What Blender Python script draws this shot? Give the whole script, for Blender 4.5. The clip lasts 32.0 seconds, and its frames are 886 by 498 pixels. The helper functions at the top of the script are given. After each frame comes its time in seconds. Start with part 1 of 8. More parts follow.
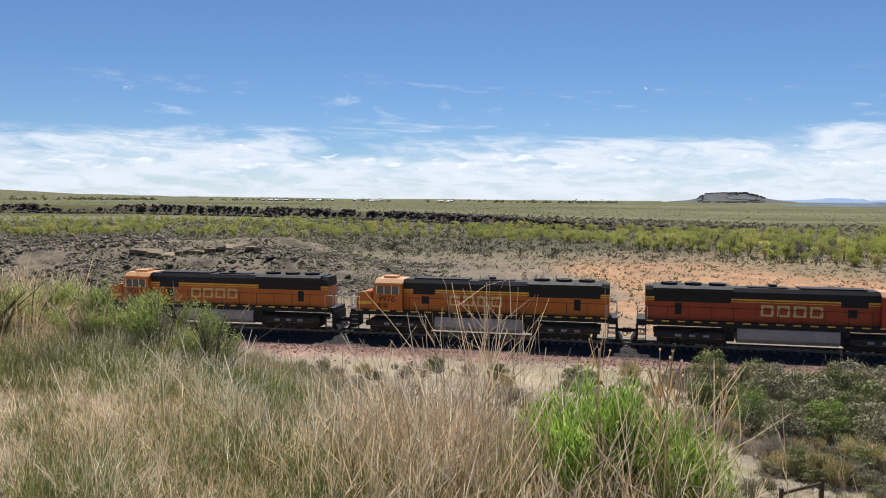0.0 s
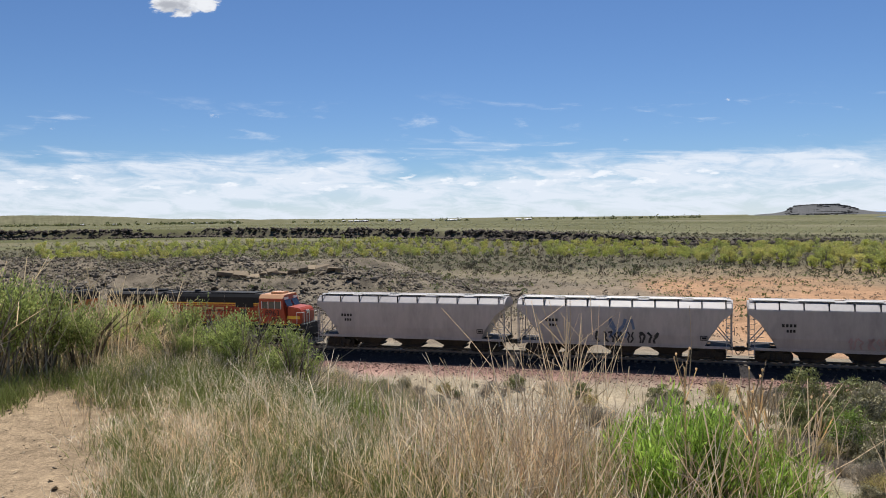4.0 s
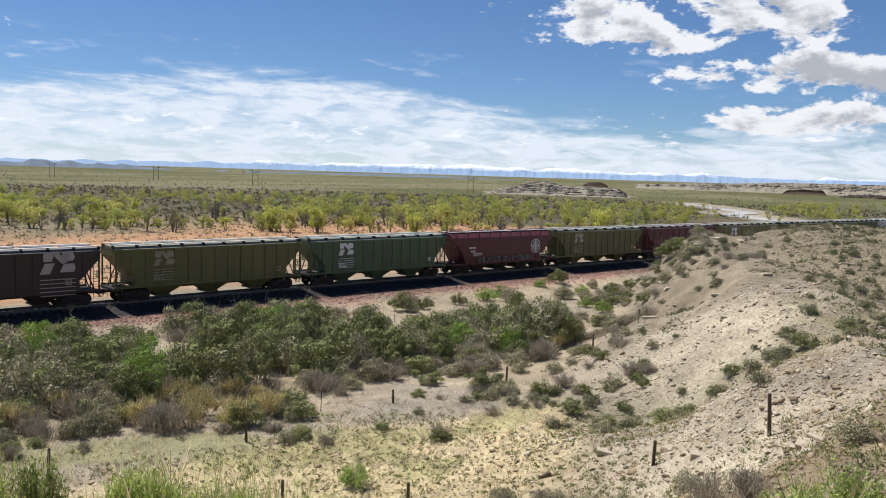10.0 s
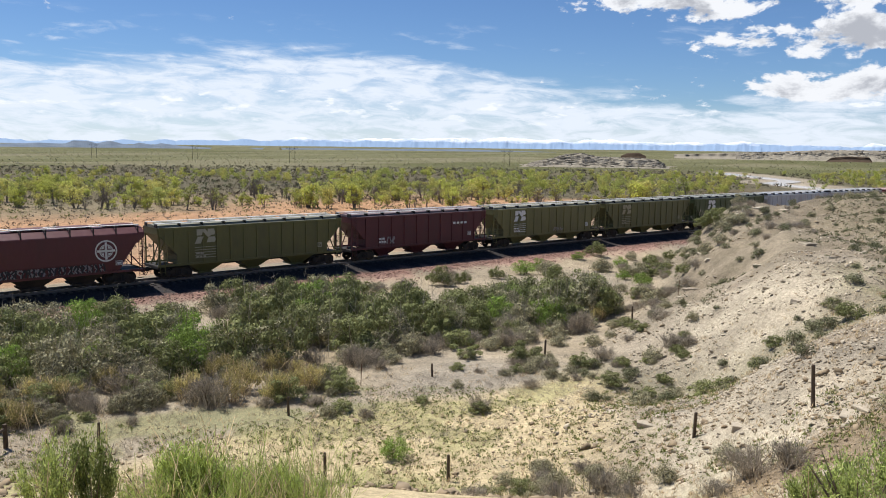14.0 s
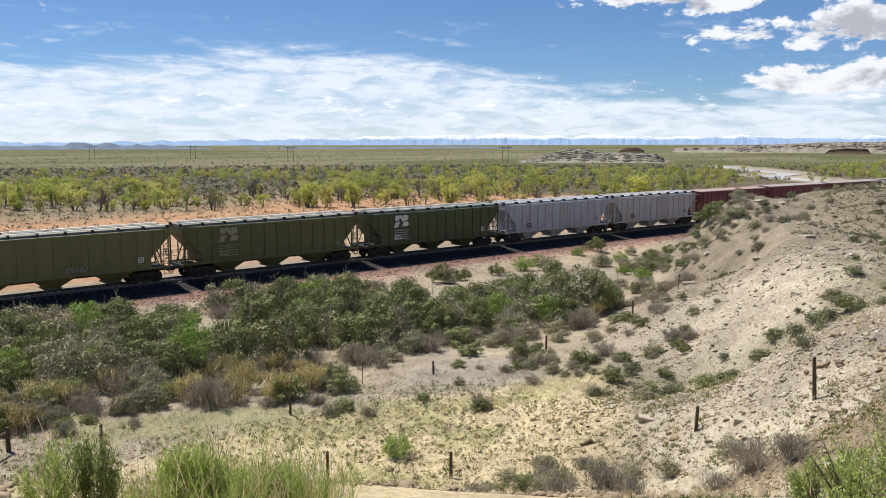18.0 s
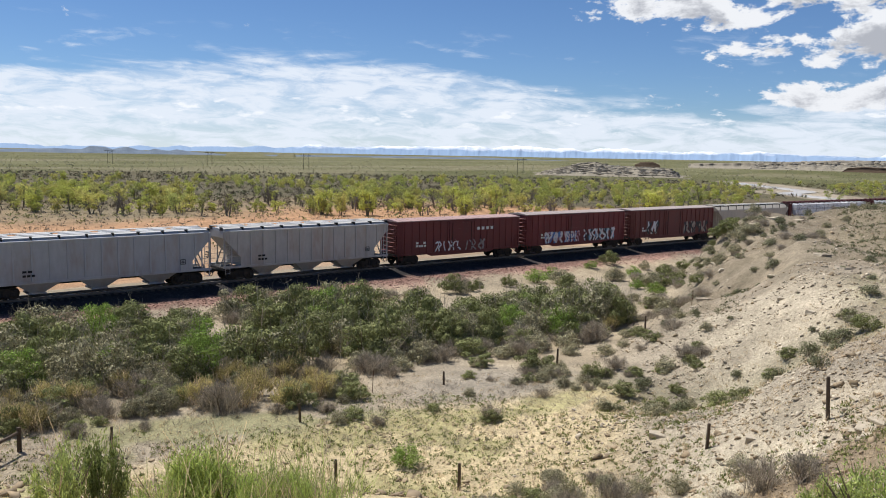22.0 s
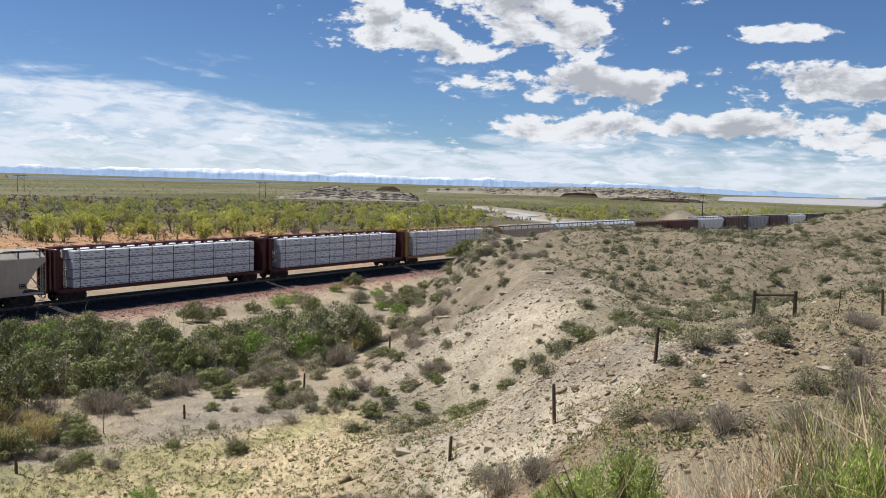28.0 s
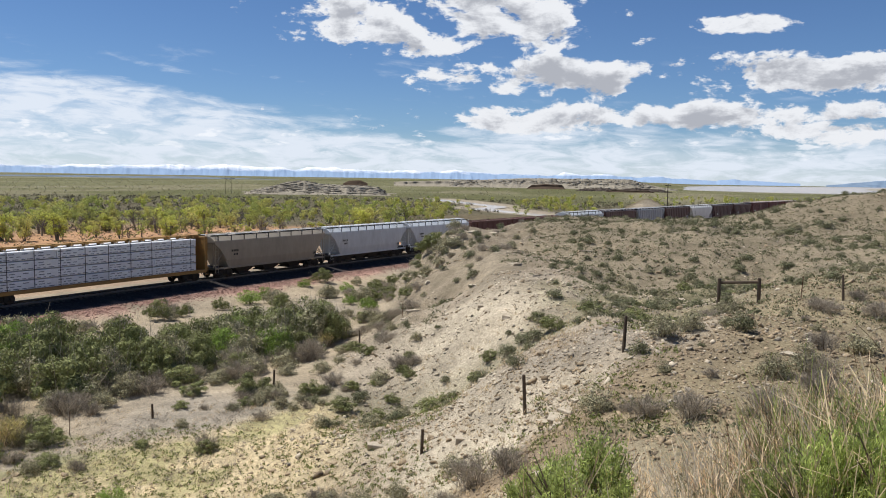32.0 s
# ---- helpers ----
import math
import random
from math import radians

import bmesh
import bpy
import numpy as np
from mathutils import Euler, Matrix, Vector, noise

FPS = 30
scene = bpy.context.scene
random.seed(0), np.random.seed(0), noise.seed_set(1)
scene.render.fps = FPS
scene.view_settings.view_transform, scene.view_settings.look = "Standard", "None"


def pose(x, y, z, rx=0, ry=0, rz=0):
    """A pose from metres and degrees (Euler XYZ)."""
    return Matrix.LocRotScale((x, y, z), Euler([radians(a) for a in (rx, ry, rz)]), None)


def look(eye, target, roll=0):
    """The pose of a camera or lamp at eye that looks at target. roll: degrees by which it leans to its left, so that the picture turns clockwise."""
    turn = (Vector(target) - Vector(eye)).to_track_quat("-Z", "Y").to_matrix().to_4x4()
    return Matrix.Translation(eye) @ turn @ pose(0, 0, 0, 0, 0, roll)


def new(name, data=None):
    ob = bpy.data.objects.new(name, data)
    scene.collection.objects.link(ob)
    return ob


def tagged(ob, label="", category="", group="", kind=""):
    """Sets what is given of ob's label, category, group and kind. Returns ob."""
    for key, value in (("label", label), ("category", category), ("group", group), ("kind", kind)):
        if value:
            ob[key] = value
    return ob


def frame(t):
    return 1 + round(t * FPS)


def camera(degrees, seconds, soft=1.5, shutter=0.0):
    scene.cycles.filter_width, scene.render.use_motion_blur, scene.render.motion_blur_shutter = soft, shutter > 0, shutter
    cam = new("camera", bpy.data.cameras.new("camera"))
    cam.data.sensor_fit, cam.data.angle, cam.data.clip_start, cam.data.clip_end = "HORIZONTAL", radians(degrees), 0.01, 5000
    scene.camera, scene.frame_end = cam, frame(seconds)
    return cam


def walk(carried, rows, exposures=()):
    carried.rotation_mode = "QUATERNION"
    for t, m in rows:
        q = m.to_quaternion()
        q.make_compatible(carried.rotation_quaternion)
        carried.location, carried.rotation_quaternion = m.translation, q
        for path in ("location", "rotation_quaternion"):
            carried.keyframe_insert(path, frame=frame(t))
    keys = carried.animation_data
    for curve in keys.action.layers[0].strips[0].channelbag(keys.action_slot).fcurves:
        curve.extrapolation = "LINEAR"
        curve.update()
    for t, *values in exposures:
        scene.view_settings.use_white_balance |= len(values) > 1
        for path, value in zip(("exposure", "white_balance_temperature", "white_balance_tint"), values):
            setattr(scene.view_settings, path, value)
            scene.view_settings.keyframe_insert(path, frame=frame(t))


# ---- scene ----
# ---- camera: a phone held by somebody who stands on a bluff and pans ----
EYE_Z = 10.9
cam = camera(56.95, 32.0, soft=1.0)
TURNS = [
    (0, 0.00, -3.50, -0.28), (0.5, 2.79, -2.89, -0.15), (1, 4.49, -2.62, 0.00), (1.5, 4.92, -2.45, 0.24), (2, 5.47, -2.25, 0.70), (2.5, 6.41, -2.25, 0.98),
    (4.5, 4.17, -2.16, 0.69), (5, -3.85, -2.45, 0.40), (5.5, -12.04, -2.78, -0.19), (6, -19.70, -3.04, -0.64), (6.5, -28.74, -3.61, -1.36), (7, -40.28, -4.62, -2.22),
    (7.5, -50.51, -5.46, -2.17), (8, -57.92, -5.12, -1.66), (8.5, -60.05, -4.11, -1.65), (9, -58.49, -4.12, -1.79), (9.5, -56.93, -4.67, -1.88), (10, -56.78, -5.31, -1.74),
    (10.5, -56.15, -5.66, -1.34), (11, -55.63, -6.29, -1.17), (11.5, -55.09, -6.71, -1.05), (12, -54.64, -6.89, -1.12), (12.5, -54.54, -7.17, -0.95), (13, -54.49, -7.27, -0.66),
    (13.5, -54.36, -7.19, -0.71), (14, -54.29, -7.17, -0.68), (14.5, -54.53, -7.19, -0.55), (16.5, -54.37, -7.56, -0.08), (17, -54.25, -7.66, -0.08), (17.5, -54.34, -7.56, 0.06),
    (18, -54.41, -7.36, 0.09), (18.5, -54.30, -7.20, -0.35), (19, -54.05, -7.03, -0.85), (19.5, -53.91, -6.85, -0.99), (20, -53.72, -6.80, -1.04), (20.5, -53.51, -6.79, -1.18),
    (21, -53.52, -6.67, -1.16), (21.5, -53.45, -6.58, -1.05), (22, -53.35, -6.64, -1.03), (22.5, -53.37, -6.67, -1.14), (23, -53.64, -6.47, -1.14), (23.5, -53.72, -6.32, -1.10),
    (24, -53.51, -6.22, -1.17), (24.5, -53.40, -6.09, -1.17), (26.5, -60.51, -5.11, -1.68), (27, -63.47, -4.93, -1.86), (27.5, -67.39, -4.74, -1.85), (28, -71.15, -4.57, -1.65),
    (28.5, -73.64, -4.64, -2.24), (29, -74.05, -4.95, -2.29), (29.5, -73.64, -5.16, -2.26), (30, -73.02, -5.60, -2.13), (30.5, -72.16, -6.00, -2.04), (31, -71.78, -5.75, -1.70),
    (31.5, -72.51, -5.23, -1.25), (32, -73.43, -5.00, -0.91),
]
EXPOSURES = [(0, 0.13), (2, 0.11), (5, 0.05), (8, 0.07), (11, 0.12), (14, 0.17), (18, 0.18), (21, 0.11), (24, 0.08), (27, 0.03), (32, 0.04)]
walk(cam, [(t, pose(0, 0, EYE_Z, 90 + p, r, y)) for t, y, p, r in TURNS], EXPOSURES)

# ---- daylight ----
SUN_EL, SUN_AZ = 61.0, -4.0


def build_world():
    w = bpy.data.worlds.new("sky")
    scene.world = w
    w.use_nodes = True
    nt = w.node_tree
    N, L = nt.nodes, nt.links
    N.clear()

    def node(kind, **kw):
        n = N.new(kind)
        for k, v in kw.items():
            n.inputs[int(k[1:])].default_value = v
        return n

    def math(op, a, b=None, clamp=False):
        n = N.new("ShaderNodeMath")
        n.operation, n.use_clamp = op, clamp
        for i, v in enumerate((a, b)):
            if v is None:
                continue
            if isinstance(v, (int, float)):
                n.inputs[i].default_value = v
            else:
                L.new(v, n.inputs[i])
        return n.outputs[0]

    def ramp(v, lo, hi):
        n = N.new("ShaderNodeMapRange")
        n.interpolation_type = "SMOOTHSTEP"
        L.new(v, n.inputs[0])
        n.inputs[1].default_value, n.inputs[2].default_value = lo, hi
        return n.outputs[0]

    def bump(v, mid, wide):
        return math("SUBTRACT", 1.0, ramp(math("ABSOLUTE", math("SUBTRACT", v, mid)), 0.0, wide))

    def combine(x, y, z):
        n = N.new("ShaderNodeCombineXYZ")
        for i, v in enumerate((x, y, z)):
            if isinstance(v, (int, float)):
                n.inputs[i].default_value = v
            else:
                L.new(v, n.inputs[i])
        return n.outputs[0]

    def fbm(vec, scale, detail, rough=0.55, dist=0.0):
        n = N.new("ShaderNodeTexNoise")
        L.new(vec, n.inputs["Vector"])
        n.inputs["Scale"].default_value, n.inputs["Detail"].default_value = scale, detail
        n.inputs["Roughness"].default_value, n.inputs["Distortion"].default_value = rough, dist
        return n.outputs[0]

    sky = N.new("ShaderNodeTexSky")
    sky.sky_type, sky.sun_disc = "NISHITA", False
    sky.sun_elevation, sky.sun_rotation = radians(SUN_EL), radians(-SUN_AZ)
    sky.air_density, sky.dust_density, sky.ozone_density, sky.altitude = 1.0, 0.15, 3.5, 1600
    co = N.new("ShaderNodeTexCoord")
    sep = N.new("ShaderNodeSeparateXYZ")
    L.new(co.outputs["Generated"], sep.inputs[0])
    x, y, z = sep.outputs
    az = math("MULTIPLY", math("ARCTAN2", x, y), 57.2958)      # degrees to the east of +y
    el = math("MULTIPLY", math("ARCSINE", z), 57.2958)
    # thin high cloud: a soft white sheet low down with a ragged upper edge, and streaks above it
    slant = math("ADD", el, math("MULTIPLY", az, 0.035))
    streak = fbm(combine(math("MULTIPLY", az, 0.045), math("MULTIPLY", slant, 0.30), 3.1), 2.0, 6, 0.58, 0.7)
    fine = fbm(combine(math("MULTIPLY", az, 0.16), math("MULTIPLY", slant, 0.62), 7.7), 2.0, 8, 0.62, 0.5)
    edge = math("SUBTRACT", math("ADD", 4.5, math("MULTIPLY", bump(az, 42, 22), 2.3)), math("MULTIPLY", ramp(az, 60, 74), 1.2))
    edge = math("ADD", edge, math("MULTIPLY", math("SUBTRACT", streak, 0.5), 6.5))
    edge = math("ADD", edge, math("MULTIPLY", math("SUBTRACT", fine, 0.5), 2.2))
    sheet = math("MULTIPLY", ramp(math("SUBTRACT", edge, el), -0.4, 1.7), math("ADD", 0.42, math("MULTIPLY", ramp(fine, 0.34, 0.60), 0.52)))
    wisp = math("MULTIPLY", ramp(math("ADD", math("MULTIPLY", streak, 0.6), math("MULTIPLY", fine, 0.4)), 0.53, 0.68), bump(el, 6.6, 2.4))
    haze = math("MULTIPLY", bump(el, 0.0, 3.4), 0.55)
    cirrus = math("MULTIPLY", math("MAXIMUM", math("MAXIMUM", sheet, haze), math("MULTIPLY", wisp, 0.6)), ramp(el, -1.5, 0.0))
    # heaped cloud: a few large masses and a row of small ones to the east
    lumps = fbm(combine(math("MULTIPLY", az, 0.24), math("MULTIPLY", el, 0.46), 1.3), 1.0, 11, 0.62, 0.15)
    below = fbm(combine(math("MULTIPLY", az, 0.24), math("MULTIPLY", math("ADD", el, 0.75), 0.46), 1.3), 1.0, 8, 0.62, 0.15)

    def mass(a, e, w, h):
        u, v = math("DIVIDE", math("SUBTRACT", az, a), w), math("DIVIDE", math("SUBTRACT", el, e), h)
        return math("SUBTRACT", 1.0, math("ADD", math("MULTIPLY", u, u), math("MULTIPLY", v, v)))

    body = mass(73.2, 12.0, 13.2, 3.8)
    for k in ((81, 6.7, 8.5, 1.7), (97, 6.8, 11.5, 1.5), (92.5, 10.2, 3.6, 0.8), (62, 15.5, 8, 2.2), (104, 9.0, 3.0, 0.6), (90, 4.2, 24, 1.3), (101, 3.4, 13, 1.0), (118, 9, 9, 4), (135, 13, 12, 4), (-60, 10, 14, 3), (-22.8, 14.2, 2.4, 1.0)):
        body = math("MAXIMUM", body, mass(*k))
    thick = math("ADD", math("MULTIPLY", math("MAXIMUM", body, -1.0), 0.42), math("MULTIPLY", math("SUBTRACT", lumps, 0.5), 2.9))
    under = math("ADD", math("MULTIPLY", math("MAXIMUM", body, -1.0), 0.42), math("MULTIPLY", math("SUBTRACT", below, 0.5), 2.9))
    cumulus = ramp(thick, 0.14, 0.34)
    grey = math("MULTIPLY", ramp(under, 0.22, 0.72), 0.95)
    puffs = fbm(combine(math("MULTIPLY", az, 0.30), math("MULTIPLY", el, 0.95), 5.5), 1.6, 6, 0.55, 0.0)
    puff = math("MULTIPLY", ramp(math("ADD", puffs, math("MULTIPLY", bump(el, 2.4, 1.7), 0.10)), 0.66, 0.76), math("MULTIPLY", bump(el, 3.0, 3.2), 0.8))

    def mix(f, a, b):
        n = N.new("ShaderNodeMix")
        n.data_type = "RGBA"
        L.new(f, n.inputs[0])
        for i, v in ((6, a), (7, b)):
            if isinstance(v, tuple):
                n.inputs[i].default_value = v
            else:
                L.new(v, n.inputs[i])
        return n.outputs[2]

    WHITE, GREY = (11.9, 12.2, 12.8, 1), (5.9, 6.2, 7.0, 1)
    tint = N.new("ShaderNodeMix")
    tint.data_type, tint.blend_type = "RGBA", "MULTIPLY"
    tint.inputs[0].default_value, tint.inputs[7].default_value = 1.0, (0.80, 0.98, 1.22, 1)
    L.new(sky.outputs[0], tint.inputs[6])
    c = mix(cirrus, tint.outputs[2], (11.0, 11.9, 13.3, 1))
    c = mix(puff, c, (13.2, 13.6, 14.4, 1))
    c = mix(cumulus, c, mix(grey, WHITE, GREY))
    bg = node("ShaderNodeBackground", i1=0.069)
    L.new(c, bg.inputs[0])
    out = N.new("ShaderNodeOutputWorld")
    L.new(bg.outputs[0], out.inputs[0])


build_world()
sun = new("sun", bpy.data.lights.new("sun", "SUN"))
sun.data.energy, sun.data.angle, sun.data.color = 5.2, radians(0.53), (1.0, 0.955, 0.89)
sun.matrix_world = look((0, 0, 0), (-math.cos(radians(SUN_EL)) * -math.sin(radians(SUN_AZ)), -math.cos(radians(SUN_EL)) * math.cos(radians(SUN_AZ)), -math.sin(radians(SUN_EL))))

# ---- materials ----
MATS = {}


def material(name, color, rough=0.85, metal=0.0, grain=0.25, scale=6.0, stain=0.25, stain_scale=0.7, stain_color=None, bump=0.15, spec=0.3, attribute=None, random=0.0, island=0.0, coords="Object", stretch=(1, 1, 1), two_sided=0.0):
    """Paint, soil, wood or leaf: a base colour with fine grain, broad stains and relief."""
    if name in MATS:
        return MATS[name]
    m = bpy.data.materials.new(name)
    MATS[name] = m
    m.use_nodes = True
    nt = m.node_tree
    N, L = nt.nodes, nt.links
    bs = N["Principled BSDF"]
    co = N.new("ShaderNodeTexCoord")
    mp = N.new("ShaderNodeMapping")
    mp.inputs["Scale"].default_value = stretch
    L.new(co.outputs[coords], mp.inputs[0])

    def fbm(s, d, r=0.6):
        n = N.new("ShaderNodeTexNoise")
        L.new(mp.outputs[0], n.inputs["Vector"])
        n.inputs["Scale"].default_value, n.inputs["Detail"].default_value, n.inputs["Roughness"].default_value = s, d, r
        return n.outputs[0]

    def mixc(mode, f, a, b):
        n = N.new("ShaderNodeMix")
        n.data_type, n.blend_type = "RGBA", mode
        for i, v in ((0, f), (6, a), (7, b)):
            if isinstance(v, (float, int)):
                n.inputs[i].default_value = v
            elif isinstance(v, tuple):
                n.inputs[i].default_value = (*v, 1)
            else:
                L.new(v, n.inputs[i])
        return n.outputs[2]

    def ranged(v, lo, hi, a, b):
        n = N.new("ShaderNodeMapRange")
        L.new(v, n.inputs[0])
        for i, k in enumerate((lo, hi, a, b)):
            n.inputs[i + 1].default_value = k
        return n.outputs[0]

    def grey(v):
        n = N.new("ShaderNodeCombineColor")
        for i in range(3):
            L.new(v, n.inputs[i])
        return n.outputs[0]

    g = fbm(scale, 6)
    base = tuple(color)
    if attribute:
        at = N.new("ShaderNodeAttribute")
        at.attribute_name = attribute
        base = at.outputs["Color"]
    c = mixc("MULTIPLY", 1.0, base, grey(ranged(g, 0.25, 0.75, 1 - grain, 1 + grain)))
    if stain:
        s = fbm(stain_scale, 4)
        c = mixc("MIX", ranged(s, 0.5, 0.72, 0.0, stain), c, tuple(stain_color) if stain_color else tuple(0.55 * k for k in color))
    for k, kind, out in ((random, "ShaderNodeObjectInfo", "Random"), (island, "ShaderNodeNewGeometry", "Random Per Island")):
        if k:
            c = mixc("MULTIPLY", 1.0, c, grey(ranged(N.new(kind).outputs[out], 0, 1, 1 - k, 1 + k)))
    L.new(c, bs.inputs["Base Color"])
    bs.inputs["Metallic"].default_value, bs.inputs["Specular IOR Level"].default_value = metal, spec
    L.new(ranged(g, 0.2, 0.8, max(0.05, rough - 0.1), min(1, rough + 0.1)), bs.inputs["Roughness"])
    if bump:
        b = N.new("ShaderNodeBump")
        b.inputs["Strength"].default_value, b.inputs["Distance"].default_value = bump, 0.02
        L.new(g, b.inputs["Height"])
        L.new(b.outputs[0], bs.inputs["Normal"])
    if two_sided:
        tr = N.new("ShaderNodeBsdfTranslucent")
        L.new(c, tr.inputs["Color"])
        mx = N.new("ShaderNodeMixShader")
        mx.inputs[0].default_value = two_sided
        L.new(bs.outputs[0], mx.inputs[1])
        L.new(tr.outputs[0], mx.inputs[2])
        L.new(mx.outputs[0], N["Material Output"].inputs[0])
    return m

# ---- plan: track, bluff, spur, flood plain ----
S_FROM, S_STEP = -520.0, 2.0
S_GRID = np.arange(S_FROM, 1300.0, S_STEP)


def heading(s):
    """Heading of the track in radians at s metres along it."""
    return np.radians(np.where(s < 240, -12.19 - 0.0333 * s, -20.18 - 0.0232 * (s - 240)))


_x = np.r_[0, np.cumsum(np.cos(heading(S_GRID[:-1] + 1)) * S_STEP)]
_y = np.r_[0, np.cumsum(np.sin(heading(S_GRID[:-1] + 1)) * S_STEP)]
TRACK_X = _x - np.interp(0, S_GRID, _x) - 8.6
TRACK_Y = _y - np.interp(0, S_GRID, _y) + 67.9


def on_track(s):
    return float(np.interp(s, S_GRID, TRACK_X)), float(np.interp(s, S_GRID, TRACK_Y))


def across_track(x, y):
    """Distance from the track's centre line, positive beyond it."""
    yc = np.interp(x, TRACK_X, TRACK_Y)
    sl = np.interp(x, TRACK_X, np.tan(heading(S_GRID)))
    yc = yc + np.where(x > TRACK_X[-1], (x - TRACK_X[-1]) * sl, 0) + np.where(x < TRACK_X[0], (x - TRACK_X[0]) * sl, 0)
    return (y - yc) * np.cos(np.arctan(sl))


_tab = np.random.RandomState(5).rand(256, 256)


def vnoise(x, y):
    xi, yi = np.floor(x).astype(int), np.floor(y).astype(int)
    u, v = x - xi, y - yi
    u, v = u * u * (3 - 2 * u), v * v * (3 - 2 * v)
    a, b = _tab[xi % 256, yi % 256], _tab[(xi + 1) % 256, yi % 256]
    c, d = _tab[xi % 256, (yi + 1) % 256], _tab[(xi + 1) % 256, (yi + 1) % 256]
    return (a * (1 - u) + b * u) * (1 - v) + (c * (1 - u) + d * u) * v - 0.5


def fbm2(x, y, size, octaves=4, gain=0.5):
    out, amp = 0, 1.0
    for k in range(octaves):
        out = out + amp * vnoise(x / size + 17.3 * k, y / size - 9.1 * k)
        amp, size = amp * gain, size / 2.03
    return out


def smooth(t):
    t = np.clip(t, 0, 1)
    return t * t * (3 - 2 * t)


def soft_max(a, b, k=0.5):
    h = np.clip(0.5 + 0.5 * (a - b) / k, 0, 1)
    return b + (a - b) * h + k * h * (1 - h)


def line_dist(x, y, pts):
    """Distance to a short polyline, and how far along it (0 to 1)."""
    best, along, total = np.full(np.shape(x), 1e9), np.zeros(np.shape(x)), len(pts) - 1
    for i in range(total):
        (ax, ay), (bx, by) = pts[i], pts[i + 1]
        dx, dy = bx - ax, by - ay
        t = np.clip(((x - ax) * dx + (y - ay) * dy) / (dx * dx + dy * dy), 0, 1)
        d = np.hypot(x - ax - t * dx, y - ay - t * dy)
        along = np.where(d < best, (i + t) / total, along)
        best = np.minimum(best, d)
    return best, along


def polar(az, r):
    return r * math.sin(radians(az)), r * math.cos(radians(az))


SPUR_GULLY = [(60, -4), (47, 1), (39.5, 5.5), (36.5, 11), (37.5, 18)]
KNOLL_EDGE = [(60, -9), (42, -1.5), (28.5, 1.9), (22, 5.5), (17, 9)]


BANK = [polar(-1, 152), polar(-6, 150), polar(-12, 148), polar(-19, 152), polar(-27, 160), polar(-45, 190), polar(-70, 230)]
SCARP = [polar(-75, 900), polar(-40, 860), polar(-22, 760), polar(-11, 604), polar(0, 480), polar(8, 391), polar(16, 400), polar(22, 470)]
RIVER = [polar(73.0, 540), polar(74.5, 490), polar(77.5, 420), polar(76, 385), polar(80.5, 330), polar(86, 300), polar(92, 330), polar(97, 420)]


def river_dist(x, y):
    return line_dist(x, y, RIVER)[0]


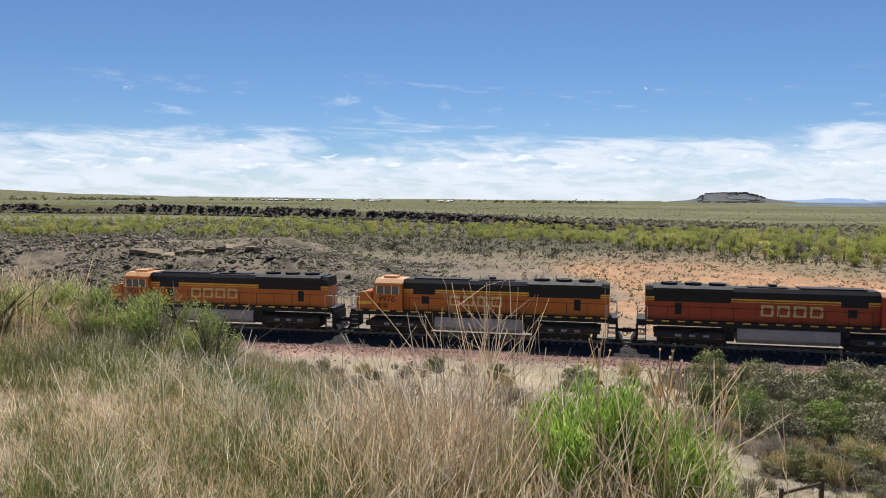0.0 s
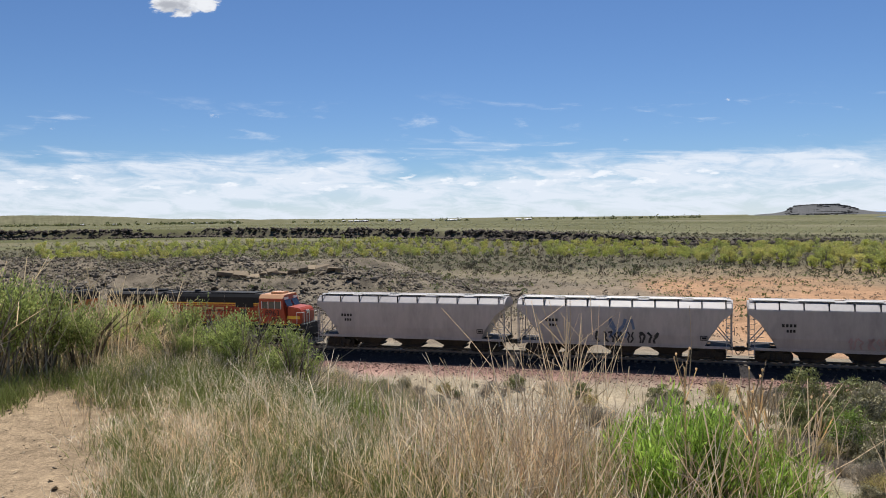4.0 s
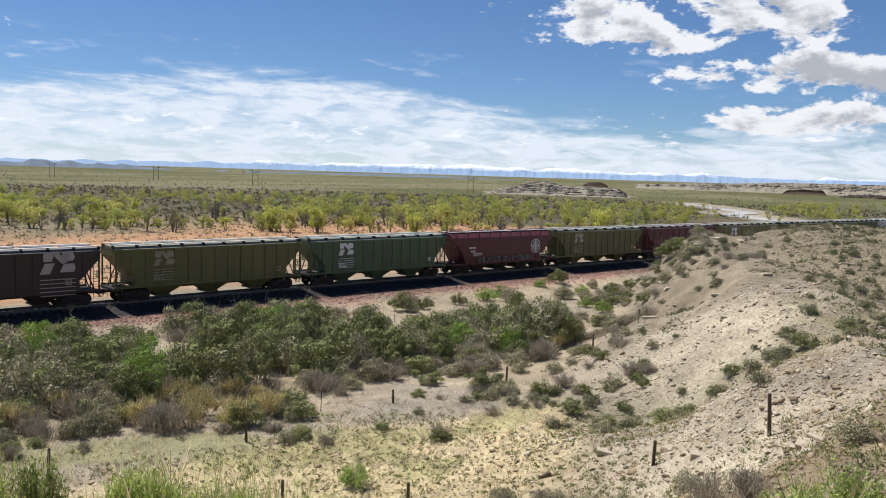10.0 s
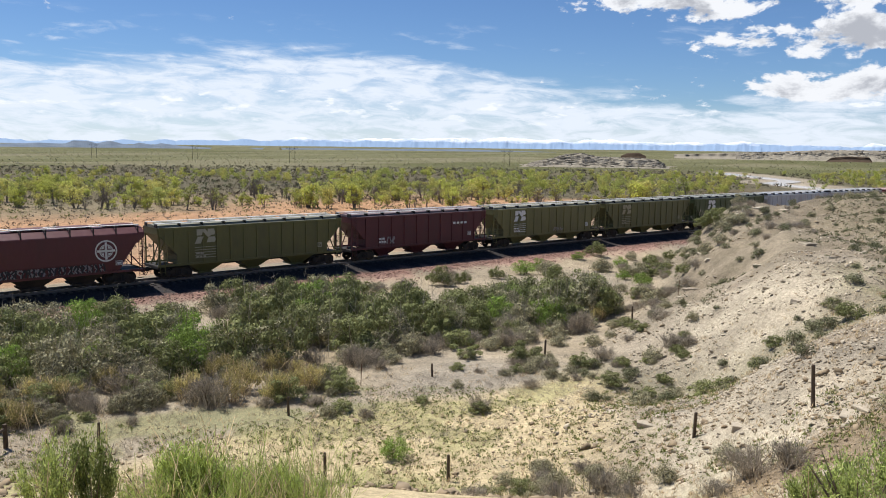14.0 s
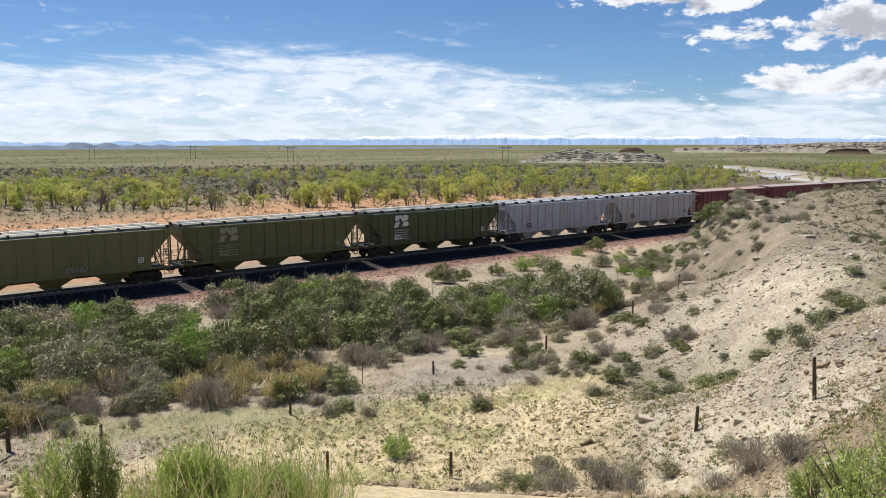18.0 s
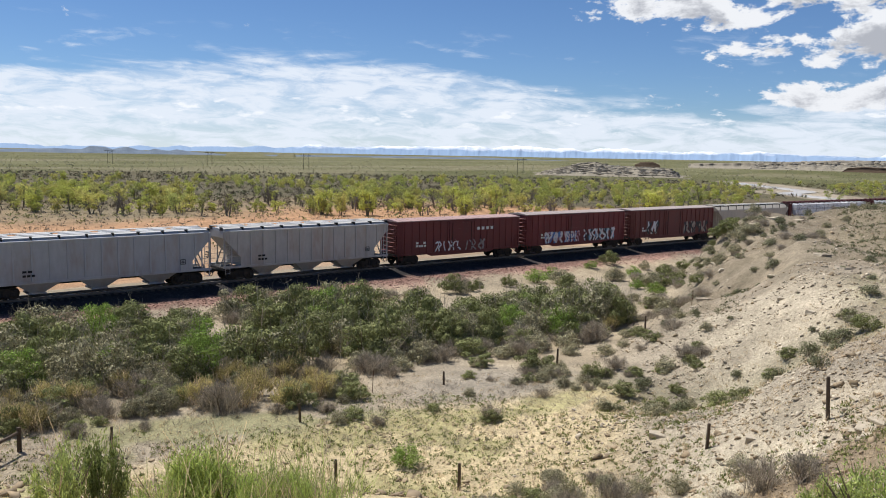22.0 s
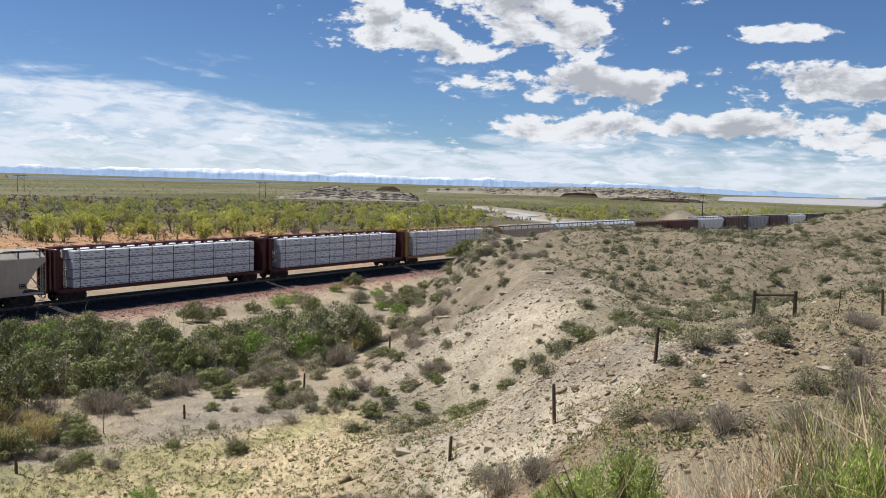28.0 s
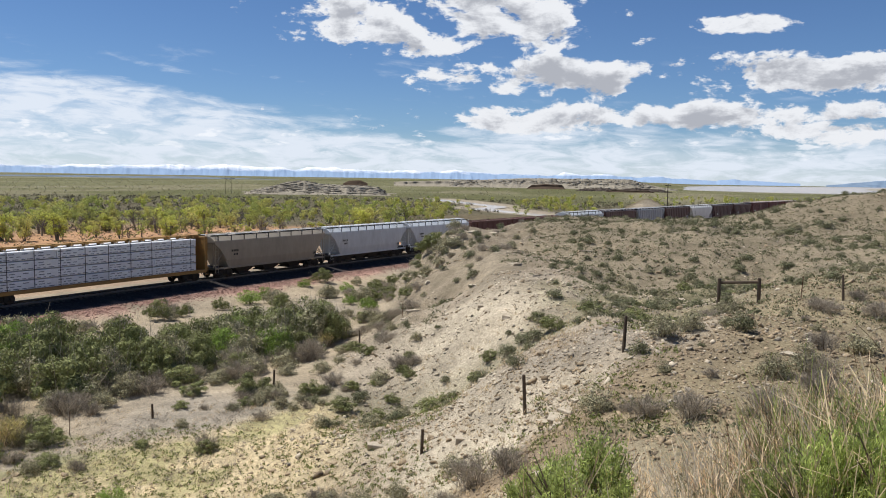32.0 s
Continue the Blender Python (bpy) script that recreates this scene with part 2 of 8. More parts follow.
def height(x, y):
    x, y = np.asarray(x, float), np.asarray(y, float)
    r = np.hypot(x, y)
    d = across_track(x, y)
    rough = fbm2(x, y, 9.0, 5)
    # flats on both sides of the line
    z = -1.2 - 1.9 * smooth((d - 8) / 60) + 0.25 * fbm2(x, y, 30, 3) * smooth((r - 10) / 30)
    # the far plain rises slowly
    z = z + 5.2 * smooth((r - 650) / 3600) + 1.4 * fbm2(x, y, 260, 3) * smooth((r - 420) / 500)
    # basalt rim with the plain behind it
    ds, al = line_dist(x, y, SCARP)
    az = np.degrees(np.arctan2(x, y))
    rim_r = np.interp(az, [-75, -40, -22, -11, 0, 8, 16, 22], [900, 860, 760, 604, 480, 391, 400, 470])
    behind = r - rim_r * (1 + 0.03 * fbm2(x, y, 60, 3))
    top = np.interp(az, [-75, -22, -11, 0, 8, 16, 22], [7.0, 6.8, 6.2, 4.6, 3.0, 1.2, 0.0]) * np.where((az > 22) | (az < -80), 0, 1)
    z = z + top * smooth(behind / 9) * (1 - 0.75 * smooth((behind - 300) / 2500))
    # rocky bank beyond the train
    db, ab = line_dist(x, y, BANK)
    hb = np.interp(ab, [0, 0.12, 0.3, 0.5, 1], [0.2, 2.6, 6.3, 6.9, 6.6])
    prof = smooth(1 - db / (44 - 18 * smooth((d - 88) / 25)))
    bank = hb * prof * (1 + 0.35 * fbm2(x, y, 14, 4))
    bank = np.where((bank > 3.2) & (bank < 4.4) & (az < -9) & (az > -21), 3.2 + smooth((bank - 3.2) / 1.2 * 1.6) * 1.2, bank)
    z = z + bank
    # low shore and lake in the east
    low = smooth((az - 87) / 4) * smooth((r - 500) / 500)
    z = z * (1 - low) - 4.2 * low
    # the river's bed
    z = z - 1.1 * smooth(1 - river_dist(x, y) / 15) * (r > 200)
    # bluff on which the camera stands
    p = np.maximum(0.82 * x + 0.57 * y - 2.0 + 1.2 * fbm2(x + 40, y, 16, 3) * smooth((r - 6) / 10) + 0.4 * np.maximum(y - 13, 0) * (x < 20), 0)
    bluff = 9.3 - 0.36 * p - 0.003 * p ** 2 + 0.25 * fbm2(x, y, 5, 3) * smooth((r - 2) / 6)
    bluff = np.where(p > 45, -30, bluff)
    z = soft_max(z, bluff, 1.2)
    # spur on the other side of the draw
    q = 0.254 * (x - 40) - 0.967 * (y - 19.6) + np.interp(x, [60, 80], [0, 2.2])
    q2 = -0.84 * (x - 99) - 0.542 * (y - 35)
    gully = 1.0 * smooth(1 - line_dist(x, y, [(92, 22), (72, 12), (56, 5)])[0] / 8)
    near = 1 - smooth((x - 48) / 18)
    front = np.interp(q + 1.6 * fbm2(x, y, 8, 3), [-5, 0, 4, 7.4, 10.7, 14.3, 20], [0, 0.14, 0.36, 0.55, 0.83, 1.0, 1.05])
    spur = -1.9 + (np.interp(x, [38, 90], [6.7, 8.3]) + 0.9 * fbm2(x, y, 22, 4) - gully) * (front * near + smooth((q + 2 * fbm2(x, y, 8, 3)) / 11.5) * (1 - near)) * smooth((q2 + 5 * fbm2(x, y, 12, 3)) / 16)
    spur = spur + 1.0 * smooth(1 - line_dist(x, y, [(50, 11), (44, 8), (38, 5)])[0] / 7) * smooth(q / 12)
    spur = spur + 3.6 * smooth(1 - line_dist(x, y, [(108, -27), (92, -46), (62, -60)])[0] / 26) * smooth(q / 10)
    spur = spur + (0.35 * rough + 0.30 * fbm2(x + 31, y, 1.8, 3) + 0.6 * fbm2(x, y + 77, 4.5, 3) * smooth((x - 44) / 14) - 0.5 * np.abs(fbm2(x * 0.5, y + 12, 6, 3))) * smooth(q / 6)
    spur = spur - 1.9 * smooth(1 - (line_dist(x, y, SPUR_GULLY)[0] + 2.0 * fbm2(x, y + 60, 7, 3)) / 9.5) * smooth(q / 6)
    z = soft_max(z, np.where((q > -6) & (r < 175), spur, -30), 0.8)
    # hillock beyond the river bend
    hk = np.hypot((x - polar(87.5, 330)[0]) / 34, (y - polar(87.5, 330)[1]) / 16)
    z = z + 6.5 * smooth(1 - hk) * (1 + 0.3 * rough)
    # roadbed
    ad = np.abs(d)
    z = np.where(ad < 9, np.minimum(z, -0.5 + np.maximum(0, ad - 5) * 0.9), z)
    z = np.maximum(z, -0.24 - np.clip(ad - 1.6, 0, 1.2) * 0.22 - np.maximum(0, ad - 2.8) * 0.09 - np.maximum(0, ad - 8.5) * 0.35)
    return z + 0.05 * rough * smooth((ad - 5) / 3)


def soil_color(x, y, z):
    r = np.hypot(x, y)
    d = across_track(x, y)
    az = np.degrees(np.arctan2(x, y))
    n1, n2, n3 = fbm2(x, y, 11, 4), fbm2(x + 90, y, 3.0, 4), fbm2(x, y - 70, 55, 4)

    def col(a, b, c):
        return np.array([a, b, c])[:, None]

    def over(c, k, m):
        m = np.clip(m, 0, 1)
        return c * (1 - m) + k * m

    grey_dirt, tan, pale, yellow = col(0.315, 0.275, 0.215), col(0.385, 0.315, 0.215), col(0.34, 0.29, 0.218), col(0.565, 0.46, 0.275)
    green, dry, olive = col(0.16, 0.18, 0.055), col(0.28, 0.24, 0.155), col(0.155, 0.155, 0.068)
    orange, pink, dark = col(0.56, 0.335, 0.19), col(0.36, 0.22, 0.175), col(0.10, 0.085, 0.065)
    c = over(np.repeat(grey_dirt, x.size, 1), tan, 0.5 + 1.2 * n1)
    q = 0.254 * (x - 40) - 0.967 * (y - 19.6)
    hill = smooth((z + 1.0) / 1.2) * (d < -6)
    c = over(c, pale, hill * (0.75 + n1))
    c = over(c, yellow, smooth((np.interp(az, [20, 28, 43, 48.6, 58, 64, 75], [31, 32.5, 36, 39.8, 44, 46, 40]) - r + 6 * n1) / 3) * (d < -12) * smooth((9 - q + 5 * n1) / 5) * 0.85)
    c = over(c, green, smooth((n2 + 0.25 * n1 + 0.02) * 5) * np.where((d < -14) & (r < 40) & (r > 12), 0.5, 0) * smooth((11 - q) / 4))
    c = over(c, olive, smooth((n2 + n1 - 0.05) * 3) * hill * smooth((q - 11) / 4) * 0.72)
    c = over(c, col(0.27, 0.215, 0.15), smooth((fbm2(x - 33, y, 5, 4) + 0.3 * smooth((q - 10) / 8) - 0.05) * 5) * hill * smooth((q - 3) / 3) * 0.6)
    ke = np.interp(x, [p[0] for p in KNOLL_EDGE[::-1]], [p[1] for p in KNOLL_EDGE[::-1]])
    c = over(c, col(0.47, 0.41, 0.305), smooth((y - ke + 1.5 * n1) / 1.5) * hill * smooth((q - 3 + 4 * n1) / 4) * smooth((15 - q + 6 * n1) / 6) * smooth((54 - x + 6 * n1) / 10) * 0.75)
    c = over(c, col(0.25, 0.19, 0.125), smooth((ke - y + 2.5 * n1) / 2.0) * hill * smooth((q - 3) / 3) * (x > 20) * 0.85 * smooth((52 - x) / 10))
    c = over(c, col(0.245, 0.21, 0.13), smooth((q - 13 + 6 * n1) / 6) * hill * 0.75)
    c = over(c, col(0.235, 0.195, 0.137), hill * smooth((x - 46 + 10 * n1) / 10) * smooth((q + 3) / 3) * 0.8)
    c = over(c, col(0.165, 0.14, 0.095), hill * smooth((fbm2(x + 11, y - 40, 1.9, 4) - 0.02) * 5) * smooth((x - 42) / 12) * 0.45)
    c = over(c, olive, smooth(1 - line_dist(x, y, SPUR_GULLY)[0] / 4) * 0.35)
    c = over(c, col(0.37, 0.275, 0.175), smooth((13 - r) / 3) * smooth((az + 10) / -8))
    # far side: bare orange soil, brush flats, willow bottom, green plain
    far = smooth((d - 7) / 6)
    bot = over(np.repeat(orange, x.size, 1), col(0.42, 0.33, 0.23), smooth((n3 + 0.02) * 3) * 0.8)
    bot = over(bot, col(0.31, 0.255, 0.185), smooth((15 - az + 14 * n3) / 5) * 0.9)
    bot = over(bot, dry, smooth((d - 74 + 50 * n3) / 40) * 0.8)
    bot = over(bot, col(0.15, 0.135, 0.085), smooth((r - 205 + 50 * n3) / 40) * 0.9)
    plain = over(np.repeat(olive, x.size, 1), col(0.21, 0.205, 0.105), smooth(0.5 + 2 * fbm2(x, y, 180, 3)))
    plain = over(plain, col(0.33, 0.29, 0.19), smooth((fbm2(x / 4, y, 110, 4) - 0.12) * 6) * 0.5)
    bot = over(bot, plain, smooth((r - 430 + 120 * n3) / 160))
    c = over(c, bot, far)
    db, ab = line_dist(x, y, BANK)
    c = over(c, over(np.repeat(col(0.33, 0.275, 0.20), x.size, 1), dark, 0.28 + 1.2 * n2), far * smooth((58 - db + 30 * n3) / 24) * smooth((4 - az + 8 * n1) / 5))
    rim_r = np.interp(az, [-75, -40, -22, -11, 0, 8, 16, 22], [900, 860, 760, 604, 480, 391, 400, 470])
    c = over(c, dark, np.where((az < 21) & (az > -80), smooth(1 - np.abs(r - rim_r - 3) / 14), 0))
    # the line's pink ballast shoulder
    c = over(c, pink, smooth((7.6 - np.abs(d) + 2.5 * n2) / 2.5) * (d < 3))
    c = over(c, col(0.055, 0.05, 0.05), smooth((4.3 - np.abs(d) + 0.8 * n2) / 0.7))
    rd = river_dist(x, y)
    c = over(c, col(0.42, 0.36, 0.27), smooth((16 - rd + 9 * n3) / 6) * (r > 230))
    return np.clip(c * (1 + 0.3 * n2), 0.02, 0.8) * np.where(d < -6, 0.97, 0.72)


def soil_material():
    """Dry soil: the broad colours of the ground, blotches, clods and fine grit."""
    m = bpy.data.materials.new("soil")
    m.use_nodes = True
    N, L = m.node_tree.nodes, m.node_tree.links
    bs = N["Principled BSDF"]
    bs.inputs["Roughness"].default_value, bs.inputs["Specular IOR Level"].default_value = 0.97, 0.08
    co, at = N.new("ShaderNodeTexCoord"), N.new("ShaderNodeAttribute")
    at.attribute_name = "soil"
    c, h = at.outputs["Color"], None
    for scale, detail, rough, k, lift in ((0.9, 5, 0.6, 0.20, 0.0), (6.5, 8, 0.72, 0.42, 0.6), (38.0, 4, 0.7, 0.34, 0.16)):
        t = N.new("ShaderNodeTexNoise")
        t.inputs["Scale"].default_value, t.inputs["Detail"].default_value, t.inputs["Roughness"].default_value = scale, detail, rough
        L.new(co.outputs["Object"], t.inputs["Vector"])
        r = N.new("ShaderNodeMapRange")
        for i, v in enumerate((0.3, 0.7, 1 - k, 1 + k)):
            r.inputs[i + 1].default_value = v
        L.new(t.outputs[0], r.inputs[0])
        g = N.new("ShaderNodeCombineColor")
        for i in range(3):
            L.new(r.outputs[0], g.inputs[i])
        x = N.new("ShaderNodeMix")
        x.data_type, x.blend_type = "RGBA", "MULTIPLY"
        x.inputs[0].default_value = 1.0
        L.new(c, x.inputs[6])
        L.new(g.outputs[0], x.inputs[7])
        c = x.outputs[2]
        if lift:
            b = N.new("ShaderNodeBump")
            b.inputs["Strength"].default_value, b.inputs["Distance"].default_value = 0.9, 0.06 * lift
            L.new(t.outputs[0], b.inputs["Height"])
            if h is not None:
                L.new(h, b.inputs["Normal"])
            h = b.outputs[0]
    L.new(c, bs.inputs["Base Color"])
    L.new(h, bs.inputs["Normal"])
    return m


def build_ground():
    az = np.radians(np.r_[np.arange(-180, -44, 4.0), np.arange(-44, 116, 0.22), np.arange(116, 180, 4.0)])
    r = np.r_[0.0, np.exp(np.linspace(math.log(0.8), math.log(4850), 560))]
    na, nr = len(az), len(r)
    R, A = np.meshgrid(r, az, indexing="ij")
    x, y = (R * np.sin(A)).ravel(), (R * np.cos(A)).ravel()
    z = height(x, y)
    i, j = np.meshgrid(np.arange(nr - 1), np.arange(na), indexing="ij")
    a, b = i * na + j, i * na + (j + 1) % na
    faces = np.stack([a, a + na, b + na, b], -1).reshape(-1, 4)
    me = bpy.data.meshes.new("ground")
    me.vertices.add(len(x))
    me.vertices.foreach_set("co", np.stack([x, y, z], 1).ravel())
    me.loops.add(faces.size)
    me.loops.foreach_set("vertex_index", faces[:, ::-1].ravel().astype(np.int32))
    me.polygons.add(len(faces))
    me.polygons.foreach_set("loop_start", np.arange(0, faces.size, 4, dtype=np.int32))
    me.update(calc_edges=True)
    me.polygons.foreach_set("use_smooth", np.ones(len(faces), bool))
    at = me.color_attributes.new("soil", "FLOAT_COLOR", "POINT")
    c = soil_color(x, y, z)
    at.data.foreach_set("color", np.vstack([c, np.ones(len(x))]).T.ravel())
    me.materials.append(soil_material())
    ob = new("ground", me)
    tagged(ob, "dry tan and grey prairie soil with sparse green grass", "ground", kind="structure")


build_ground()

# ---- mesh helpers ----


def box(bm, x0, x1, y0, y1, z0, z1):
    v = [bm.verts.new((x, y, z)) for x in (x0, x1) for y in (y0, y1) for z in (z0, z1)]
    for f in ((0, 1, 3, 2), (4, 6, 7, 5), (0, 4, 5, 1), (2, 3, 7, 6), (0, 2, 6, 4), (1, 5, 7, 3)):
        bm.faces.new([v[i] for i in f])
    return v


def prism(bm, pts, y0, y1):
    """An outline in x and z, thick from y0 to y1."""
    a, b = [bm.verts.new((x, y0, z)) for x, z in pts], [bm.verts.new((x, y1, z)) for x, z in pts]
    n = len(pts)
    bm.faces.new(a)
    bm.faces.new(b[::-1])
    for i in range(n):
        bm.faces.new((a[i], b[i], b[(i + 1) % n], a[(i + 1) % n]))


def loft(bm, rings, cap=True):
    vs = [[bm.verts.new(p) for p in ring] for ring in rings]
    n = len(rings[0])
    for a, b in zip(vs, vs[1:]):
        for i in range(n):
            bm.faces.new((a[i], a[(i + 1) % n], b[(i + 1) % n], b[i]))
    if cap:
        bm.faces.new(vs[0][::-1])
        bm.faces.new(vs[-1])


def tube(bm, p, q, r, n=6, r2=None):
    p, q = Vector(p), Vector(q)
    d = (q - p).normalized()
    u = d.orthogonal().normalized()
    w = d.cross(u)
    loft(bm, [[c + (u * math.cos(2 * math.pi * i / n) + w * math.sin(2 * math.pi * i / n)) * k for i in range(n)] for c, k in ((p, r), (q, r if r2 is None else r2))])


def quad(bm, pts):
    bm.faces.new([bm.verts.new(p) for p in pts])


CACHE = {}


def finish(bm, name, mat, flat=True):
    bmesh.ops.recalc_face_normals(bm, faces=bm.faces)
    me = bpy.data.meshes.new(name)
    bm.to_mesh(me)
    bm.free()
    me.materials.append(mat)
    if not flat:
        me.polygons.foreach_set("use_smooth", [True] * len(me.polygons))
    return me


def part(name, bm, mat, parent=None, label="", at=None, key=None, flat=True):
    """One mesh object under a thing or a part. key: a mesh that alike pieces share, made by the function bm."""
    if key is not None:
        if key not in CACHE:
            b = bmesh.new()
            bm(b)
            CACHE[key] = finish(b, name, mat, flat)
        me = CACHE[key]
    else:
        me = finish(bm, name, mat, flat)
    ob = new(name, me)
    if parent is not None:
        ob.parent = parent
    if at is not None:
        ob.matrix_basis = at
    if label:
        ob["label"] = label
    return ob


def piece(name, make, mat, parent, label="", at=None, flat=True):
    b = bmesh.new()
    make(b)
    return part(name, b, mat, parent, label, at, flat=flat)


def lettering(name, text, size, mat, parent, at, label=""):
    cu = bpy.data.curves.new(name, "FONT")
    cu.body, cu.size, cu.extrude, cu.align_x = text, size, 0.004, "CENTER"
    tmp = bpy.data.objects.new(name, cu)
    scene.collection.objects.link(tmp)
    me = bpy.data.meshes.new_from_object(tmp.evaluated_get(bpy.context.evaluated_depsgraph_get()))
    bpy.data.objects.remove(tmp)
    me.materials.clear()
    me.materials.append(mat)
    ob = new(name, me)
    ob.parent, ob.matrix_basis = parent, at
    if label:
        ob["label"] = label
    return ob


def paint(name, color, rough=0.55, dirt=0.35, rust=None):
    return material(name, color, rough=rough, grain=0.10, scale=3.5, stain=dirt, stain_scale=0.8, stain_color=rust or tuple(0.45 * c + 0.02 for c in color), bump=0.05, spec=0.4, stretch=(1, 1, 0.35), random=0.05)


STEEL = material("dark_steel", (0.035, 0.032, 0.03), rough=0.75, grain=0.3, scale=8, stain=0.4, stain_color=(0.09, 0.06, 0.04), bump=0.1)
RAILTOP = material("rail_steel", (0.20, 0.175, 0.16), rough=0.5, metal=0.5, stain=0.3, stain_color=(0.2, 0.12, 0.08))
BLACK = paint("black_paint", (0.013, 0.013, 0.014), 0.72, dirt=0.25, rust=(0.04, 0.035, 0.03))
WHITEP = paint("white_marking", (0.72, 0.72, 0.68), dirt=0.3)
GRIME = material("grimy_truck", (0.05, 0.042, 0.035), rough=0.9, grain=0.4, scale=10, stain=0.5, stain_color=(0.12, 0.085, 0.06))
GLASS = material("cab_glass", (0.02, 0.025, 0.03), rough=0.08, grain=0.05, stain=0.1, bump=0, spec=0.8)
GRATE = material("galvanised_grating", (0.55, 0.55, 0.53), rough=0.6, metal=0.3, stain=0.3)


# ---- running gear ----
def wheel_mesh(b):
    """A steel wheel with its flange, hub and dished web; axis along y."""
    rings, n = [], 28
    for r, y in ((0.12, 0.06), (0.13, 0.0), (0.36, 0.02), (0.40, 0.0), (0.455, 0.0), (0.46, 0.10), (0.485, 0.115), (0.485, 0.14), (0.40, 0.14), (0.36, 0.10), (0.13, 0.12), (0.12, 0.06)):
        rings.append([(r * math.cos(2 * math.pi * i / n), y - 0.07, r * math.sin(2 * math.pi * i / n)) for i in range(n)])
    loft(b, rings, cap=False)


def side_frame_mesh(b, axles):
    """A cast side frame that arches from axle box to axle box."""
    span = max(axles)
    pts = [(-span - 0.28, 0.62), (-span - 0.2, 0.72), (-span + 0.25, 0.74), (-0.5, 0.9), (0.5, 0.9), (span - 0.25, 0.74), (span + 0.2, 0.72), (span + 0.28, 0.62),
           (span + 0.2, 0.36), (span - 0.2, 0.36), (span - 0.35, 0.5), (0.55, 0.28), (-0.55, 0.28), (-span + 0.35, 0.5), (-span + 0.2, 0.36), (-span - 0.2, 0.36)]
    prism(b, pts, -0.07, 0.07)
    for a in axles:
        box(b, a - 0.13, a + 0.13, -0.15, 0.05, 0.34, 0.60)
    for k in range(3):
        tube(b, (-0.2 + 0.2 * k, -0.09, 0.36), (-0.2 + 0.2 * k, -0.09, 0.72), 0.07, 8)


def truck(parent, x, axles=(-0.84, 0.84), big=1.0):
    t = piece("truck", lambda b: (box(b, -0.3, 0.3, -0.95, 0.95, 0.5, 0.85), box(b, min(axles), max(axles), -0.15, 0.15, 0.45, 0.6)), GRIME, parent, "grimy cast steel truck", at=pose(x, 0, 0))
    for y in (-1.05, 1.05):
        part("side_frame", lambda b: side_frame_mesh(b, axles), GRIME, t, at=pose(0, y, 0, 0, 0, 0 if y < 0 else 180), key=("sf", axles))
    for a in axles:
        for y in (-0.76, 0.76):
            part("wheel", wheel_mesh, GRIME, t, at=Matrix.Translation((a, y, 0.46 * big)) @ Matrix.Rotation(math.pi if y > 0 else 0, 4, "Z") @ Matrix.Scale(big, 4), key="wheel", flat=False)
        part("axle", lambda b: tube(b, (0, -0.8, 0.46), (0, 0.8, 0.46), 0.08, 10), GRIME, t, at=pose(a, 0, 0), key="axle")
    return t


def coupler(parent, x, way):
    def make(b):
        box(b, -0.45, 0.12, -0.1, 0.1, 0.75, 0.97)
        prism(b, [(0.1, 0.68), (0.35, 0.68), (0.43, 0.76), (0.43, 0.96), (0.35, 1.04), (0.1, 1.04)], -0.2, 0.13)
        for k in range(8):
            tube(b, (0.05 + 0.06 * k, -0.42, 0.78 - 0.33 * math.sin(k / 8 * math.pi)), (0.05 + 0.06 * (k + 1), -0.42, 0.78 - 0.33 * math.sin((k + 1) / 8 * math.pi)), 0.03, 5)
    part("coupler", make, STEEL, parent, at=pose(x, 0, 0, 0, 0, 0 if way > 0 else 180), key="coupler")


def ladder(parent, x, y, z0, z1, mat=None, face=0):
    def make(b):
        for s in (-0.2, 0.2):
            tube(b, (s, 0, z0), (s, 0, z1), 0.024, 5)
        n = int((z1 - z0) / 0.38)
        for k in range(n + 1):
            z = z0 + 0.08 + k * (z1 - z0 - 0.16) / max(n, 1)
            tube(b, (-0.2, 0, z), (0.2, 0, z), 0.02, 5)
    part("ladder", make, mat or STEEL, parent, at=pose(x, y, 0, 0, 0, face), key=("ladder", round(z0, 2), round(z1, 2), (mat or STEEL).name))


def brake_wheel(parent, x, z, way, mat):
    def make(b):
        n = 16
        for i in range(n):
            a, c = 2 * math.pi * i / n, 2 * math.pi * (i + 1) / n
            tube(b, (0, 0.27 * math.cos(a), 0.27 * math.sin(a)), (0, 0.27 * math.cos(c), 0.27 * math.sin(c)), 0.022, 5)
        for i in range(4):
            a = math.pi * i / 2
            tube(b, (0, 0, 0), (0, 0.27 * math.cos(a), 0.27 * math.sin(a)), 0.016, 4)
        tube(b, (-0.25 * way, 0, 0), (0.03, 0, 0), 0.03, 6)
    part("brake_wheel", make, mat, parent, at=pose(x, -0.5, z), key=("brake", way, mat.name))


def bars(parent, x, z, rows, mat, y, name="marking"):
    """Writing too small to read: rows of plain bars. rows: (x offset, z offset, width, height)."""
    def make(b):
        for dx, dz, w, h in rows:
            box(b, x + dx, x + dx + w, y - 0.004, y + 0.004, z + dz, z + dz + h)
    piece(name, make, mat, parent)


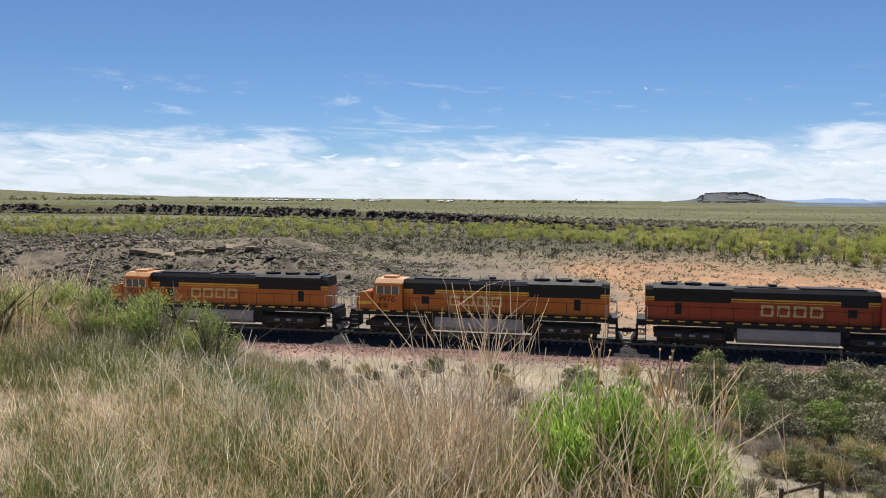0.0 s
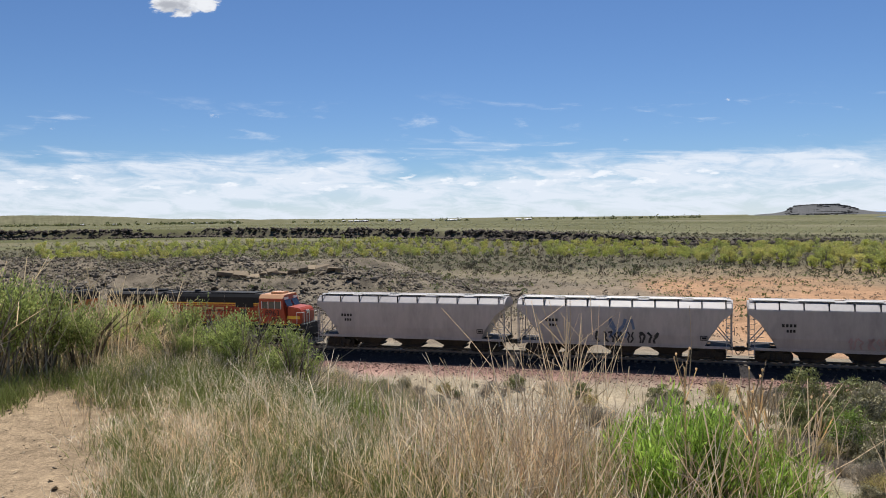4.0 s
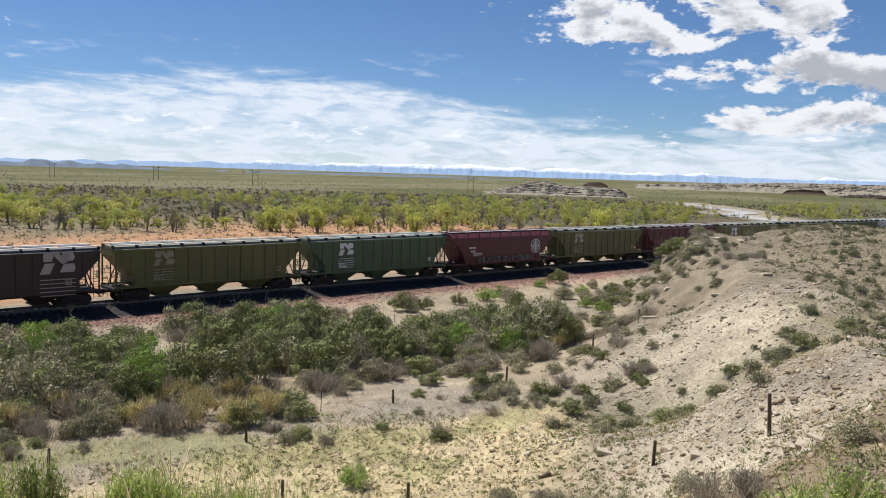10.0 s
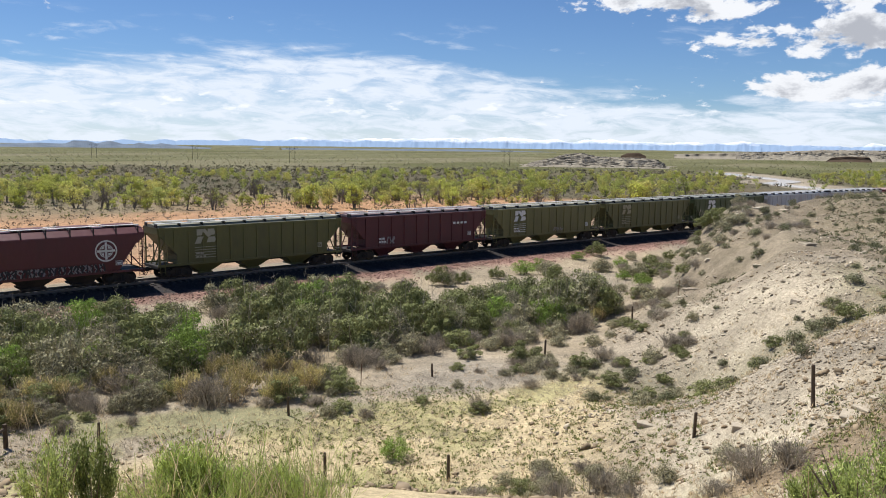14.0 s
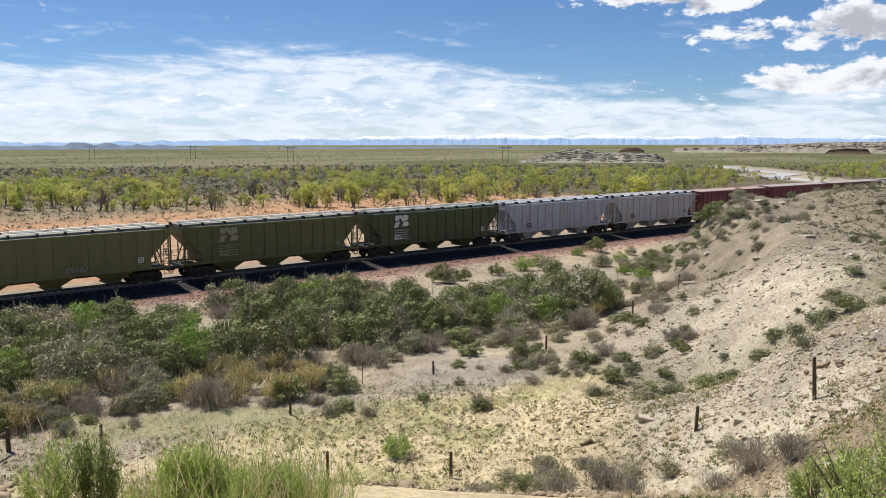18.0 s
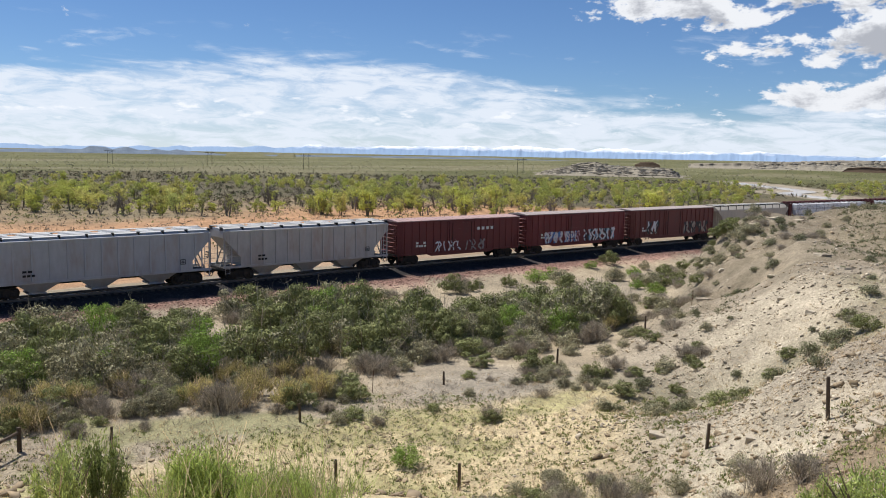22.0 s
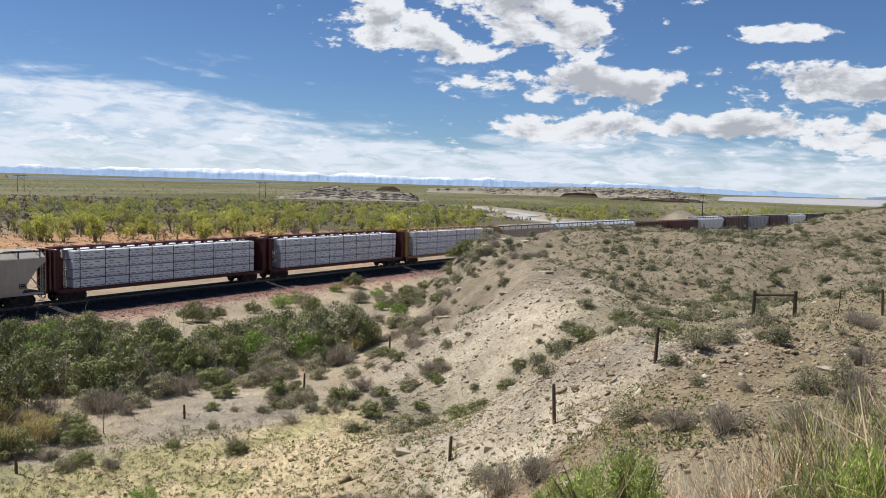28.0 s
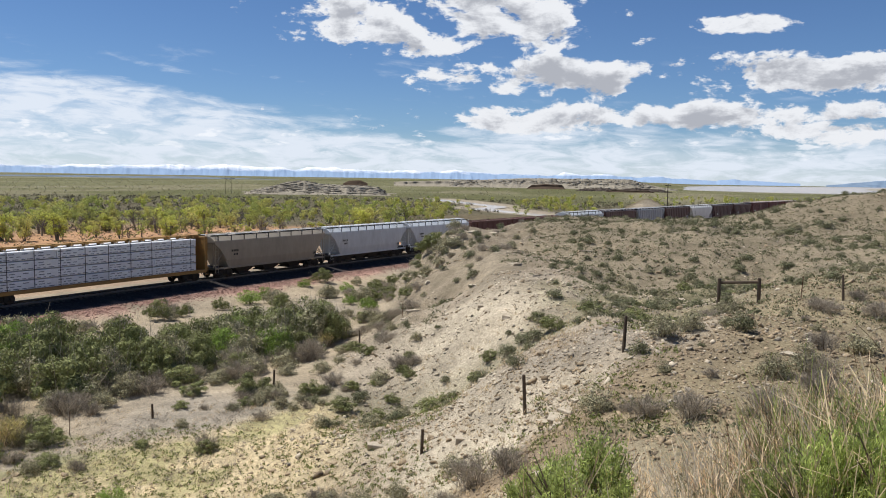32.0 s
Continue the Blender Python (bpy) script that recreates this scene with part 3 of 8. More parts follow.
def scrawl(parent, x, z, w, h, y, colors, seed):
    """Spray paint: overlapping bent strokes in a few colours."""
    rnd = random.Random(seed)
    for k, (cname, c) in enumerate(colors):
        def make(b):
            n = max(3, int(w / h * 2.2))
            for i in range(n):
                cx, wd = x + w * (i + 0.5) / n + rnd.uniform(-0.1, 0.1) * h, h * rnd.uniform(0.12, 0.22)
                pts = [(cx + rnd.uniform(-0.28, 0.28) * h, z + h * s) for s in (0.02, 0.35, 0.65, 0.98)]
                if rnd.random() < 0.6:
                    pts.append((pts[-1][0] + rnd.uniform(-0.4, 0.4) * h, z + h * rnd.uniform(0.4, 0.9)))
                for (ax, az), (bx, bz) in zip(pts, pts[1:]):
                    dx, dz = bx - ax, bz - az
                    l = math.hypot(dx, dz) or 1
                    ox, oz = -dz / l * wd / 2, dx / l * wd / 2
                    yy = y - 0.003 - 0.002 * k
                    quad(b, [(ax + ox, yy, az + oz), (ax - ox, yy, az - oz), (bx - ox, yy, bz - oz), (bx + ox, yy, bz + oz)])
        piece("graffiti", make, paint("spray_" + cname, c, 0.5, 0.2), parent, cname.replace("_", " ") + " spray-painted lettering")


def logo_bn(parent, x, z, s, mat, y):
    """The railway's emblem as plain slanted blocks over three lines."""
    def make(b):
        for pts in ([(0, .05), (.28, .05), (.42, .5), (.14, .5)], [(.10, .58), (.34, .58), (.42, .98), (.10, .98)], [(.34, .9), (.48, 1), (.78, .55), (.62, .45)],
                    [(.55, .1), (.95, .1), (1.0, .26), (.95, .46), (.66, .46)], [(.62, .58), (.92, .58), (.98, .72), (.92, .98), (.62, .98)]):
            prism(b, [(x + px * s * 1.45, z + pz * s) for px, pz in pts], y - 0.004, y + 0.004)
    piece("emblem", make, mat, parent, "white block emblem")
    bars(parent, x, z - 0.55 * s, [(0, k * 0.17 * s, 1.45 * s, 0.035 * s) for k in range(-2, 3)], mat, y)

# ---- freight cars. x runs to the rear of the train, -y is the side towards the bluff ----
CARS = []


def car_root(name, length, label, category, group):
    e = new(name)
    e.empty_display_size = 1.0
    CARS.append((e, length))
    return tagged(e, label, category, group)


def underframe(e, L, mat, trucks=True):
    h = L / 2
    piece("underframe", lambda b: (box(b, -h + 0.55, h - 0.55, -0.32, 0.32, 0.82, 1.12), box(b, -h + 0.5, -h + 0.75, -1.45, 1.45, 0.95, 1.15), box(b, h - 0.75, h - 0.5, -1.45, 1.45, 0.95, 1.15)), STEEL, e)
    for k in (-1, 1):
        coupler(e, k * (h - 0.42), k)
        if trucks:
            truck(e, k * (h - 2.3))


def ribbed_hopper(L, color, cname, label, ribs=15, logo=None, top=4.42, roof_sun_lift=0.25, marks=WHITEP, rust=None, graffiti=(), light_roof=False):
    """A three-bay covered hopper with outside posts, slope sheets at the ends and open end cages."""
    e = car_root("covered_hopper", L, label, "train car", "cars of the train")
    pm = paint("hopper_" + cname, color, dirt=0.45, rust=rust)
    # body colour lifted towards pale: sunlight on roof and hatches put into the paint
    rm = paint("hopper_sunlit_roof_" + cname, tuple(min(0.75, c * (1 - roof_sun_lift) + 0.55 * roof_sun_lift) for c in color), 0.6, 0.4)
    h, w = L / 2 - 0.55, 1.47

    def body(b):
        out = [(-h, top - 0.22), (h, top - 0.22), (h, top - 0.75), (h - 1.55, 2.0), (h - 1.55, 1.25), (-h + 1.55, 1.25), (-h + 1.55, 2.0), (-h, top - 0.75)]
        prism(b, out, -w, w)
    piece("body", body, pm, e)
    piece("side_sill", lambda b: (box(b, -h, h, -w - 0.05, -w + 0.12, 1.12, 1.30), box(b, -h, h, w - 0.12, w + 0.05, 1.12, 1.30)), pm, e)
    piece("top_chord", lambda b: (box(b, -h - 0.03, h + 0.03, -w - 0.06, -w + 0.1, top - 0.34, top - 0.2), box(b, -h - 0.03, h + 0.03, w - 0.1, w + 0.06, top - 0.34, top - 0.2)), pm, e)

    def roof(b):
        ring = [(-w, top - 0.2), (-1.0, top - 0.05), (-0.4, top + 0.02), (0.4, top + 0.02), (1.0, top - 0.05), (w, top - 0.2)]
        loft(b, [[(x, y, z) for y, z in ring] for x in (-h, h)])
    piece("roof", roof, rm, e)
    for y in (-1.02, 1.02):
        part("running_board", lambda b: box(b, -h + 0.02, h - 0.02, -0.22, 0.22, top + 0.10, top + 0.14), GRATE, e, at=pose(0, y, 0), key=("rb", round(L, 2), top))
        for k in range(10):
            part("board_bracket", lambda b: box(b, -0.03, 0.03, -0.35, 0.2, top - 0.16, top + 0.10), STEEL, e, at=pose(-h + k * 2 * h / 9, y, 0), key=("rbb", top))
    for k in range(6):
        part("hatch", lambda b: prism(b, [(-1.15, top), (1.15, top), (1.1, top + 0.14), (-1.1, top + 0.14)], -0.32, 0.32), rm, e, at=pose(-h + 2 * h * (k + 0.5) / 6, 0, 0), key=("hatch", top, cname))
    for k in range(ribs):
        x = -h + 0.12 + (2 * h - 0.24) * k / (ribs - 1)
        z0 = 1.3 if abs(x) < h - 1.6 else (2.0 + (abs(x) - h + 1.55) * (top - 2.75) / 1.55)
        for y in (-w, w):
            part("rib", lambda b: box(b, -0.055, 0.055, -0.075, 0.075, z0, top - 0.34), pm, e, at=pose(x, y, 0), key=("rib", cname, round(z0, 1), top))
    for k in (-1, 0, 1):
        def bay(b):
            loft(b, [[(sx, sy, z) for sx, sy in ((-a, -c), (a, -c), (a, c), (-a, c))] for a, c, z in ((1.75, 1.35, 1.26), (0.55, 0.75, 0.42), (0.5, 0.7, 0.32))])
            box(b, -0.62, 0.62, -0.8, 0.8, 0.26, 0.36)
        part("hopper_bay", bay, pm, e, at=pose(k * (h - 1.55) * 0.62, 0, 0), key=("bay", cname))
    for k in (-1, 1):
        piece("end_platform", lambda b: box(b, min(k * h, k * (h - 1.5)), max(k * h, k * (h - 1.5)), -1.4, 1.4, 1.14, 1.18), STEEL, e)
        for y in (-1.42, 1.42):
            piece("end_post", lambda b: (box(b, k * (h - 0.1) - 0.05, k * (h - 0.1) + 0.05, y - 0.05, y + 0.05, 1.15, top - 0.3), box(b, k * (h - 0.75) - 0.04, k * (h - 0.75) + 0.04, y - 0.04, y + 0.04, 1.15, 2.9)), pm, e)
            piece("grab_rail", lambda b: (tube(b, (k * h, y, 2.1), (k * (h - 1.4), y, 2.1), 0.02, 5), tube(b, (k * h, y, 1.65), (k * (h - 1.4), y, 1.65), 0.02, 5)), pm, e)
        ladder(e, k * (h - 0.35), -1.5, 0.6, top - 0.1, pm)
        piece("slope_brace", lambda b: (tube(b, (k * (h - 0.15), -0.5, 1.2), (k * (h - 0.9), -0.5, 3.0), 0.05, 6), tube(b, (k * (h - 0.15), 0.5, 1.2), (k * (h - 0.9), 0.5, 3.0), 0.05, 6)), pm, e)
    brake_wheel(e, h + 0.12, 2.3, 1, STEEL)
    underframe(e, L, STEEL)
    y = -w - 0.09
    if logo == "front":
        logo_bn(e, -h + 3.0, 2.75, 1.25, marks, y)
    elif logo == "wide":
        bars(e, -h + 2.4, 3.35, [(i * 0.42 + (0.15 if i > 5 else 0), 0.0, 0.30, 0.34) for i in range(10)] + [(i * 0.42, -0.55, 0.30, 0.34) for i in range(8)], marks, y)
        logo_bn(e, h - 4.4, 2.55, 1.75, marks, y)
    elif logo == "row":
        bars(e, h - 4.6, 3.0, [(i * 0.5, 0, 0.32, 0.22) for i in range(4)], marks, y)
    bars(e, -h + 3.1, 1.95, [(0, 0, 0.28, 0.16), (0.36, 0, 0.28, 0.16), (0, -0.3, 0.22, 0.16), (0.3, -0.3, 0.22, 0.16), (0.6, -0.3, 0.22, 0.16)], marks, y)
    bars(e, h - 2.6, 1.75, [(0, 0, 0.42, 0.05), (0, 0.36, 0.42, 0.05), (0, 0, 0.05, 0.4), (0.38, 0, 0.05, 0.4), (0.1, 0.12, 0.22, 0.06), (0.1, 0.24, 0.22, 0.05)], marks, y, "capacity_stencil")
    for g in graffiti:
        scrawl(e, *g[:4], y, g[4], int(L * 100) + int(g[0] * 10))
    return e


def smooth_hopper(L, color, cname, label, top=4.45, bands=10, marks=None, graffiti=(), bays=3, emblem=None, number=None, text=None, rust=None):
    """A covered hopper with smooth, rounded sides, a bright curved roof and cut-away ends."""
    e = car_root("covered_hopper", L, label, "train car", "cars of the train")
    pm = paint("tank_" + cname, color, 0.45, 0.3, rust)
    marks = marks or BLACK
    h = L / 2 - 0.5
    sec = [(1.42, 1.15), (1.54, 1.9), (1.56, 3.0), (1.545, top - 0.54), (1.50, top - 0.47), (0.92, top - 0.08), (0.6, top - 0.02), (0.0, top + 0.02)]
    ring = [(-y, z) for y, z in sec] + [(y, z) for y, z in sec[-2::-1]]

    def body(b):
        rings = []
        for x, low, k in ((-h, top - 0.62, 0.97), (-h + 0.05, top - 0.8, 1), (-h + 0.75, 3.1, 1), (-h + 1.65, 1.75, 1), (-h + 2.0, 1.15, 1), (h - 2.0, 1.15, 1), (h - 1.65, 1.75, 1), (h - 0.75, 3.1, 1), (h - 0.05, top - 0.8, 1), (h, top - 0.62, 0.97)):
            rings.append([(x, y * k, max(z, low)) for y, z in ring])
        loft(b, rings)
    body_ob = piece("body", body, pm, e)
    piece("side_sill", lambda b: (box(b, -h + 0.2, h - 0.2, -1.50, -1.36, 1.0, 1.18), box(b, -h + 0.2, h - 0.2, 1.36, 1.50, 1.0, 1.18)), pm, e)
    for k in range(bands):
        x = -h + 0.5 + (2 * h - 1.0) * k / (bands - 1)
        part("board_bracket", lambda b: (prism(b, [(-0.035, top - 0.55), (0.035, top - 0.55), (0.05, top + 0.08), (-0.05, top + 0.08)], -1.52, -1.46), box(b, -0.04, 0.04, -1.5, -0.55, top - 0.02, top + 0.06)), STEEL, e, at=pose(x, 0, 0), key=("cbr", top))
        part("board_bracket", lambda b: (prism(b, [(-0.035, top - 0.55), (0.035, top - 0.55), (0.05, top + 0.08), (-0.05, top + 0.08)], -1.52, -1.46), box(b, -0.04, 0.04, -1.5, -0.55, top - 0.02, top + 0.06)), STEEL, e, at=pose(x, 0, 0, 0, 0, 180), key=("cbr", top))
    for y in (-0.57, 0.57):
        part("running_board", lambda b: box(b, -h + 0.12, h - 0.12, -0.2, 0.2, top + 0.08, top + 0.12), GRATE, e, at=pose(0, y, 0), key=("crb", round(L, 2), top))
    for k in range(5):
        part("hatch", lambda b: loft(b, [[(sx * a, sy * c, z) for sx, sy in ((-1, -1), (1, -1), (1, 1), (-1, 1))] for a, c, z in ((1.2, 0.34, top), (1.2, 0.34, top + 0.12), (1.0, 0.2, top + 0.19))]), pm, e, at=pose(-h + 2 * h * (k + 0.5) / 5, 0, 0), key=("chatch", top, cname))
    for k in range(bays):
        def bay(b):
            loft(b, [[(sx, sy, z) for sx, sy in ((-a, -c), (a, -c), (a, c), (-a, c))] for a, c, z in ((1.85, 1.3, 1.16), (0.85, 0.8, 0.5), (0.7, 0.7, 0.3))])
            box(b, -0.85, 0.85, -1.0, 1.0, 0.24, 0.36)
        part("hopper_bay", bay, GRIME, e, at=pose((k - (bays - 1) / 2) * (2 * h - 5.4) / bays, 0, 0), key=("cbay", cname))
    dark = STEEL
    for k in (-1, 1):
        piece("end_platform", lambda b: box(b, min(k * h, k * (h - 1.6)), max(k * h, k * (h - 1.6)), -1.4, 1.4, 1.10, 1.15), dark, e)
        piece("end_post", lambda b: (tube(b, (k * (h - 0.1), -1.2, 1.1), (k * (h - 0.1), -1.2, top - 0.7), 0.05, 6), tube(b, (k * (h - 0.1), 1.2, 1.1), (k * (h - 0.1), 1.2, top - 0.7), 0.05, 6)), pm, e)
        piece("end_brace", lambda b: (tube(b, (k * (h - 0.1), -1.2, 1.2), (k * (h - 1.2), -1.2, 2.5), 0.045, 6), tube(b, (k * (h - 0.1), 1.2, 1.2), (k * (h - 1.2), 1.2, 2.5), 0.045, 6)), pm, e)
        ladder(e, k * (h - 0.28), -1.52, 0.6, top, pm)
        piece("grab_rail", lambda b: [tube(b, (k * (h - 0.05), -1.45, z), (k * (h - 1.1), -1.45, z), 0.02, 5) for z in (1.55, 1.95)], pm, e)
        piece("step", lambda b: box(b, k * (h - 0.35) - 0.25, k * (h - 0.35) + 0.25, -1.52, -1.35, 0.45, 0.49), STEEL, e)
    brake_wheel(e, h + 0.1, 2.2, 1, pm)
    underframe(e, L, STEEL)
    y = -1.575
    bars(e, -h + 2.3, 2.75, [(i * 0.26, 0.0, 0.17, 0.22) for i in range(4)] + [(0.3 + i * 0.22, -0.38, 0.15, 0.2) for i in range(3)], marks, y, "reporting_mark")
    bars(e, h - 2.3, 1.6, [(0, 0, 0.5, 0.05), (0, 0.3, 0.5, 0.05), (0, 0, 0.05, 0.35), (0.45, 0, 0.05, 0.35), (0.12, 0.1, 0.3, 0.14)], marks, y - 0.01, "capacity_stencil")
    if emblem:
        cx, cz, r = emblem

        def disc(b):
            n = 28
            loft(b, [[(cx + k * math.cos(2 * math.pi * i / n), y - 0.01, cz + k * math.sin(2 * math.pi * i / n)) for i in range(n)] for k in (r, r * 0.87)], cap=False)
            loft(b, [[(cx + k * math.cos(2 * math.pi * i / n), y - 0.01, cz + k * math.sin(2 * math.pi * i / n)) for i in range(n)] for k in (r * 0.62, r * 0.54)], cap=False)
            box(b, cx - r * 0.8, cx + r * 0.8, y - 0.014, y, cz - r * 0.1, cz + r * 0.1)
            box(b, cx - r * 0.1, cx + r * 0.1, y - 0.014, y, cz - r * 0.8, cz + r * 0.8)
            for sx in (-1, 1):
                for sz in (-1, 1):
                    prism(b, [(cx + sx * r * 0.2, cz + sz * r * 0.2), (cx + sx * r * 0.5, cz + sz * r * 0.2), (cx + sx * r * 0.2, cz + sz * r * 0.5)], y - 0.012, y)
        piece("emblem", disc, WHITEP, e, "white cross-in-circle emblem")
    if number:
        lettering("car_number", number, 0.5, WHITEP, e, pose(-h + 3.6, y - 0.012, 1.95, 90, 0, 0))
    for g in graffiti:
        scrawl(e, *g[:4], y - 0.01, g[4], int(L * 100) + int(g[0] * 10))
    return e


def boxcar(L, color, cname, label, top=4.55, graffiti=(), door=(-1.6, 1.6), roof_color=(0.33, 0.27, 0.25), row=True, panels=14):
    """A steel boxcar with pressed side posts, a sliding door, a ribbed roof and ladders."""
    e = car_root("boxcar", L, label, "train car", "cars of the train")
    pm = paint("box_" + cname, color, 0.6, 0.4)
    rm = paint("box_roof_" + cname, roof_color, 0.6, 0.4)
    h, w = L / 2 - 0.6, 1.42
    piece("body", lambda b: box(b, -h, h, -w, w, 1.05, top - 0.2), pm, e)
    piece("side_sill", lambda b: (prism(b, [(-h, 1.12), (h, 1.12), (h, 0.98), (h - 3.6, 0.98), (h - 4.2, 0.78), (-h + 4.2, 0.78), (-h + 3.6, 0.98), (-h, 0.98)], -w - 0.05, -w + 0.06),), pm, e)

    def roof(b):
        loft(b, [[(x, y, z) for y, z in ((-w - 0.05, top - 0.22), (-w - 0.05, top - 0.15), (0, top), (w + 0.05, top - 0.15), (w + 0.05, top - 0.22))] for x in (-h - 0.05, h + 0.05)])
    piece("roof", roof, rm, e)
    for k in range(panels):
        part("roof_rib", lambda b: loft(b, [[(sx, y, z) for sx in (-0.05, 0.05)] + [(0, y, z + 0.05)] for y, z in ((-w - 0.03, top - 0.15), (0, top), (w + 0.03, top - 0.15))]), rm, e, at=pose(-h + (k + 0.5) * 2 * h / panels, 0, 0), key=("rr", top, cname))
    n = 18
    for k in range(n + 1):
        x = -h + 0.06 + k * (2 * h - 0.12) / n
        if door[0] - 0.1 < x < door[1] + 0.1:
            continue
        for y in (-w, w):
            part("side_post", lambda b: prism(b, [(-0.09, 1.12), (0.09, 1.12), (0.09, top - 0.3), (-0.09, top - 0.3)], -0.06, 0.06), pm, e, at=pose(x, y, 0), key=("sp", cname, top))
    for y in (-1, 1):
        d = piece("door", lambda b: box(b, door[0], door[1], y * (w + 0.02) - 0.05, y * (w + 0.02) + 0.05, 1.15, top - 0.42), pm, e)
        for z in (1.5, 2.1, 2.7, 3.3, 3.9):
            piece("door_rib", lambda b: box(b, door[0] + 0.05, door[1] - 0.05, y * (w + 0.06) - 0.03, y * (w + 0.06) + 0.03, z, z + 0.08), pm, d)
        piece("door_track", lambda b: (box(b, door[0] - 2.5, door[1] + 0.2, y * (w + 0.08) - 0.04, y * (w + 0.08) + 0.04, 1.06, 1.14), box(b, door[0] - 2.5, door[1] + 0.2, y * (w + 0.08) - 0.04, y * (w + 0.08) + 0.04, top - 0.42, top - 0.36)), pm, e)
        for x in (door[0] + 0.35, door[1] - 0.35):
            piece("lock_bar", lambda b: tube(b, (x, y * (w + 0.11), 1.2), (x, y * (w + 0.11), top - 0.5), 0.025, 6), STEEL, d)
    for k in (-1, 1):
        piece("end_corrugation", lambda b: [tube(b, (k * h, -w + 0.05, 1.4 + 0.42 * i), (k * h, w - 0.05, 1.4 + 0.42 * i), 0.09, 6) for i in range(7)], pm, e)
        ladder(e, k * (h - 0.35), -w - 0.08, 0.55, top - 0.35 if k < 0 else 2.4, pm)
        ladder(e, k * (h + 0.1), -w + 0.35, 0.9, top - 0.4, pm, 90)
    brake_wheel(e, h + 0.18, 2.2, 1, STEEL)
    underframe(e, L, STEEL)
    y = -w - 0.07
    if row:
        bars(e, h - 6.0, 3.15, [(i * 0.62, 0, 0.36, 0.3) for i in range(4)], WHITEP, y, "reporting_mark")
    bars(e, -h + 2.2, 1.75, [(0, 0.3, 0.3, 0.2), (0.9, 0.3, 0.3, 0.2), (0, 0, 0.25, 0.2), (0.32, 0, 0.25, 0.2), (0.64, 0, 0.25, 0.2), (1.0, 0, 0.25, 0.2)], WHITEP, y)
    for g in graffiti:
        scrawl(e, *g[:4], y, g[4], int(L * 100) + int(g[0] * 10))
    return e


def lumber_car(L, color, cname, label):
    """A centre-beam flat car with bulkheads, loaded with wrapped bundles of lumber on both sides."""
    e = car_root("lumber_car", L, label, "train car", "cars of the train")
    pm = paint("beam_" + cname, color, 0.6, 0.4)
    wrap = material("lumber_wrap", (0.74, 0.76, 0.78), rough=0.5, grain=0.06, scale=2.5, stain=0.15, stain_scale=0.6, random=0.06, bump=0.2)
    ink = paint("wrap_print", (0.10, 0.12, 0.16), 0.6, 0.1)
    h, top = L / 2 - 0.6, 4.55
    piece("deck", lambda b: (box(b, -h, h, -1.42, 1.42, 1.0, 1.14), prism(b, [(-h + 1, 1.0), (h - 1, 1.0), (h - 4, 0.68), (-h + 4, 0.68)], -0.25, 0.25)), pm, e)
    piece("side_sill", lambda b: (box(b, -h, h, -1.48, -1.36, 0.86, 1.16), box(b, -h, h, 1.36, 1.48, 0.86, 1.16)), pm, e)
    for k in (-1, 1):
        piece("bulkhead", lambda b: (box(b, k * h - 0.1, k * h + 0.1, -1.42, 1.42, 1.1, top - 0.1), [box(b, k * (h + 0.14) - 0.07, k * (h + 0.14) + 0.07, y - 0.09, y + 0.09, 1.1, top - 0.1) for y in (-1.3, -0.65, 0, 0.65, 1.3)], box(b, k * h - 0.12, k * (h - 0.0) + 0.12, -1.44, 1.44, top - 0.22, top - 0.06)), pm, e)
        ladder(e, k * (h - 0.0), -1.48, 0.55, top - 0.2, pm)
        piece("end_gusset", lambda b: prism(b, [(k * (h - 0.1), 1.14), (k * (h - 1.3), 1.14), (k * (h - 1.3), 3.6), (k * (h - 0.1), 4.3)], -0.06, 0.06), pm, e)
    piece("top_beam", lambda b: box(b, -h, h, -0.42, 0.42, top - 0.02, top + 0.12), pm, e)
    for k in range(15):
        part("beam_post", lambda b: (box(b, -0.10, 0.10, -0.1, 0.1, 1.14, top), box(b, -0.10, 0.10, -0.62, 0.62, top - 0.12, top + 0.16)), pm, e, at=pose(-h + 0.9 + k * (2 * h - 1.8) / 14, 0, 0), key=("bp", cname))
    rows, cols = 4, 4
    bl, bh = (2 * h - 2.7) / cols, 0.765

    def bundle(b):
        v = box(b, -bl / 2 + 0.03, bl / 2 - 0.03, -0.6, 0.6, 0.03, bh)
        bmesh.ops.bevel(b, geom=b.edges[:], offset=0.03, segments=1, affect="EDGES")

    def printing(b):
        rnd = random.Random(3)
        for r in range(3):
            x = -bl / 2 + 0.15
            while x < bl / 2 - 0.5:
                w = rnd.choice((0.2, 0.34, 0.5))
                if rnd.random() < 0.72:
                    box(b, x, min(x + w, bl / 2 - 0.15), -0.606, -0.598, 0.10 + r * 0.22, 0.16 + r * 0.22)
                x += w + rnd.uniform(0.12, 0.3)
    for c in range(cols):
        for r in range(rows):
            for y in (-1, 1):
                jig = random.uniform(-0.02, 0.02)
                o = part("wrapped_pack", bundle, wrap, e, "white-wrapped bundle of sawn lumber" if c + r == 0 and y < 0 else "", at=pose(-h + 1.35 + bl * (c + 0.5) + jig, y * (0.80 + jig), 1.16 + r * 0.80, 0, 0, 0 if y < 0 else 180), key="bundle")
                if y < 0:
                    part("wrap_print", printing, ink, o, key="print")
    for x in np.linspace(-h + 2, h - 2, 9):
        part("tie_down", lambda b: (box(b, -0.03, 0.03, -1.435, -1.425, 1.0, top - 0.18), box(b, -0.03, 0.03, -1.43, -0.4, top - 0.19, top - 0.175)), STEEL, e, at=pose(float(x), 0, 0), key="strap")
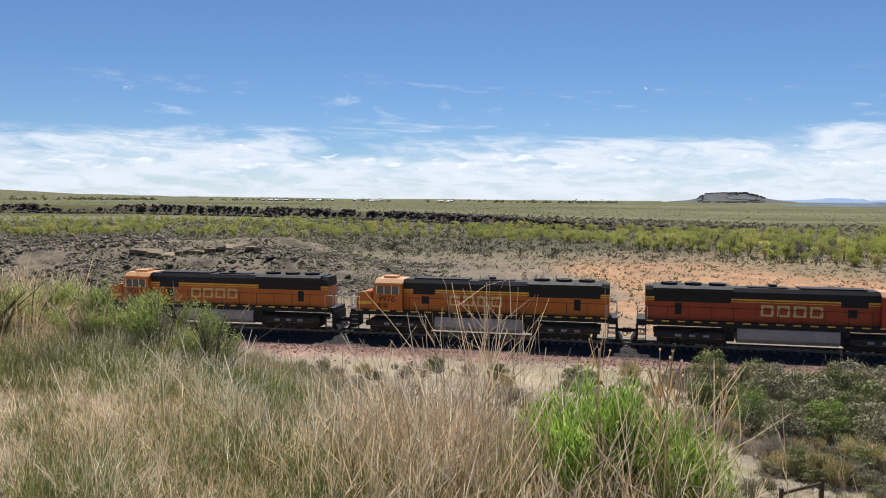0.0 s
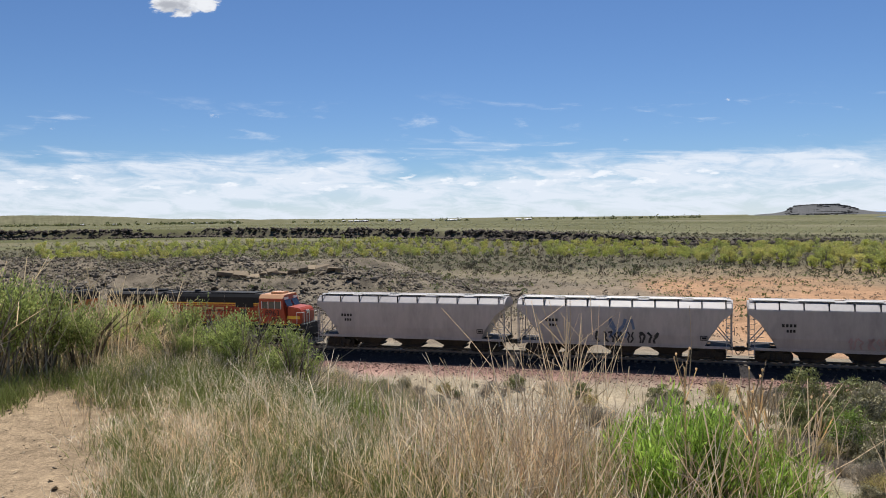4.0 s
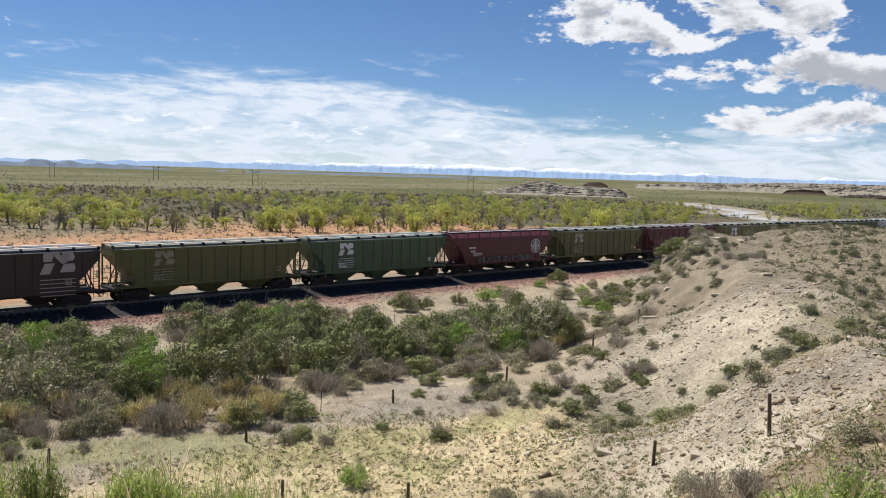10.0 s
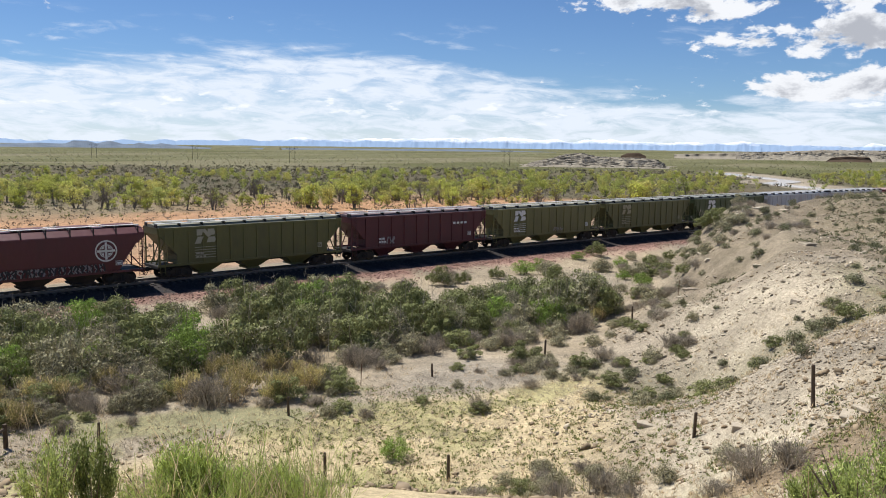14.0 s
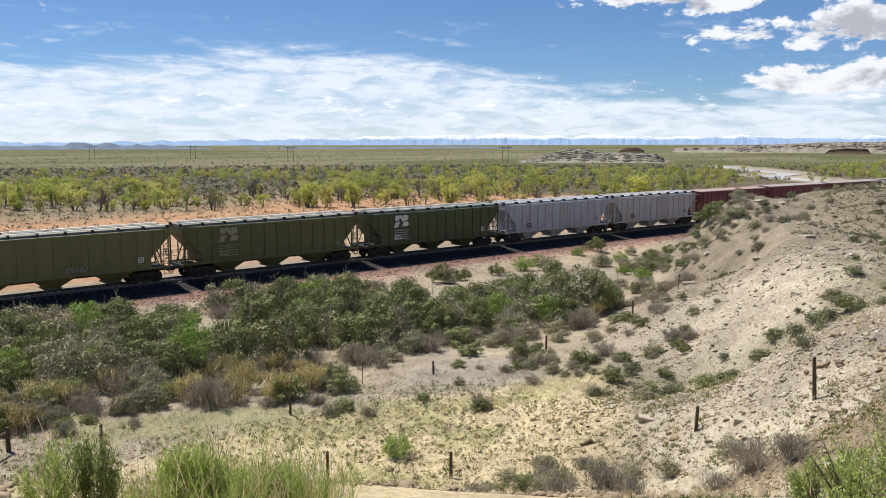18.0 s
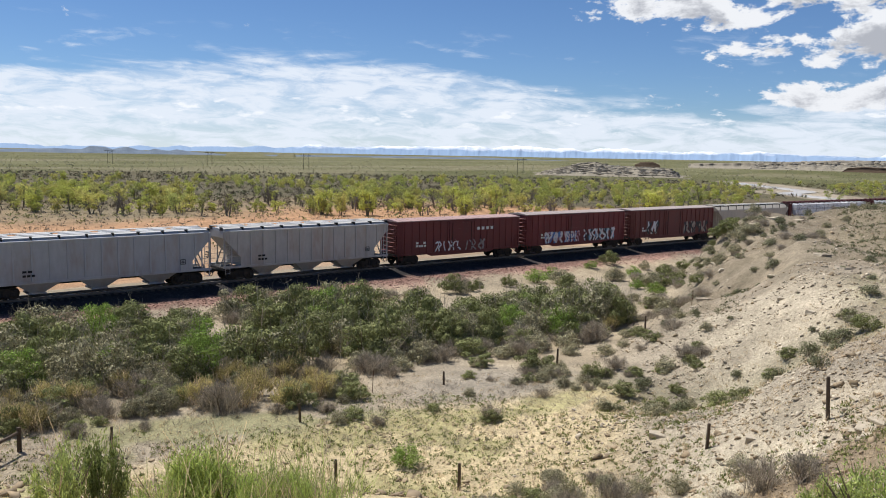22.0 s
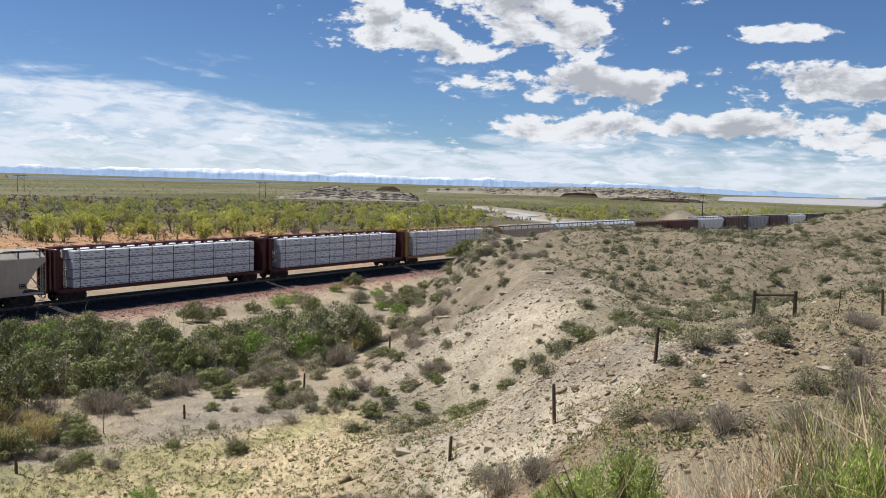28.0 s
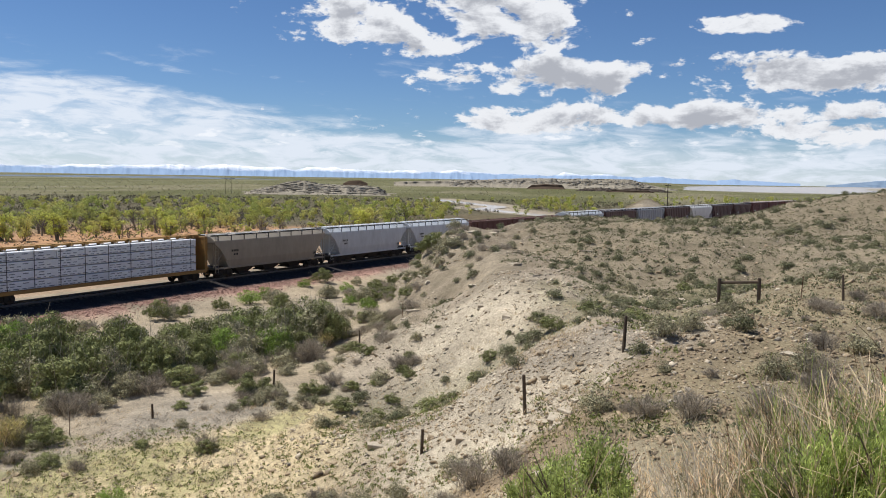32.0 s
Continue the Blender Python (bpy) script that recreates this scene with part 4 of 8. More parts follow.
    underframe(e, L, STEEL)
    return e


def open_hopper(L, color, cname, label, top=3.9):
    """An open-topped ribbed coal hopper or gondola."""
    e = car_root("open_hopper", L, label, "train car", "cars of the train")
    pm = paint("open_" + cname, color, 0.65, 0.4)
    h, w = L / 2 - 0.6, 1.48
    piece("body", lambda b: (prism(b, [(-h, top), (h, top), (h, top - 0.8), (h - 1.6, 1.9), (h - 1.6, 1.1), (-h + 1.6, 1.1), (-h + 1.6, 1.9), (-h, top - 0.8)], -w, w),), pm, e)
    piece("rim", lambda b: (box(b, -h, h, -w - 0.06, -w + 0.08, top - 0.02, top + 0.12), box(b, -h, h, w - 0.08, w + 0.06, top - 0.02, top + 0.12)), pm, e)
    for k in range(9):
        for y in (-w, w):
            part("rib", lambda b: box(b, -0.07, 0.07, -0.08, 0.08, 1.15, top), pm, e, at=pose(-h + 1.65 + (2 * h - 3.3) * k / 8, y, 0), key=("orib", cname))
        part("top_brace", lambda b: tube(b, (0, -w, top + 0.05), (0, w, top + 0.05), 0.06, 6), pm, e, at=pose(-h + 0.8 + (2 * h - 1.6) * k / 8, 0, 0), key=("obr", cname))
    for k in (-1, 1):
        for y in (-1.4, 1.4):
            piece("end_post", lambda b: box(b, k * (h - 0.1) - 0.06, k * (h - 0.1) + 0.06, y - 0.06, y + 0.06, 1.1, top - 0.2), pm, e)
        ladder(e, k * (h - 0.35), -w - 0.06, 0.6, top, pm)
    underframe(e, L, STEEL)
    return e


def locomotive(L, color, cname, label, number, cab_front=True):
    """A six-axle diesel with a wide-nosed cab, long hood, walkway, fuel tank and three-axle trucks. Built with the cab at -x."""
    e = car_root("locomotive", L, label, "locomotive", "locomotives at the head of the train")
    r = e
    k = 1 if cab_front else -1
    pm = paint("loco_" + cname, color, 0.42, 0.35, rust=tuple(0.5 * c for c in color))
    # paler copy of the body paint, imitating sun on the cab's top
    pale = paint("loco_sunlit_roof_" + cname, tuple(0.55 * c + 0.45 * k for c, k in zip(color, (0.95, 0.68, 0.36))), 0.5, 0.3)
    yellow = paint("loco_yellow", (0.75, 0.47, 0.05), 0.45, 0.25)
    cream = paint("loco_cream", (0.62, 0.47, 0.20), 0.5, 0.3)
    tank = paint("tank_grey", (0.42, 0.39, 0.38), 0.5, 0.4)
    h = L / 2

    def X(x):
        return x * k

    def bx(b, x0, x1, y0, y1, z0, z1):
        box(b, min(X(x0), X(x1)), max(X(x0), X(x1)), y0, y1, z0, z1)

    def pr(b, pts, y0, y1):
        prism(b, [(X(x), z) for x, z in pts], y0, y1)
    deck = 1.95
    piece("frame", lambda b: (bx(b, -h + 0.75, h - 0.75, -1.5, 1.5, 1.55, deck), pr(b, [(-4.2, 1.55), (4.2, 1.55), (3.6, 1.2), (-3.6, 1.2)], -0.8, 0.8)), BLACK, r)
    for i in range(18):
        piece("sill_stripe", lambda b: bx(b, -h + 1.2 + i * 1.15, -h + 1.75 + i * 1.15, -1.515, -1.49, 1.83, 1.93), yellow, r)
    hood0, hood1, hw = -h + 5.0, h - 1.35, 1.02
    htop = 4.42

    def hood(b):
        ring = [(-hw, deck), (-hw, htop - 0.28), (-hw + 0.22, htop), (hw - 0.22, htop), (hw, htop - 0.28), (hw, deck)]
        loft(b, [[(X(x), y, z) for y, z in ring] for x in (hood0, hood1)])
    piece("hood", hood, pm, r)

    def black_top(b):
        ring = [(-hw - 0.012, 3.66), (-hw - 0.012, htop - 0.27), (-hw + 0.21, htop + 0.012), (hw - 0.21, htop + 0.012), (hw + 0.012, htop - 0.27), (hw + 0.012, 3.66)]
        loft(b, [[(X(x), y, z) for y, z in ring] for x in (hood0 - 0.005, hood1 + 0.012)])
    piece("hood_top", black_top, BLACK, r, "black band along the hood's top")
    piece("hood_stripe", lambda b: (bx(b, hood0, hood1, -hw - 0.024, -hw + 0.01, 3.55, 3.64), bx(b, hood0, hood1, -hw - 0.024, -hw + 0.01, 3.40, 3.44)), yellow, r, "twin yellow stripes")
    # radiators overhang the rear hood
    wing = lambda b: loft(b, [[(X(x), s * y, z) for s in (-1, 1) for y, z in (((1.45, 4.1), (1.5, 4.35), (1.2, 4.5)) if s < 0 else ((1.2, 4.5), (1.5, 4.35), (1.45, 4.1)))] for x in (h - 7.6, h - 1.9)])
    piece("radiator_housing", wing, BLACK, r, "black overhanging radiator housing")
    piece("radiator_grille", lambda b: [bx(b, h - 7.4, h - 2.1, -1.49 - 0.01, -1.44, 4.13 + 0.05 * i, 4.155 + 0.05 * i) for i in range(4)], STEEL, r)
    piece("radiator_side", lambda b: (bx(b, h - 7.5, h - 2.0, -hw - 0.03, -hw, 3.3, 4.1),), BLACK, r, "long black radiator screen")
    for i in range(3):
        part("roof_fan", lambda b: (tube(b, (0, 0, htop), (0, 0, htop + 0.22), 0.62, 18), tube(b, (0, 0, htop + 0.22), (0, 0, htop + 0.26), 0.2, 8)), BLACK, r, at=pose(X(h - 6.6 + 1.75 * i), 0, 0.05), key="fan")
    piece("brake_hatch", lambda b: (bx(b, hood0 + 0.9, hood0 + 5.4, -0.75, 0.75, htop - 0.02, htop + 0.12), tube(b, (X(hood0 + 7.2), 0, htop), (X(hood0 + 7.2), 0, htop + 0.28), 0.3, 12), bx(b, hood0 + 6.2, hood0 + 9.0, -0.55, 0.55, htop, htop + 0.1)), BLACK, r, "dynamic brake hatch and exhaust stack")
    piece("intake_grille", lambda b: bx(b, hood0 + 0.9, hood0 + 2.7, -hw - 0.03, -hw, 3.25, 4.0), BLACK, r, "square black air intake")
    piece("hood_window", lambda b: bx(b, h - 4.0, h - 3.5, -hw - 0.02, -hw, 2.35, 3.2), BLACK, r)
    piece("hood_window", lambda b: bx(b, hood0 + 1.6, hood0 + 2.2, -hw - 0.02, -hw, 2.5, 3.1), BLACK, r)
    for i in range(11):
        part("hood_door", lambda b: (box(b, -0.43, 0.43, -0.02, 0.02, deck + 0.1, 3.36), box(b, 0.3, 0.36, -0.05, 0.0, 2.7, 2.95)), pm, r, at=pose(X(hood0 + 3.4 + 0.93 * i), -hw, 0), key=("hd", cname))
    # the company's lettering as plain blocks
    for i in range(4):
        part("letter_block", lambda b: prism(b, [(-0.44, 0), (0.40, 0), (0.44, 0.1), (0.44, 0.72), (0.40, 0.82), (-0.44, 0.82)], -0.004, 0.004), cream, r, at=pose(X(hood0 + 6.0) + (i - 1.5) * 1.12, -hw - 0.032, 2.42), key="letter")
        part("letter_fill", lambda b: prism(b, [(-0.30, 0.16), (0.24, 0.12), (0.30, 0.62), (-0.22, 0.68)], -0.004, 0.004), pm, r, at=pose(X(hood0 + 6.0) + (i - 1.5) * 1.12, -hw - 0.042, 2.42), key=("lfill", cname))
    # cab and nose
    c0, c1, cw = -h + 2.5, -h + 5.1, 1.5

    def cab(b):
        ring = [(-cw, deck), (-cw, 4.05), (-1.05, 4.42), (1.05, 4.42), (cw, 4.05), (cw, deck)]
        loft(b, [[(X(c0 + (0.35 if z > 3.4 else 0.0)), y, z) for y, z in ring], [(X(c1), y, z) for y, z in ring]])
    cabo = piece("cab", cab, pm, r)
    piece("cab_roof", lambda b: loft(b, [[(X(x), y, z) for y, z in ((-1.45, 4.12), (-1.06, 4.44), (1.06, 4.44), (1.45, 4.12), (1.0, 4.40), (-1.0, 4.40))] for x in (c0 + 0.3, c1 + 0.05)]), pale, cabo, "cab roof with sunlight put into its paler paint")
    piece("air_conditioner", lambda b: bx(b, c0 + 0.8, c0 + 1.9, -0.6, 0.6, 4.42, 4.62), pale, cabo)
    for i in range(3):
        piece("cab_window", lambda b: bx(b, c0 + 0.5 + i * 0.62, c0 + 1.02 + i * 0.62, -cw - 0.012, -cw + 0.02, 3.25, 3.85), GLASS, cabo, "dark side window")
    for i in range(4):
        piece("window_frame", lambda b: bx(b, c0 + 0.44 + i * 0.62, c0 + 0.5 + i * 0.62, -cw - 0.025, -cw + 0.02, 3.2, 3.9), WHITEP, cabo)
    piece("windshield", lambda b: [quad(b, [(X(c0 - 0.01), y0, 3.42), (X(c0 - 0.01), y1, 3.42), (X(c0 + 0.30), y1, 4.0), (X(c0 + 0.30), y0, 4.0)]) for y0, y1 in ((-1.2, -0.15), (0.15, 1.2))], GLASS, cabo)
    piece("cab_vent", lambda b: [bx(b, c0 + 0.5 + i * 0.5, c0 + 0.9 + i * 0.5, -cw - 0.01, -cw + 0.01, 2.1, 2.5) for i in range(2)], paint("loco_dark_" + cname, tuple(0.35 * c for c in color)), cabo)
    lettering("road_number", number, 0.72, BLACK, cabo, pose(X((c0 + c1) / 2), -cw - 0.014, 2.62, 90, 0, 0), "black road number")

    def nose(b):
        pts = [(-h + 1.15, deck), (-h + 1.15, 3.0), (-h + 1.4, 3.3), (c0, 3.42), (c0, deck)]
        pr(b, pts, -1.25, 1.25)
        bmesh.ops.bevel(b, geom=[ed for ed in b.edges], offset=0.08, segments=2, affect="EDGES")
    nz = piece("nose", nose, pm, r)
    piece("nose_stripe", lambda b: (bx(b, -h + 1.3, c0, -1.262, -1.24, 2.35, 2.6),), yellow, nz)
    piece("headlight", lambda b: [tube(b, (X(-h + 1.1), y, 2.95), (X(-h + 1.2), y, 2.95), 0.11, 10) for y in (-0.15, 0.15)], WHITEP, nz)
    for yb in (-0.85, 0.85):
        piece("number_board", lambda b: bx(b, c0 + 0.25, c0 + 0.45, yb - 0.35, yb + 0.35, 4.02, 4.22), WHITEP, cabo)
    # ends: pilots, steps, rails
    for s in (-1, 1):
        xe = s * (h - 0.75)
        piece("pilot", lambda b: (bx(b, xe - 0.08, xe + 0.08, -1.5, 1.5, 0.3, 1.6), pr(b, [(xe, 0.25), (xe + s * 0.45, 0.15), (xe + s * 0.05, 0.75)], -1.4, 1.4)), BLACK, r, "black snow plough pilot")
        for y in (-1.42, 1.42):
            piece("steps", lambda b: ([bx(b, xe - s * 0.05, xe - s * 0.65, y - 0.1, y + 0.1, z, z + 0.05) for z in (0.4, 0.75, 1.1, 1.45)], bx(b, xe - s * 0.05, xe - s * 0.09, y - 0.12, y + 0.12, 0.35, 1.9), bx(b, xe - s * 0.65, xe - s * 0.69, y - 0.12, y + 0.12, 0.35, 1.9)), BLACK, r)
            for z in (0.4, 0.75, 1.1, 1.45):
                piece("step_edge", lambda b: bx(b, xe - s * 0.05, xe - s * 0.65, y - 0.115 if y < 0 else y + 0.1, y - 0.1 if y < 0 else y + 0.115, z, z + 0.04), WHITEP, r)
            piece("grab_rail", lambda b: [tube(b, (X(xe - s * q), y, 1.9), (X(xe - s * q), y, 2.95), 0.022, 6) for q in (0.05, 0.75)] + [tube(b, (X(xe - s * 0.05), y, 2.95), (X(xe - s * 0.75), y, 2.95), 0.022, 6)], WHITEP, r)
        coupler(r, X(s * (h - 0.42)), s * k)
        for ya in (-1.0, 0.5):
            piece("end_rail", lambda b: [tube(b, (X(xe), y, 1.9), (X(xe), y, 2.9), 0.022, 6) for y in (ya, ya + 0.5)] + [tube(b, (X(xe), ya, 2.9), (X(xe), ya + 0.5, 2.9), 0.022, 6)], WHITEP, r)
    for y in (-1.46, 1.46):
        for i in range(10):
            part("stanchion", lambda b: tube(b, (0, 0, deck), (0, 0, 2.98), 0.02, 6), BLACK, r, at=pose(X(hood0 + 0.7 + i * 1.56), y, 0), key="stanchion")
        piece("handrail", lambda b: tube(b, (X(hood0 + 0.5), y, 2.98), (X(hood1), y, 2.98), 0.022, 6), BLACK, r)

    def fuel(b):
        ring = [(-1.35, 1.5), (-1.45, 1.2), (-1.42, 0.72), (-1.15, 0.42), (1.15, 0.42), (1.42, 0.72), (1.45, 1.2), (1.35, 1.5)]
        loft(b, [[(X(x), y, z) for y, z in ring] for x in (-3.6, 3.4)])
    piece("fuel_tank", fuel, tank, r, "dusty grey fuel tank")
    piece("air_reservoir", lambda b: tube(b, (X(-3.5), -1.25, 1.63), (X(3.3), -1.25, 1.63), 0.11, 10), tank, r)
    for s in (-1, 1):
        t = truck(r, X(s * (h - 4.75)), (-1.85, 0.0, 1.85), 1.1)
        piece("traction_motor", lambda b: (box(b, -2.5, 2.5, -0.95, 0.95, 0.22, 1.15), box(b, -2.75, 2.75, -1.3, -1.0, 0.62, 1.05), box(b, -2.75, 2.75, 1.0, 1.3, 0.62, 1.05)), GRIME, t)
        piece("equipment_box", lambda b: bx(b, s * 3.6, s * 4.25, -1.3, 1.3, 0.5, 1.55), BLACK, r)
        piece("truck_cylinder", lambda b: [tube(b, (dx, -1.25, 0.8), (dx + 0.45, -1.25, 0.8), 0.12, 8) for dx in (-1.2, -0.2, 0.8)] + [tube(b, (-2.2, -1.2, 0.62), (2.2, -1.2, 0.62), 0.04, 6)], tank, t, "dusty brake cylinders")
    return e

# ---- the train, from its head ----
ORANGE, REDORANGE = (0.50, 0.135, 0.014), (0.36, 0.052, 0.018)
WHITE_CAR, LIGHT, BROWN, MAROON = (0.42, 0.48, 0.58), (0.53, 0.56, 0.58), (0.105, 0.038, 0.03), (0.105, 0.028, 0.032)
OLIVE, GREEN, DKGREEN, DKBROWN, TAN, BOXRED = (0.125, 0.122, 0.042), (0.085, 0.125, 0.06), (0.07, 0.088, 0.03), (0.055, 0.035, 0.028), (0.44, 0.40, 0.33), (0.155, 0.036, 0.034)
BLUE_S, RED_S, TEAL_S, WHITE_S, BLACK_S, YEL_S = ("blue", (0.10, 0.22, 0.5)), ("red", (0.45, 0.07, 0.10)), ("teal", (0.06, 0.28, 0.24)), ("white", (0.7, 0.7, 0.72)), ("black", (0.03, 0.03, 0.035)), ("dull_yellow", (0.4, 0.33, 0.1))


def build_train():
    locomotive(22.56, ORANGE, "orange", "orange and black diesel locomotive leading the train", "9880")
    locomotive(22.73, ORANGE, "orange", "orange and black diesel locomotive with yellow stripes", "9976")
    locomotive(22.70, REDORANGE, "red", "faded red diesel locomotive coupled with its cab rearward", "8963", cab_front=False)
    rust = (0.30, 0.16, 0.08)
    smooth_hopper(17.44, WHITE_CAR, "grey", "pale grey smooth-sided covered hopper car")
    smooth_hopper(17.13, WHITE_CAR, "grey", "pale grey covered hopper with blue and black spray paint", graffiti=[(-1.8, 1.25, 4.6, 0.85, [BLACK_S]), (-0.6, 1.6, 1.4, 1.5, [("slate_blue", (0.12, 0.17, 0.28))])])
    smooth_hopper(16.65, WHITE_CAR, "grey", "pale grey covered hopper with a faint rust-red patch", graffiti=[(-1.4, 1.3, 2.6, 0.8, [("faded_red", (0.42, 0.30, 0.29))])])
    smooth_hopper(16.67, WHITE_CAR, "grey", "pale grey covered hopper covered in colourful graffiti", graffiti=[(-5.4, 1.3, 1.4, 0.9, [BLUE_S, BLACK_S]), (-2.2, 1.35, 0.8, 0.8, [WHITE_S, BLACK_S]), (0.6, 1.3, 2.2, 0.75, [YEL_S, BLACK_S]), (4.4, 1.3, 2.4, 1.0, [TEAL_S, BLACK_S]), (-6.0, 2.9, 1.0, 0.6, [BLACK_S])])
    smooth_hopper(16.64, WHITE_CAR, "grey", "pale grey covered hopper with red graffiti and rub marks", graffiti=[(-0.9, 1.15, 3.0, 0.75, [RED_S, ("dark_red", (0.2, 0.02, 0.05))]), (-3.6, 1.7, 0.9, 1.6, [("chalk", (0.6, 0.61, 0.63))])])
    ribbed_hopper(18.08, DKGREEN, "dark_green", "dark green ribbed covered hopper with a white emblem", logo="front")
    ribbed_hopper(17.78, BROWN, "brown", "dark oxide-brown covered hopper with small white lettering", logo="row", ribs=11)
    ribbed_hopper(17.62, DKBROWN, "black_brown", "soot-brown covered hopper with faded large lettering", logo="wide", marks=paint("faded_marking", (0.42, 0.37, 0.34)))
    ribbed_hopper(17.98, OLIVE, "olive", "olive green ribbed covered hopper with a faded emblem", logo="front", marks=paint("faded_olive", (0.32, 0.29, 0.18)))
    ribbed_hopper(17.95, GREEN, "green", "bright green ribbed covered hopper with a white emblem", logo="front")
    smooth_hopper(16.96, MAROON, "maroon", "maroon smooth-sided covered hopper with a white cross emblem", marks=WHITEP, emblem=(5.0, 2.75, 0.82), number="422091", graffiti=[(-4.6, 1.2, 9.5, 0.6, [("grey", (0.3, 0.27, 0.27)), BLACK_S])])
    ribbed_hopper(18.23, OLIVE, "olive", "olive green ribbed covered hopper with a worn emblem", logo="front", marks=paint("worn_marking", (0.4, 0.38, 0.28)))
    ribbed_hopper(18.06, MAROON, "dull_maroon", "dull maroon ribbed covered hopper car", logo="row", ribs=12, graffiti=[(-5.2, 1.5, 1.6, 0.7, [("grey", (0.3, 0.27, 0.27))])])
    ribbed_hopper(18.38, (0.17, 0.16, 0.06), "moss", "moss green ribbed covered hopper with a white emblem", logo="front", graffiti=[(0.6, 1.45, 1.6, 0.4, [("grey", (0.3, 0.27, 0.27))])])
    ribbed_hopper(18.08, OLIVE, "olive", "weathered olive green ribbed covered hopper car", logo="front", marks=paint("faded_olive", (0.32, 0.29, 0.18)))
    ribbed_hopper(18.10, DKGREEN, "dark_green", "dark green covered hopper with a clean white emblem", logo="front")
    ribbed_hopper(18.29, (0.42, 0.44, 0.46), "light_grey", "light grey ribbed covered hopper with rust streaks", marks=BLACK, rust=rust, roof_sun_lift=0.5)
    ribbed_hopper(17.71, (0.44, 0.43, 0.41), "rusty_grey", "rust-stained light grey ribbed covered hopper car", marks=BLACK, rust=rust, roof_sun_lift=0.5)
    boxcar(17.3, BOXRED, "oxide", "dull red steel boxcar with white graffiti", top=4.5, graffiti=[(-3.4, 1.2, 3.2, 1.0, [WHITE_S]), (0.4, 1.1, 2.8, 1.1, [("grey", (0.3, 0.27, 0.27))])], roof_color=(0.38, 0.25, 0.23))
    boxcar(17.55, (0.17, 0.035, 0.035), "dark_red", "dark red boxcar with blue and white graffiti", top=4.6, row=False, graffiti=[(-5.4, 1.15, 5.4, 1.25, [("pink", (0.5, 0.3, 0.36)), BLUE_S, WHITE_S]), (1.0, 1.15, 5.2, 1.35, [("sky_blue", (0.25, 0.45, 0.62)), BLACK_S, WHITE_S])])
    boxcar(18.12, (0.15, 0.042, 0.035), "brown_red", "brown-red boxcar with pale graffiti panels", top=4.6, row=False, graffiti=[(-5.6, 1.4, 2.6, 1.6, [WHITE_S, BLACK_S]), (2.2, 1.2, 4.8, 1.5, [("buff", (0.42, 0.34, 0.28)), BLACK_S])])
    smooth_hopper(18.22, TAN, "tan", "tan smooth-sided covered hopper car", marks=BLACK)
    lumber_car(24.43, (0.10, 0.025, 0.025), "dark_red", "dark red centre-beam car loaded with white lumber bundles")
    lumber_car(24.39, (0.10, 0.025, 0.025), "dark_red", "dark red centre-beam car stacked with wrapped lumber")
    lumber_car(24.13, (0.36, 0.20, 0.06), "ochre", "ochre centre-beam car stacked with wrapped lumber")
    smooth_hopper(18.53, (0.30, 0.26, 0.20), "dark_tan", "brownish tan covered hopper behind the lumber cars", marks=BLACK)
    smooth_hopper(17.12, LIGHT, "white", "off-white covered hopper with four outlet bays", bays=4)
    smooth_hopper(16.79, LIGHT, "white", "off-white smooth-sided covered hopper car", bays=4)
    open_hopper(17.54, BROWN, "brown", "dark brown open hopper car")
    open_hopper(17.64, BROWN, "brown", "dark brown open hopper car")
    smooth_hopper(17.47, LIGHT, "white", "off-white covered hopper far back in the train")
    ribbed_hopper(17.98, (0.10, 0.05, 0.045), "umber", "umber brown covered hopper car")
    ribbed_hopper(17.30, (0.34, 0.35, 0.36), "mid_grey", "mid grey covered hopper car", marks=BLACK)
    ribbed_hopper(17.60, (0.10, 0.05, 0.045), "umber", "umber brown covered hopper car")
    smooth_hopper(17.23, (0.60, 0.60, 0.58), "bright_white", "bright white covered hopper far back in the train")
    ribbed_hopper(17.76, (0.09, 0.045, 0.04), "umber", "umber brown covered hopper car")
    ribbed_hopper(17.28, (0.10, 0.05, 0.045), "umber", "umber brown covered hopper car")
    for n in range(3):
        boxcar(17.2, (0.13, 0.04, 0.035), "far_brown", "brown boxcar at the far end of the train", top=4.8, row=False)
    for n in range(4):
        open_hopper(17.0, BROWN, "brown", "dark brown open hopper at the far end of the train")
    for n in range(7):
        smooth_hopper(17.0, LIGHT, "white", "pale covered hopper at the far end of the train")


build_train()


def motions():
    """The whole train rolls past at an almost steady 13 m/s."""
    times = [0, 1, 2.5, 5, 7, 9, 12, 15, 18, 21, 24, 27, 29.5, 31, 32]
    head = [-21.84, -35.6, -56.4, -91.0, -118.0, -144.4, -184.0, -223.6, -263.0, -302.2, -341.3, -380.3, -412.8, -432.2, -445.2]
    s = 0.0
    for car, length in CARS:
        rows = []
        for t, x0 in zip(times, head):
            (ax, ay), (bx_, by_) = on_track(x0 + s + 2.3), on_track(x0 + s + length - 2.3)
            rows.append((t, pose((ax + bx_) / 2, (ay + by_) / 2, 0, 0, 0, math.degrees(math.atan2(by_ - ay, bx_ - ax)))))
        walk(car, rows)
        s += length

# ---- plants ----


